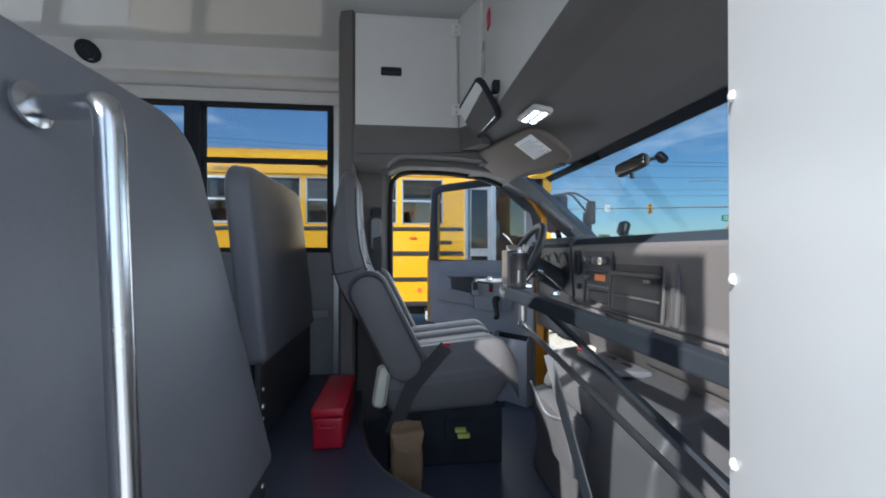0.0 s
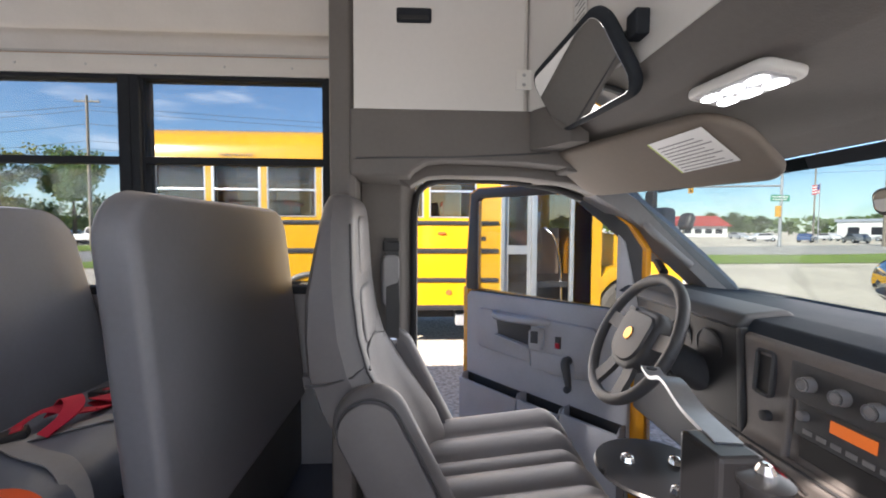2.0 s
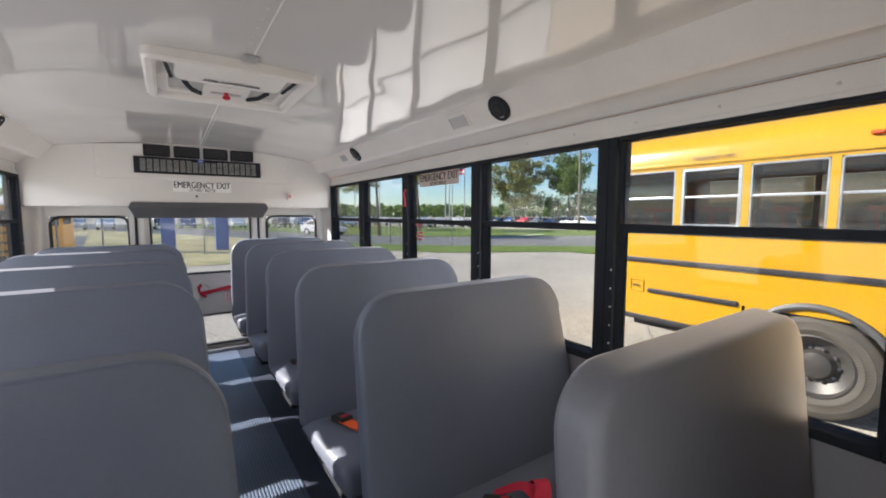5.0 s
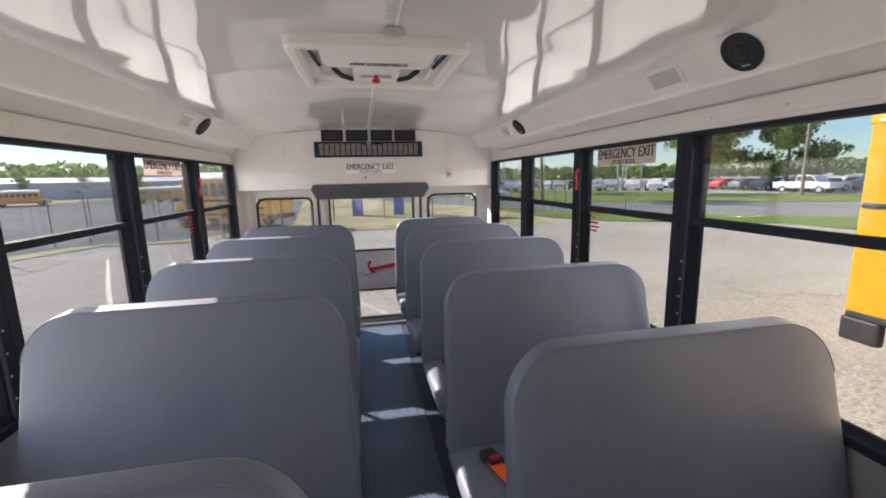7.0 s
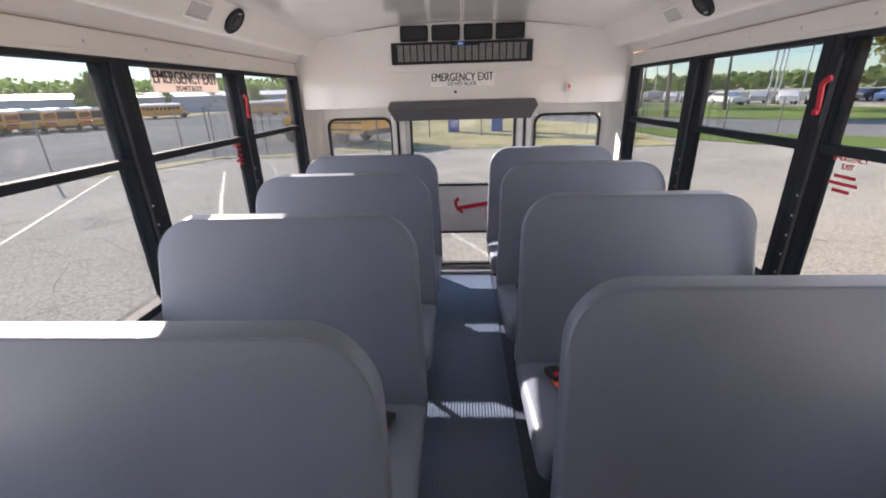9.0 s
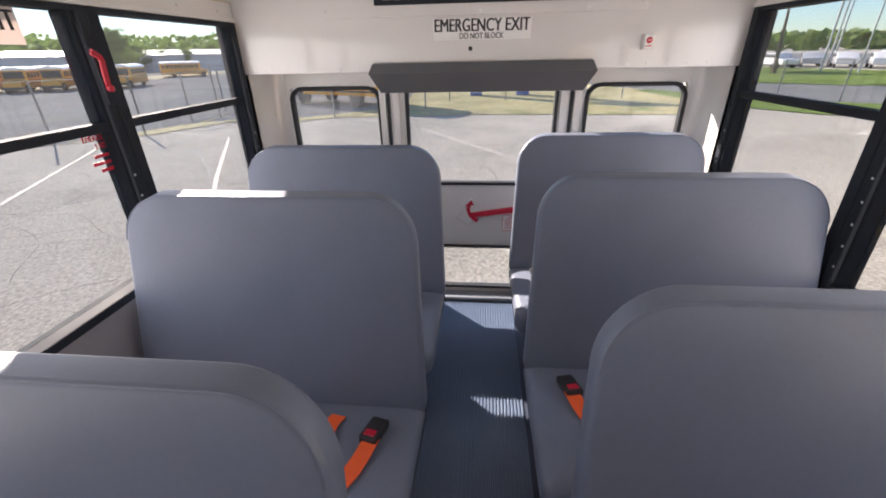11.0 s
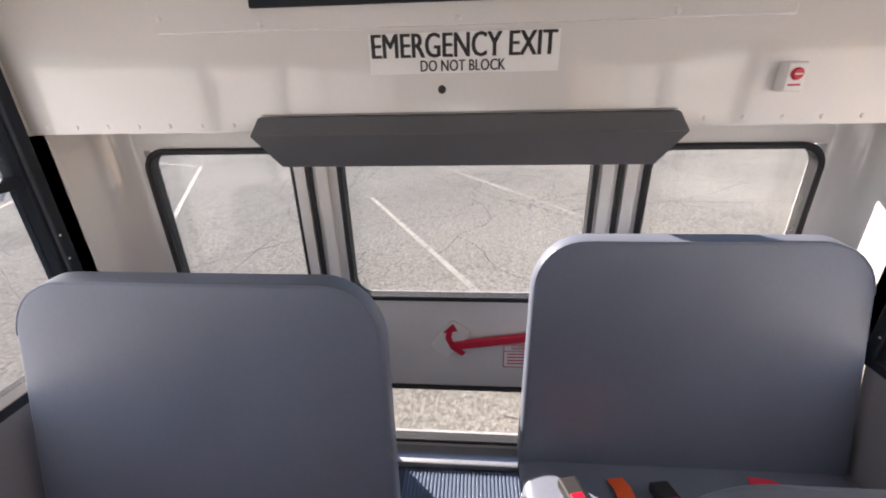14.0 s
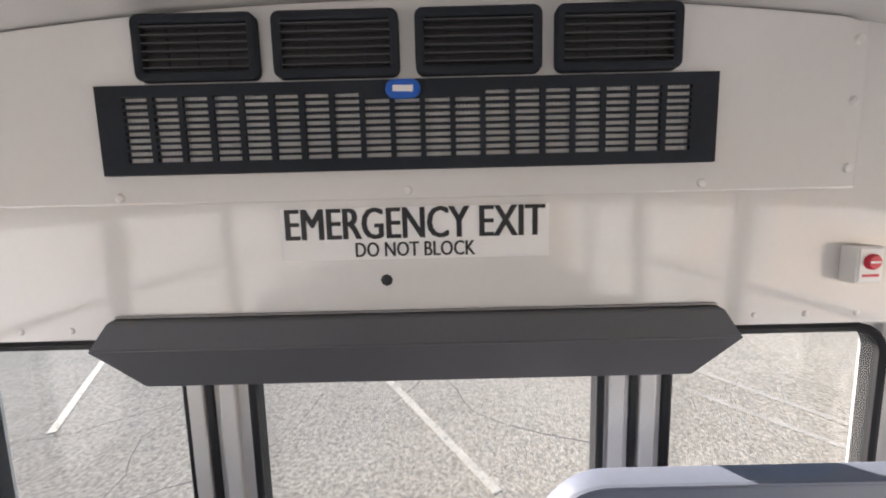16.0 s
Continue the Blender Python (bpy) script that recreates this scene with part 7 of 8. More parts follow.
        part("belt", band([(x + 0.07, y0 + 0.42, z0 + 2.09), (x + 0.11, y0 + 0.42, z0 + 1.80)], 0.06, 0.004, (1, 0, 0)), ORANGE, b, "orange belt")
        part("belt_bar", band([(x + 0.065, y0 + 0.16, z0 + 2.08), (x + 0.065, y0 + 1.05, z0 + 2.08)], 0.06, 0.004, (1, 0, 0)), ORANGE, b)
    # entry door leaf, steps, driver's place
    part("door_frame", frame_ring(dx1 - dx0 + 0.06, 2.22, 0.04, 0.05, 0.06, axes(((dx0 + dx1) / 2, y0 + 0.02, z0 + 1.44), (1, 0, 0), (0, 0, 1)), 4, 0.006), ALU, b, "", True)
    for xq, wd in ((dx0 + 0.21, 0.36),):
        dl = part("door_leaf", holed("y", y0 + 0.015, y0 + 0.045, (xq - wd / 2, xq + wd / 2), (z0 + 0.40, z0 + 2.50), [(xq - wd / 2 + 0.05, xq + wd / 2 - 0.05, z0 + 0.5, z0 + 1.38), (xq - wd / 2 + 0.05, xq + wd / 2 - 0.05, z0 + 1.50, z0 + 2.42)]), GALV, b, "grey folding door leaf")
        for za, zb in ((0.5, 1.38), (1.50, 2.42)):
            part("pane", box((xq - wd / 2 + 0.05, y0 + 0.028, z0 + za), (xq + wd / 2 - 0.05, y0 + 0.032, z0 + zb)), DARKGLASS, dl)
    part("door_hinge_post", box((dx0 + 0.395, y0 - 0.01, z0 + 0.42), (dx0 + 0.47, y0 + 0.05, z0 + 2.50), 0.008), ALU, b, "aluminium door post")
    for k in range(3):
        st = part("step", box((dx0 + 0.46, y0 + 0.10 + 0.26 * k, z0 + 0.36 + 0.24 * k), (dx1, y0 + 0.36 + 0.26 * k + 0.5, z0 + 0.40 + 0.24 * k), 0.004), PLASTIC_D, b, "dark entry step")
        part("nosing", box((dx0 + 0.46, y0 + 0.095 + 0.26 * k, z0 + 0.375 + 0.24 * k), (dx1, y0 + 0.125 + 0.26 * k, z0 + 0.415 + 0.24 * k), 0.004), PAPER, st, "white step nosing")
    part("step_wall", box((dx0 - 0.03, y0 + 0.06, z0 + 0.36), (dx0, y0 + 1.1, z0 + 1.9)), PLASTIC_G, b)
    part("step_back", box((dx0 + 0.3, y0 + 1.1, z0 + 0.36), (dx1 + 0.2, y0 + 1.14, z0 + 1.75)), PLASTIC_G, b)
    part("entry_rail", tube(bend([(dx0 + 0.66, y0 + 0.3, z0 + 1.75), (dx0 + 0.80, y0 + 0.25, z0 + 1.60), (dx0 + 0.86, y0 + 0.16, z0 + 1.15), (dx0 + 0.86, y0 + 0.14, z0 + 0.6)], 0.1), 0.018, 8), CHROME, b, "bright entry handrail", True)
    part("sun_flap", box((dx0 + 0.5, y0 + 0.8, z0 + 1.7), (dx0 + 0.75, y0 + 0.9, z0 + 2.0), 0.03), GALV, b)
    # cowl, hood, fender, front wheel
    part("cowl_panel", box((dx1 + 0.04, y0, z0 + 0.55), (dx1 + 0.30, y0 + 0.06, z0 + 2.62), 0.01), YELLOW, b)
    hp_ = [(fx - 0.1, z0 + 1.72), (fx + 0.35, z0 + 1.66), (fx + 1.25, z0 + 1.45), (fx + 1.42, z0 + 1.20), (fx + 1.42, z0 + 0.60), (fx - 0.1, z0 + 0.9)]
    part("hood", prism(hp_, y0 + 0.36, y1 - 0.36, "y", 0.06, 4), YELLOW, b, "sloping yellow hood", True)
    fwx = rear_x + 6.84
    fd = [(fwx - 0.62, z0 + 0.62), (fwx - 0.60, z0 + 0.95), (fwx - 0.35, z0 + 1.20), (fwx + 0.05, z0 + 1.24), (fwx + 0.45, z0 + 1.08), (fwx + 0.66, z0 + 0.80)]
    inn_ = [(fwx + 0.54 * math.cos(a), z0 + 0.56 + 0.54 * math.sin(a)) for a in np.linspace(math.radians(15), math.radians(175), 14)]
    part("fender", prism(fd + inn_, y0 + 0.02, y0 + 0.55, "y", 0.02, 2), YELLOW, b, "yellow front fender", True)
    wheel_set(b, fwx, y0 + 0.06, z0 + 0.52, 0.52, -1)
    wheel_set(b, rear_x + 2.46, y0 + 0.06, z0 + 0.52, 0.52, -1, True)
    wheel_set(b, fwx, y1 - 0.06, z0 + 0.52, 0.52, 1)
    wheel_set(b, rear_x + 2.46, y1 - 0.06, z0 + 0.52, 0.52, 1, True)
    part("windshield", box((fx - 0.03, y0 + 0.12, z0 + 1.76), (fx - 0.02, y1 - 0.12, z0 + 2.58)), DARKGLASS, b, "dark windshield")
    part("front_bumper", box((fx + 1.42, y0 + 0.1, z0 + 0.45), (fx + 1.56, y1 - 0.1, z0 + 0.75), 0.03), BLACKRAIL, b)
    # mirrors on bright arms
    for yy, zz in ((y0 - 0.22, z0 + 2.05), (y0 - 0.10, z0 + 1.9)):
        mr = part("outside_mirror", pad(0.20, 0.36, 0.07, 0.03, 0.02, 0, axes((fx + 0.55, yy, zz), (0, 1, 0), (0, 0, 1)), 4, 2), BLACKRAIL, b, "black outside mirror", True)
        part("mirror_arm", tube(bend([(fx, y0 + 0.2, z0 + 2.35), (fx + 0.3, yy + 0.05, z0 + 2.38), (fx + 0.55, yy, zz + 0.17)], 0.1), 0.016, 6), CHROME, mr, "", True)
    part("hood_mirror", pad(0.24, 0.26, 0.10, 0.08, 0.04, 0.02, axes((fx + 1.45, y0 + 0.4, z0 + 1.85), (0, 1, 0), (0.3, 0, 1)), 6, 3), BLACKRAIL, b, "black convex hood mirror", True)
    part("hood_mirror_arm", tube([(fx + 1.40, y0 + 0.45, z0 + 1.45), (fx + 1.42, y0 + 0.4, z0 + 1.78)], 0.014, 6), CHROME, b, "", True)
    # lamps and small fittings
    for x in (rear_x + 2.78, rear_x + 4.6):
        part("marker_lamp", pad(0.09, 0.035, 0.03, 0.015, 0.008, 0, axes((x, y0 - 0.02, z0 + 2.74), (1, 0, 0), (0, 0, 1)), 4, 2), ORANGE, b, "amber marker lamp", True)
    part("side_lamp", pad(0.10, 0.035, 0.03, 0.015, 0.008, 0, axes((rear_x + 4.15, y0 - 0.012, z0 + 1.66), (1, 0, 0), (0, 0, 1)), 4, 2), ORANGE, b, "amber side lamp", True)
    part("reflector", lathe([(0.038, 0), (0.034, 0.012)], 16, axes((rear_x + 4.25, y0 - 0.001, z0 + 0.86), (1, 0, 0), (0, 0, 1))), ORANGE, b, "round orange reflector")
    part("hatch_frame", frame_ring(0.20, 0.17, 0.01, 0.02, 0.012, axes((rear_x + 0.62, y0, z0 + 1.08), (1, 0, 0), (0, 0, 1)), 3, 0.003), YELLOW, b, "", True)
    part("hatch_latch", box((rear_x + 0.58, y0 - 0.02, z0 + 1.07), (rear_x + 0.66, y0 - 0.012, z0 + 1.09), 0.002), BLACKRAIL, b)
    letters("word", "EMERGENCY EXIT", 0.055, axes((rear_x + 1.48, y0 - 0.028, z0 + 2.665), (1, 0, 0), (0, 0.25, 1)), INK_RECESS, b, 0.001)
    part("print_bar", box((rear_x + 4.55, y0 - 0.004, z0 + 1.56), (rear_x + 4.75, y0 - 0.001, z0 + 1.62)), INK_RECESS, b)
    part("tail_lamp", lathe([(0.09, 0), (0.08, 0.03)], 18, axes((rear_x - 0.001, y0 + 0.3, z0 + 2.75), (0, -1, 0), (0, 0, 1))), RED, b, "red rear warning lamp")
    part("exhaust_box", box((rear_x + 4.35, y0 + 0.1, z0 + 0.38), (rear_x + 4.75, y0 + 0.4, z0 + 0.55), 0.02), GALV, b, "grey box under the skirt")
    return b


school_bus(-2.90, 4.95, GROUND)


def far_bus(label):
    """A school bus seen from far off, standing at the origin and facing +x."""
    b = thing("far_school_bus", (0, 0, 0), label, "bus", "buses in the far yard")
    part("body", box((-4.2, -1.2, 0.55), (3.2, 1.2, 2.65), 0.06), FARYELLOW, b, "", True)
    prof = [(-1.2 * math.cos(a), 2.62 + 0.40 * math.sin(a)) for a in np.linspace(0, math.pi, 11)]
    part("roof", prism(prof, -4.15, 3.1, "x"), PAPER, b, "white roof", True)
    part("hood", prism([(3.2, 1.55), (4.2, 1.35), (4.35, 1.1), (4.35, 0.6), (3.2, 0.6)], -0.95, 0.95, "y", 0.05), FARYELLOW, b, "", True)
    part("windshield", box((3.19, -1.05, 1.65), (3.24, 1.05, 2.5), 0.02), INK_RECESS, b, "dark windshield")
    for s in (-1, 1):
        for k in range(9):
            part("window", box((-3.9 + 0.76 * k, s * 1.2 - 0.02, 1.75), (-3.32 + 0.76 * k, s * 1.2 + 0.02, 2.4), 0.01), INK_RECESS, b, "dark side window")
        for z in (0.75, 1.1, 1.5):
            part("rub_rail", box((-4.15, s * 1.21 - 0.02, z - 0.04), (3.1, s * 1.21 + 0.02, z + 0.04)), BLACKRAIL, b)
        for x in (-2.0, 3.4):
            part("wheel", tube([(x, s * 0.85, 0.5), (x, s * 1.17, 0.5)], 0.5, 20), RUBBER, b, "", True)
    part("bumper", box((4.35, -1.15, 0.45), (4.5, 1.15, 0.75), 0.02), BLACKRAIL, b)
    part("rear_door", box((-4.23, -0.4, 0.8), (-4.18, 0.4, 2.4), 0.02), FARYELLOW, b)
    for y, z, w in ((0, 2.0, 0.6), (-0.8, 2.05, 0.4), (0.8, 2.05, 0.4)):
        part("rear_window", box((-4.26, y - w / 2, z - 0.25), (-4.20, y + w / 2, z + 0.25), 0.02), INK_RECESS, b)
    part("rear_bumper", box((-4.4, -1.15, 0.45), (-4.2, 1.15, 0.7), 0.02), BLACKRAIL, b)
    return b


fb0 = far_bus("yellow school bus parked in the far yard")
fb0.matrix_basis = pose(-61.0, -51.0, gz(0, -57.0), 0, 0, 24)
for k in range(1, 8):
    copy_thing(fb0, pose(-61.0 + 2.3 * k, -51.0 - 2.75 * k, gz(0, -60.0), 0, 0, 24))
for x, y, yaw in ((-90.4, -63.1, 125), (-95.5, -67.0, 125), (-90, -40, 120), (-92.5, -38, 120), (-95, -36, 120), (-97.5, -34, 120), (-100, -32, 120), (-103, -30, 120)):
    copy_thing(fb0, pose(x, y, gz(x, y), 0, 0, yaw))
copy_thing(fb0, pose(-21.5, -6.3, GROUND + 0.03, 0, 0, 244) @ Matrix.Diagonal((0.62, 0.88, 0.88, 1)))


# ---- cars, trucks ----
def car(paint_, label, pickup=False):
    c = thing("parked_car", (0, 0, 0), label, "car", "parked cars")
    prof = [(-2.2, 0.35), (2.15, 0.35), (2.2, 0.62), (2.05, 0.80), (1.15, 0.92), (0.55, 1.40), (-1.0, 1.42), (-1.75, 1.0), (-2.18, 0.92)]
    if pickup:
        prof = [(-2.6, 0.45), (2.5, 0.45), (2.55, 0.85), (2.4, 1.02), (1.45, 1.10), (0.95, 1.72), (-0.35, 1.74), (-0.50, 1.08), (-2.6, 1.08)]
    part("body", prism(prof, -0.86, 0.86, "y", 0.07, 3), paint_, c, "", True)
    gp = [(1.0, 0.98), (0.52, 1.34), (-0.95, 1.36), (-1.5, 1.02)] if not pickup else [(1.3, 1.14), (0.9, 1.64), (-0.28, 1.66), (-0.38, 1.16)]
    part("glasshouse", prism(gp, -0.875, 0.875, "y", 0.02), INK_RECESS, c, "dark windows", True)
    for x in ((-1.35, 1.38) if not pickup else (-1.6, 1.65)):
        for s in (-1, 1):
            w = part("wheel", tube([(x, s * 0.68, 0.34), (x, s * 0.89, 0.34)], 0.34, 18), RUBBER, c, "", True)
            part("rim", tube([(x, s * 0.885, 0.34), (x, s * 0.90, 0.34)], 0.21, 14), ALU, w, "", True)
    part("headlight", box((prof[2][0] - 0.06, -0.8, 0.66), (prof[2][0] + 0.01, -0.5, 0.76), 0.02), PAPER, c)
    part("headlight", box((prof[2][0] - 0.06, 0.5, 0.66), (prof[2][0] + 0.01, 0.8, 0.76), 0.02), PAPER, c)
    return c


names = ("white", "silver", "black", "dark blue", "red", "dark grey")
protos = []
for i, pm in enumerate(CARS):
    c = car(pm, names[i] + " car parked across the road")
    c.matrix_basis = pose(-58.0 + 3.0 * i, 47.5, GROUND + 0.02, 0, 0, 92)
    protos.append(c)
pick = car(CARS[0], "white pickup truck parked by the road", True)
pick.matrix_basis = pose(-33.0, 43.5, GROUND + 0.02, 0, 0, 6)
rnd = random.Random(5)
for row, yy in ((0, 47.5), (1, 54.0), (2, 63.0)):
    for k in range(34):
        if row == 0 and k < 6:
            continue
        if rnd.random() < 0.14:
            continue
        x = -112 + 3.0 * k if row else -58.0 + 3.0 * k
        if x > 6 or x < -50:
            continue
        copy_thing(protos[rnd.choice((0, 0, 1, 1, 2, 3, 5))], pose(x, yy + rnd.uniform(-0.3, 0.3), GROUND + 0.02, 0, 0, 90 + rnd.choice((0, 180)) + rnd.uniform(-2, 2)))
for k in range(18):
    x = -97.0 + 2.9 * k
    y = float(np.interp(x, [-97, -61, -47], [18.7, 30.2, 36.1]))
    copy_thing(protos[(0, 5, 0, 1, 0, 3, 0, 2, 1, 0, 5, 0, 1, 2, 0, 1, 0, 0)[k]], pose(x, y + 2.0, GROUND + 0.01, 0, 0, 150 + rnd.uniform(-3, 3)))
copy_thing(protos[0], pose(-37.5, 11.8, GROUND + 0.012, 0, 0, 28))
copy_thing(protos[4], pose(-24.5, 43.0, GROUND + 0.02, 0, 0, 175))
copy_thing(protos[0], pose(-52, 31.0, GROUND + 0.02, 0, 0, 3))
for k, (x, y, i) in enumerate(((62, 62, 3), (66, 58, 5), (78, 74, 0), (86, 70, 1), (96, 78, 2), (58, 66, 0), (104, 62, 2), (50, 78, 4), (92, 48, 5), (70, 86, 1))):
    copy_thing(protos[i], pose(x, y, GROUND + 0.02, 0, 0, 40 + 25 * k))
for k in range(16):
    copy_thing(protos[(0, 1, 3, 2, 5)[k % 5]], pose(-60.0 - 0.6 * k, 22.0 - 2.9 * k, GROUND + 0.03, 0, 0, 4))


# ---- trees ----
def tree(name, height, spread, seed, leaf, clumps=70, base=0.28, label=""):
    """A tapered trunk with limbs and a crown of many leaf clumps with gaps."""
    rnd = random.Random(seed)
    t = thing("tree", (0, 0, 0), label, "tree", "trees beyond the yard")
    tb = bmesh.new()
    lean_ = Vector((rnd.uniform(-0.04, 0.04), rnd.uniform(-0.04, 0.04), 1))
    add_tube(tb, [lean_ * height * q for q in (0, 0.25, 0.5, 0.8)], [height * 0.022, height * 0.017, height * 0.011, height * 0.004], 8)
    tips = []
    for k in range(14):
        a, h = rnd.uniform(0, 6.28), rnd.uniform(base, 0.78)
        o = lean_ * height * h
        reach = spread * (0.45 + 0.55 * math.sin(math.pi * min(1, (h - base) / (0.95 - base)) * 0.8 + 0.5))
        tip = o + Vector((math.cos(a) * reach, math.sin(a) * reach, height * rnd.uniform(0.04, 0.16)))
        add_tube(tb, [o, (o + tip) / 2 + Vector((0, 0, height * 0.015)), tip], [height * 0.007, height * 0.005, height * 0.002], 5)
        tips.append((o, tip))
    part("trunk", tb, BARK, t, "", True)
    vs, fs = [], []
    for k in range(clumps):
        o, tip = rnd.choice(tips)
        c = o.lerp(tip, rnd.uniform(0.35, 1.08)) + Vector((rnd.gauss(0, 0.10), rnd.gauss(0, 0.10), rnd.gauss(0.03, 0.06))) * height * 0.6
        if k % 5 == 0:
            c = lean_ * height * rnd.uniform(0.7, 0.97) + Vector((rnd.gauss(0, 0.09), rnd.gauss(0, 0.09), 0)) * height
        r = height * rnd.uniform(0.045, 0.085)
        for j in range(34):
            d = Vector((rnd.gauss(0, 1), rnd.gauss(0, 1), rnd.gauss(0, 0.8)))
            p = c + d.normalized() * r * rnd.random() ** 0.4
            u = Vector((rnd.gauss(0, 1), rnd.gauss(0, 1), rnd.gauss(0, 1))).normalized()
            v = u.orthogonal().normalized()
            s = height * rnd.uniform(0.010, 0.020)
            n0 = len(vs)
            vs += [tuple(p + u * s), tuple(p + v * s * 0.7), tuple(p - u * s), tuple(p - v * s * 0.7)]
            fs.append((n0, n0 + 1, n0 + 2, n0 + 3))
    part("crown", (vs, fs), leaf, t, "leafy crown")
    return t


T1 = tree("t", 10.2, 4.2, 3, LEAF, 340, 0.10, "dense dark green tree beyond the road")
T1.matrix_basis = pose(-37.0, 46.0, GROUND)
T2 = tree("t", 10.4, 3.9, 8, LEAF_Y, 200, 0.24, "tall open yellow-green tree beyond the road")
T2.matrix_basis = pose(-43.0, 41.5, GROUND)
T3 = tree("t", 10.0, 4.0, 21, LEAF, 220, 0.15, "green leafy tree far beyond the road")
T3.matrix_basis = pose(-70.0, 70.0, GROUND)
rnd = random.Random(9)
for k in range(40):
    src = (T1, T2, T3)[rnd.randrange(3)]
    x = -330 + 15 * k + rnd.uniform(-5, 5)
    y = 150 + rnd.uniform(-6, 40) - 0.25 * min(0, x + 60)
    s = rnd.uniform(0.5, 0.85)
    copy_thing(src, pose(x, y, GROUND, 0, 0, rnd.uniform(0, 360)) @ Matrix.Scale(s, 4)).scale = (s, s, s)
T4 = tree("t", 9.0, 3.4, 31, LEAF_Y, 90, 0.56, "tall thin street tree with an open crown")
T4.matrix_basis = pose(-41.5, 24.6, GROUND, 0, 0, 40)
for x, y, s in ((-33.5, 15.6, 0.95), (-49, 20.0, 0.85), (-66, 14, 0.9)):
    copy_thing(T4, pose(x, y, GROUND, 0, 0, x * 9)).scale = (s, s, s)
for k in range(34):
    src = (T1, T3, T3)[rnd.randrange(3)]
    a = radians(196 + 2.3 * k)
    d = 165 + rnd.uniform(-12, 30)
    s = rnd.uniform(0.5, 0.85)
    copy_thing(src, pose(d * math.cos(a), d * math.sin(a), gz(0, d * math.sin(a)), 0, 0, rnd.uniform(0, 360))).scale = (s, s, s)
for k in range(26):
    src = (T1, T2, T3)[rnd.randrange(3)]
    a = radians(18 + 2.4 * k)
    d = 190 + rnd.uniform(-20, 40)
    s = rnd.uniform(0.55, 0.95)
    copy_thing(src, pose(d * math.cos(a), d * math.sin(a), GROUND, 0, 0, rnd.uniform(0, 360))).scale = (s, s, s)


# far wooded ridge, too far to part into trees
def woods(a0, a1, d, h, seed, material):
    rnd = random.Random(seed)
    vs, fs = [], []
    for k in range(5200):
        a = radians(rnd.uniform(a0, a1))
        dd_ = d + rnd.uniform(0, 40)
        top = h * (0.55 + 0.45 * (0.5 + 0.5 * noise.noise(Vector((a * 14, seed, 0)))) + 0.12 * noise.noise(Vector((a * 60, seed, 1))))
        p = Vector((dd_ * math.cos(a), dd_ * math.sin(a), GROUND + rnd.uniform(0, 1) ** 0.7 * top))
        u = Vector((rnd.gauss(0, 1), rnd.gauss(0, 1), rnd.gauss(0, 1))).normalized()
        v = u.orthogonal().normalized()
        s = rnd.uniform(0.8, 1.9)
        n0 = len(vs)
        vs += [tuple(p + u * s), tuple(p + v * s), tuple(p - u * s), tuple(p - v * s)]
        fs.append((n0, n0 + 1, n0 + 2, n0 + 3))
    w = part("far_woods", (vs, fs), material)
    tagged(w, "distant line of green woods", "woods", "", "stuff")


woods(95, 190, 230, 8.5, 1, LEAF)
woods(190, 275, 260, 14, 2, LEAF)
woods(188, 277, 300, 18, 4, LEAF)
woods(188, 277, 345, 19, 6, LEAF)
woods(10, 95, 300, 13, 3, LEAF)

# ---- poles, wires, fence, signals, buildings ----
def pole(x, y, h, r=0.14, arms=1, label="wooden utility pole with cross-arm"):
    p = thing("utility_pole", (x, y, GROUND), label, "utility pole", "utility poles")
    part("shaft", tube([(x, y, GROUND), (x, y, GROUND + h)], [r, r * 0.7], 10), WOODPOLE, p, "", True)
    for k in range(arms):
        part("cross_arm", box((x - 1.1, y - 0.06, GROUND + h - 0.6 - 0.9 * k), (x + 1.1, y + 0.06, GROUND + h - 0.48 - 0.9 * k)), WOODPOLE, p)
        for q in (-0.95, -0.4, 0.4, 0.95):
            part("insulator", tube([(x + q, y, GROUND + h - 0.48 - 0.9 * k), (x + q, y, GROUND + h - 0.30 - 0.9 * k)], 0.05, 6), GALV, p)
    return p


pole(-29.0, 37.9, 13.5, 0.15, 1)
pole(-75.0, 41.5, 12.5, 0.15, 1)
pole(-118.0, 42.0, 12.5, 0.15, 1)
tp = pole(54.5, 44.5, 17.5, 0.2, 2, "tall utility pole with transformers at the junction")
for q in (-0.7, 0.7):
    part("transformer", tube([(54.5 + q, 44.2, GROUND + 11.3), (54.5 + q, 44.2, GROUND + 12.5)], 0.35, 14), GALV, tp, "grey transformer", True)
pole(64, 62.8, 17, 0.14, 0, "tall plain pole at the junction")
for h, sag in ((12.6, 1.0), (12.2, 1.1), (11.0, 1.3), (9.5, 1.2), (8.8, 1.2)):
    for (xa, ya), (xb, yb) in (((-29, 37.9), (-75, 41.5)), ((-75, 41.5), (-118, 42)), ((-29, 37.9), (54, 44.5))):
        pts = [(xa + (xb - xa) * q, ya + (yb - ya) * q, GROUND + h - sag * 4 * q * (1 - q)) for q in np.linspace(0, 1, 13)]
        tagged(part("overhead_wire", tube(pts, 0.022, 4), WIRE), "thin black overhead power line above the road", "wire", "overhead wires")


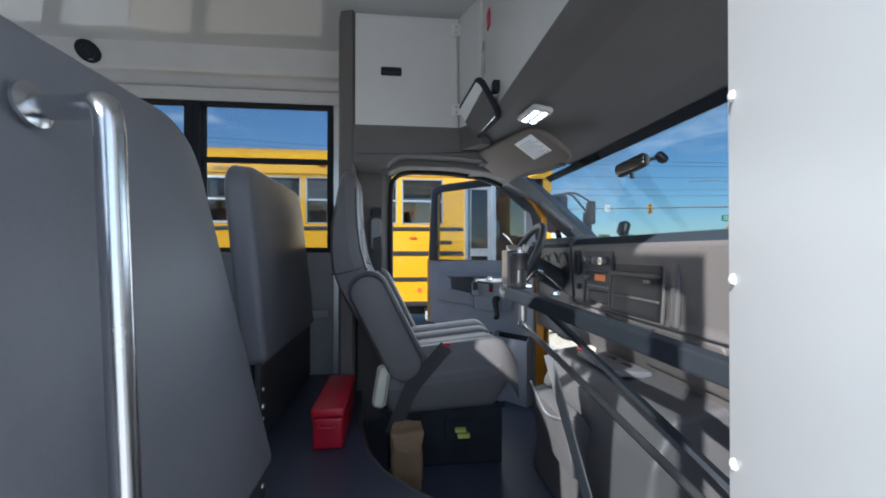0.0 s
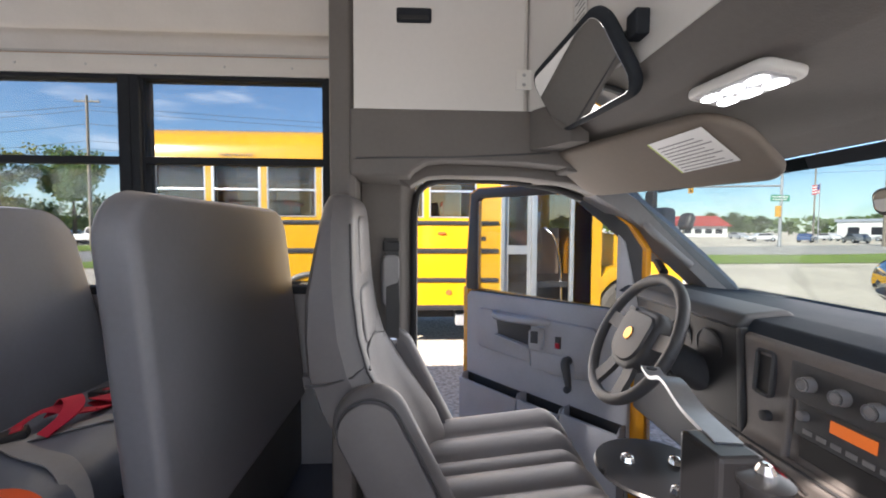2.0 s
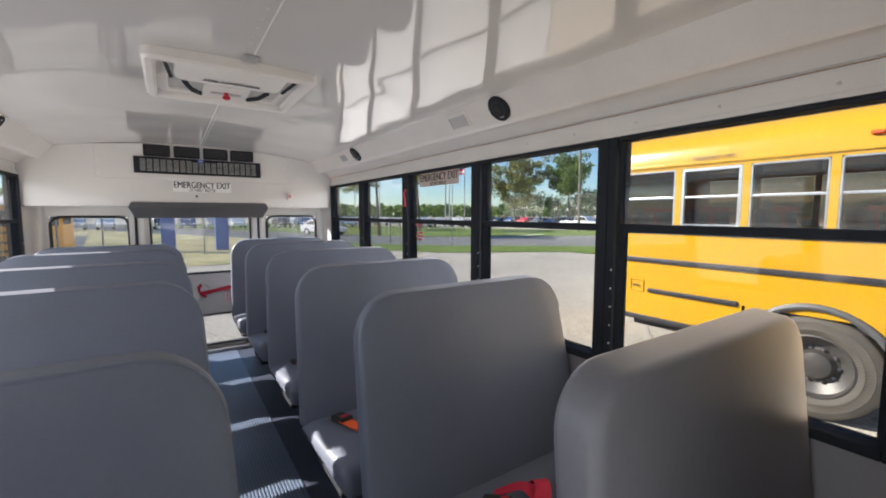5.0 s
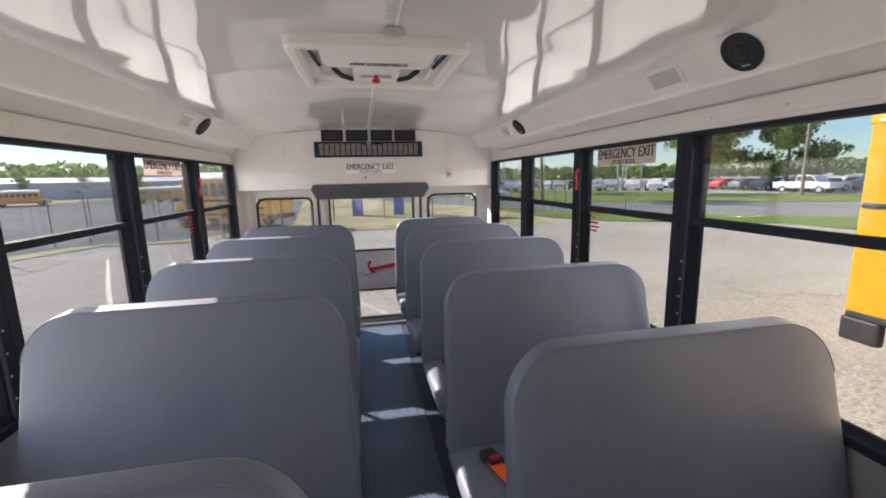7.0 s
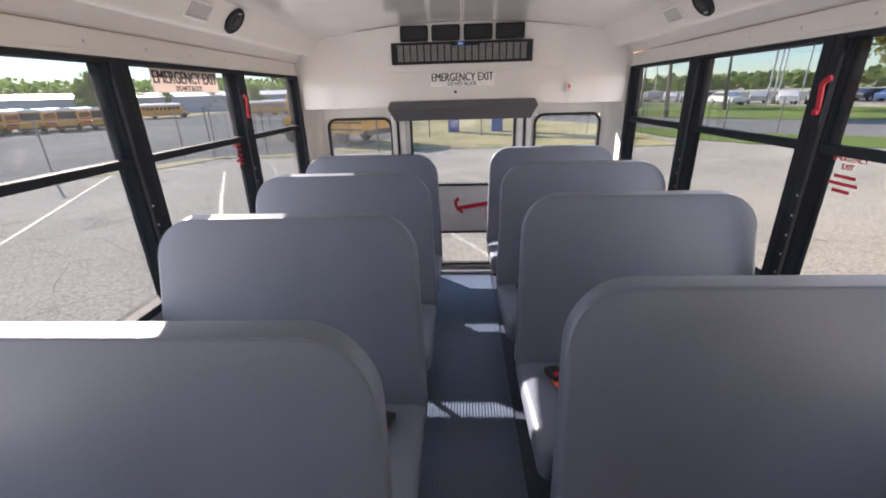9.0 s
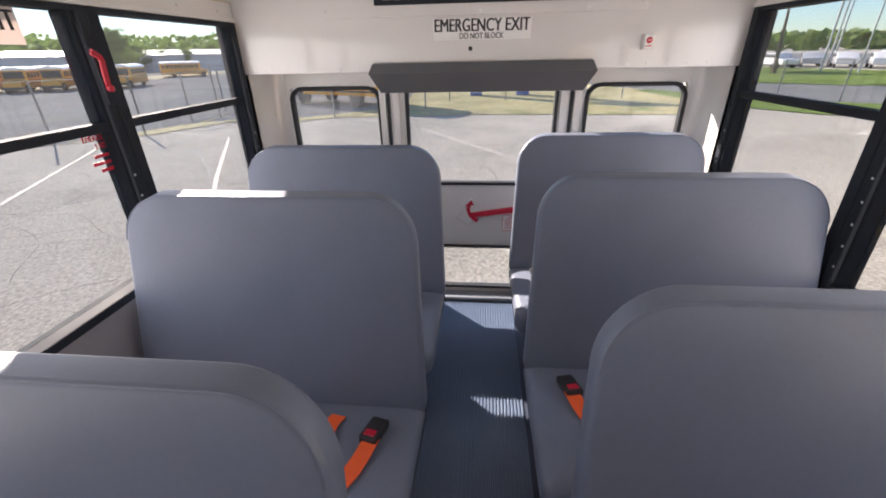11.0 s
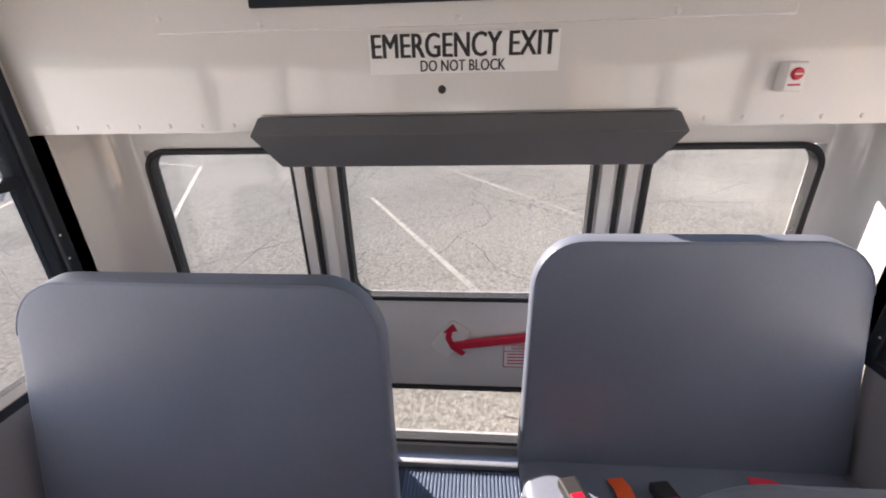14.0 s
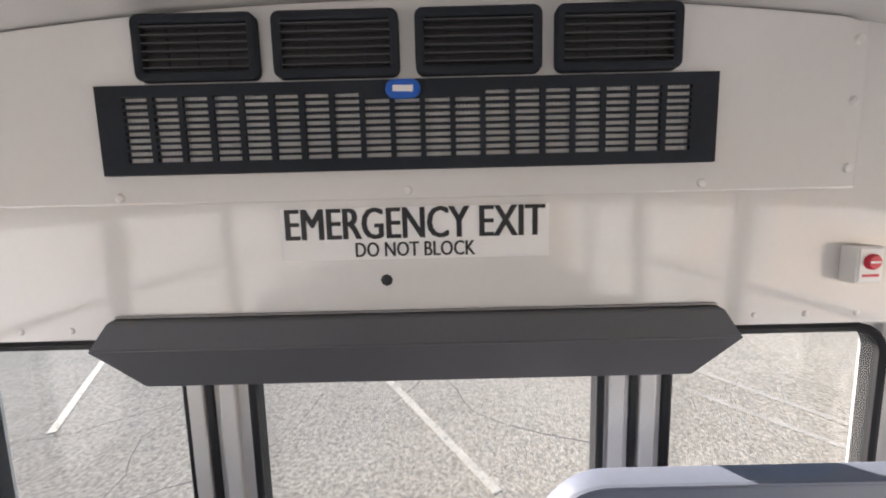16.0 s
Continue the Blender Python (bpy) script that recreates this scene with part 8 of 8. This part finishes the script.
def fence(x0, y0, x1, y1, n, h=1.8, name="chain_link_fence"):
    f = thing(name, ((x0 + x1) / 2, (y0 + y1) / 2, GROUND), "chain-link fence with galvanised posts", "fence", "fences")
    a, b = Vector((x0, y0, GROUND)), Vector((x1, y1, GROUND))
    for k in range(n + 1):
        p = a.lerp(b, k / n)
        part("post", tube([p, p + Vector((0, 0, h))], 0.030, 6), POST, f, "", True)
    part("top_rail", tube([a + Vector((0, 0, h)), b + Vector((0, 0, h))], 0.012, 6), POST, f, "", True)
    vs, fs = [], []
    length = (b - a).length
    d = (b - a) / length
    side = Vector((-d.y, d.x, 0)) * 0.002
    m_ = int(length / 0.16)
    for k in range(m_):
        for s in (1, -1):
            p = a + d * (k * 0.16)
            q = p + d * h * s
            n0 = len(vs)
            if not 0 <= (q - a).dot(d) <= length:
                continue
            w = d * 0.0016
            q = q + Vector((0, 0, h))
            vs += [tuple(p - w), tuple(p + w), tuple(q + w), tuple(q - w)]
            fs.append((n0, n0 + 1, n0 + 2, n0 + 3))
    part("mesh", (vs, fs), POST, f, "woven wire mesh")


fence(-17.1, -10.2, -17.1, -3.3, 3, 1.9)
fence(-17.1, -3.3, -22.5, -1.6, 2, 1.9)
fence(-22.5, -1.6, -22.5, 12.0, 5, 1.9)
fence(-13.6, -10.6, -45.0, -14.6, 11, 1.7)
fence(-13.6, -10.6, -10.0, -13.2, 2, 1.7)
fence(-58, -1.5, -20.4, 14.6, 16, 1.6)

for y in (-0.35, 2.15):
    bl = thing("blue_post", (-25.2, y, GROUND), "thick blue steel post behind the fence", "post", "blue posts")
    part("shaft", box((-25.45, y - 0.32, GROUND), (-24.95, y + 0.32, GROUND + 3.6), 0.03), CONTAINER, bl)
sgp = thing("yard_sign", (-23.5, 1.0, GROUND), "low dark sign board across the blue posts", "sign board")
part("board", box((-25.6, -0.3, GROUND + 3.65), (-25.4, 2.2, GROUND + 5.0), 0.03), CONTAINER, sgp)
shed = thing("warehouse", (-80, -62, GROUND), "long low grey metal warehouse behind the bus yard", "building")
part("wall", box((-95, -80, GROUND), (-70, -44, GROUND + 4.6)), SIDING, shed)
part("roof", prism([(-96, GROUND + 4.6), (-82, GROUND + 6.1), (-69, GROUND + 4.6)], -80.5, -43.5, "y"), ROOFING, shed, "pale metal roof")
for k in range(4):
    part("roller_door", box((-70.02, -76 + 7 * k, GROUND), (-69.95, -72 + 7 * k, GROUND + 2.8)), ROOFING, shed)
for az, d in ((-147.5, 165), (-131.0, 158), (-161, 170)):
    at = pose(d * math.cos(radians(az)), d * math.sin(radians(az)), GROUND - 1.4, 0, 0, az + 176)
    if az == -147.5:
        shed.matrix_basis = at
    else:
        copy_thing(shed, at)
for az, d, q in ((-139.6, 142, 1.05), (-138.4, 150, 0.8), (-154.6, 150, 0.75)):
    copy_thing(T1, pose(d * math.cos(radians(az)), d * math.sin(radians(az)), GROUND - 1.4, 0, 0, 90 * q)).scale = (q, q, q)
rs = thing("restaurant", (110, 140, GROUND), "low building with a red roof across the junction", "building")
part("wall", box((74, 118, GROUND), (92, 130, GROUND + 3.2)), PAPER, rs)
part("roof", prism([(73, GROUND + 3.2), (78, GROUND + 6.2), (88, GROUND + 6.2), (93, GROUND + 3.2)], 117, 131, "y"), BRICKRED, rs, "red hipped roof")
for k in range(5):
    part("window", box((75.5 + 3.2 * k, 117.9, GROUND + 1.0), (77.6 + 3.2 * k, 118.02, GROUND + 2.4)), INK_RECESS, rs)
wb = thing("white_building", (120, 90, GROUND), "long white commercial building beyond the junction", "building")
part("wall", box((118, 66, GROUND), (150, 110, GROUND + 4.5)), PAPER, wb)
part("fascia", box((117.6, 65.6, GROUND + 4.5), (150.4, 110.4, GROUND + 5.2)), SIDING, wb)
for k in range(7):
    part("window", box((117.9, 68 + 6 * k, GROUND + 1), (118.05, 71 + 6 * k, GROUND + 3)), INK_RECESS, wb)
tk = thing("tarped_trailer", (84, 58, GROUND), "bright blue covered trailer parked beyond the verge", "trailer")
part("load", prism([(-4, 0.9), (4, 0.9), (4.1, 2.2), (3.0, 3.1), (-3.6, 3.1), (-4.1, 2.4)], -1.3, 1.3, "y", 0.1), TRUCKBLUE, tk, "blue cover", True)
part("chassis", box((-4.2, -1.1, 0.5), (4.4, 1.1, 0.9)), INK_RECESS, tk)
for x in (-2.6, -1.5, 3.0):
    part("wheel", tube([(x, -1.2, 0.45), (x, 1.2, 0.45)], 0.45, 14), RUBBER, tk, "", True)
tk.matrix_basis = pose(98, 71, GROUND, 0, 0, -48)

# traffic signals at the junction
sig = thing("signal_mast", (42, 45, GROUND), "grey mast with long arm carrying traffic signals and signs", "traffic signal")
Mx, My = 40.0, 42.5
part("mast", tube([(Mx, My, GROUND), (Mx, My, GROUND + 9.6)], [0.17, 0.12], 10), GALV, sig, "", True)
arm_end = Vector((17.0, 50.5, GROUND + 6.9))
part("arm", tube([(Mx, My, GROUND + 6.7), tuple(arm_end)], [0.11, 0.06], 8), GALV, sig, "", True)
part("lamp_arm", tube(bend([(Mx, My, GROUND + 9.5), (Mx - 1.2, My + 0.5, GROUND + 9.9), (Mx - 4.2, My + 1.6, GROUND + 9.8)], 0.5), 0.05, 6), GALV, sig, "", True)
for q, kind in ((0.12, "sign"), (0.36, "head"), (0.56, "sign"), (0.80, "sign"), (0.90, "head"), (0.97, "head")):
    p = Vector((Mx, My, GROUND + 6.75)).lerp(arm_end, q)
    if kind == "head":
        hd_ = part("signal_head", box((p.x - 0.2, p.y - 0.2, p.z - 0.75), (p.x + 0.2, p.y + 0.2, p.z + 0.45), 0.05), SIGNAL_Y, sig, "yellow signal head")
        for j in range(3):
            part("lens", lathe([(0.13, 0), (0.11, 0.04)], 12, axes((p.x - 0.16, p.y - 0.21, p.z + 0.25 - 0.38 * j), (0.7, -0.7, 0), (0, 0, 1))), INK_RECESS, hd_)
    elif q > 0.2:
        part("sign_plate", box((p.x - 0.35, p.y - 0.03, p.z - 0.45), (p.x + 0.35, p.y + 0.03, p.z + 0.45), 0.02), PAPER, sig, "white lane sign")
part("street_sign", box((Mx - 1.3, My - 0.1, GROUND + 5.0), (Mx + 0.9, My - 0.05, GROUND + 5.7), 0.02, 1), SIGNGREEN, sig, "green street sign")
part("sign_bar", box((Mx - 1.1, My - 0.12, GROUND + 5.43), (Mx + 0.7, My - 0.1, GROUND + 5.53)), PAPER, sig)
part("sign_bar", box((Mx - 1.1, My - 0.12, GROUND + 5.17), (Mx + 0.5, My - 0.1, GROUND + 5.27)), PAPER, sig)
part("signal_head", box((Mx - 0.6, My - 0.3, GROUND + 3.3), (Mx - 0.2, My + 0.1, GROUND + 4.5), 0.05), SIGNAL_Y, sig, "yellow signal head")


def flag(x, y, h):
    f = thing("flag", (x, y, GROUND), "red and white striped flag on a tall pole", "flag", "flags")
    part("pole", tube([(x, y, GROUND), (x, y, GROUND + h)], 0.06, 8), GALV, f, "", True)
    for k in range(7):
        vs = []
        for i in range(9):
            u = i / 8 * 2.6
            wv_ = 0.14 * math.sin(i * 1.1)
            for dz_ in (0, 0.2):
                vs.append((x - u * 0.75, y + wv_ - u * 0.3, GROUND + h - 1.6 + 0.2 * k + dz_ - 0.12 * u))
        fs = [(2 * i, 2 * i + 1, 2 * i + 3, 2 * i + 2) for i in range(8) if not (k >= 3 and i < 3)]
        part("stripe", (vs, fs), RED_M if k % 2 == 0 else PAPER, f)
        if k >= 3:
            part("canton", (vs[:8], [(2 * i, 2 * i + 1, 2 * i + 3, 2 * i + 2) for i in range(3)]), FLAGBLUE, f)


flag(-40.5, 30.5, 8.6)
flag(60, 58, 9.0)

for k in range(9):
    x, y = -40.0 - 7.5 * k, 50.0 + (k % 3) * 6
    x, y = -44.0 - 7.5 * k, 30.0 + (k % 3) * 7 - 1.2 * k
    lp = thing("lot_lamp", (x, y, GROUND), "pale lamp post in the car park", "lamp post", "lot lamps")
    part("shaft", tube([(x, y, GROUND), (x, y, GROUND + 7.5)], 0.09, 8), GALV, lp, "", True)
    part("head", box((x - 0.7, y - 0.15, GROUND + 7.45), (x + 0.7, y + 0.15, GROUND + 7.6), 0.03), GALV, lp)
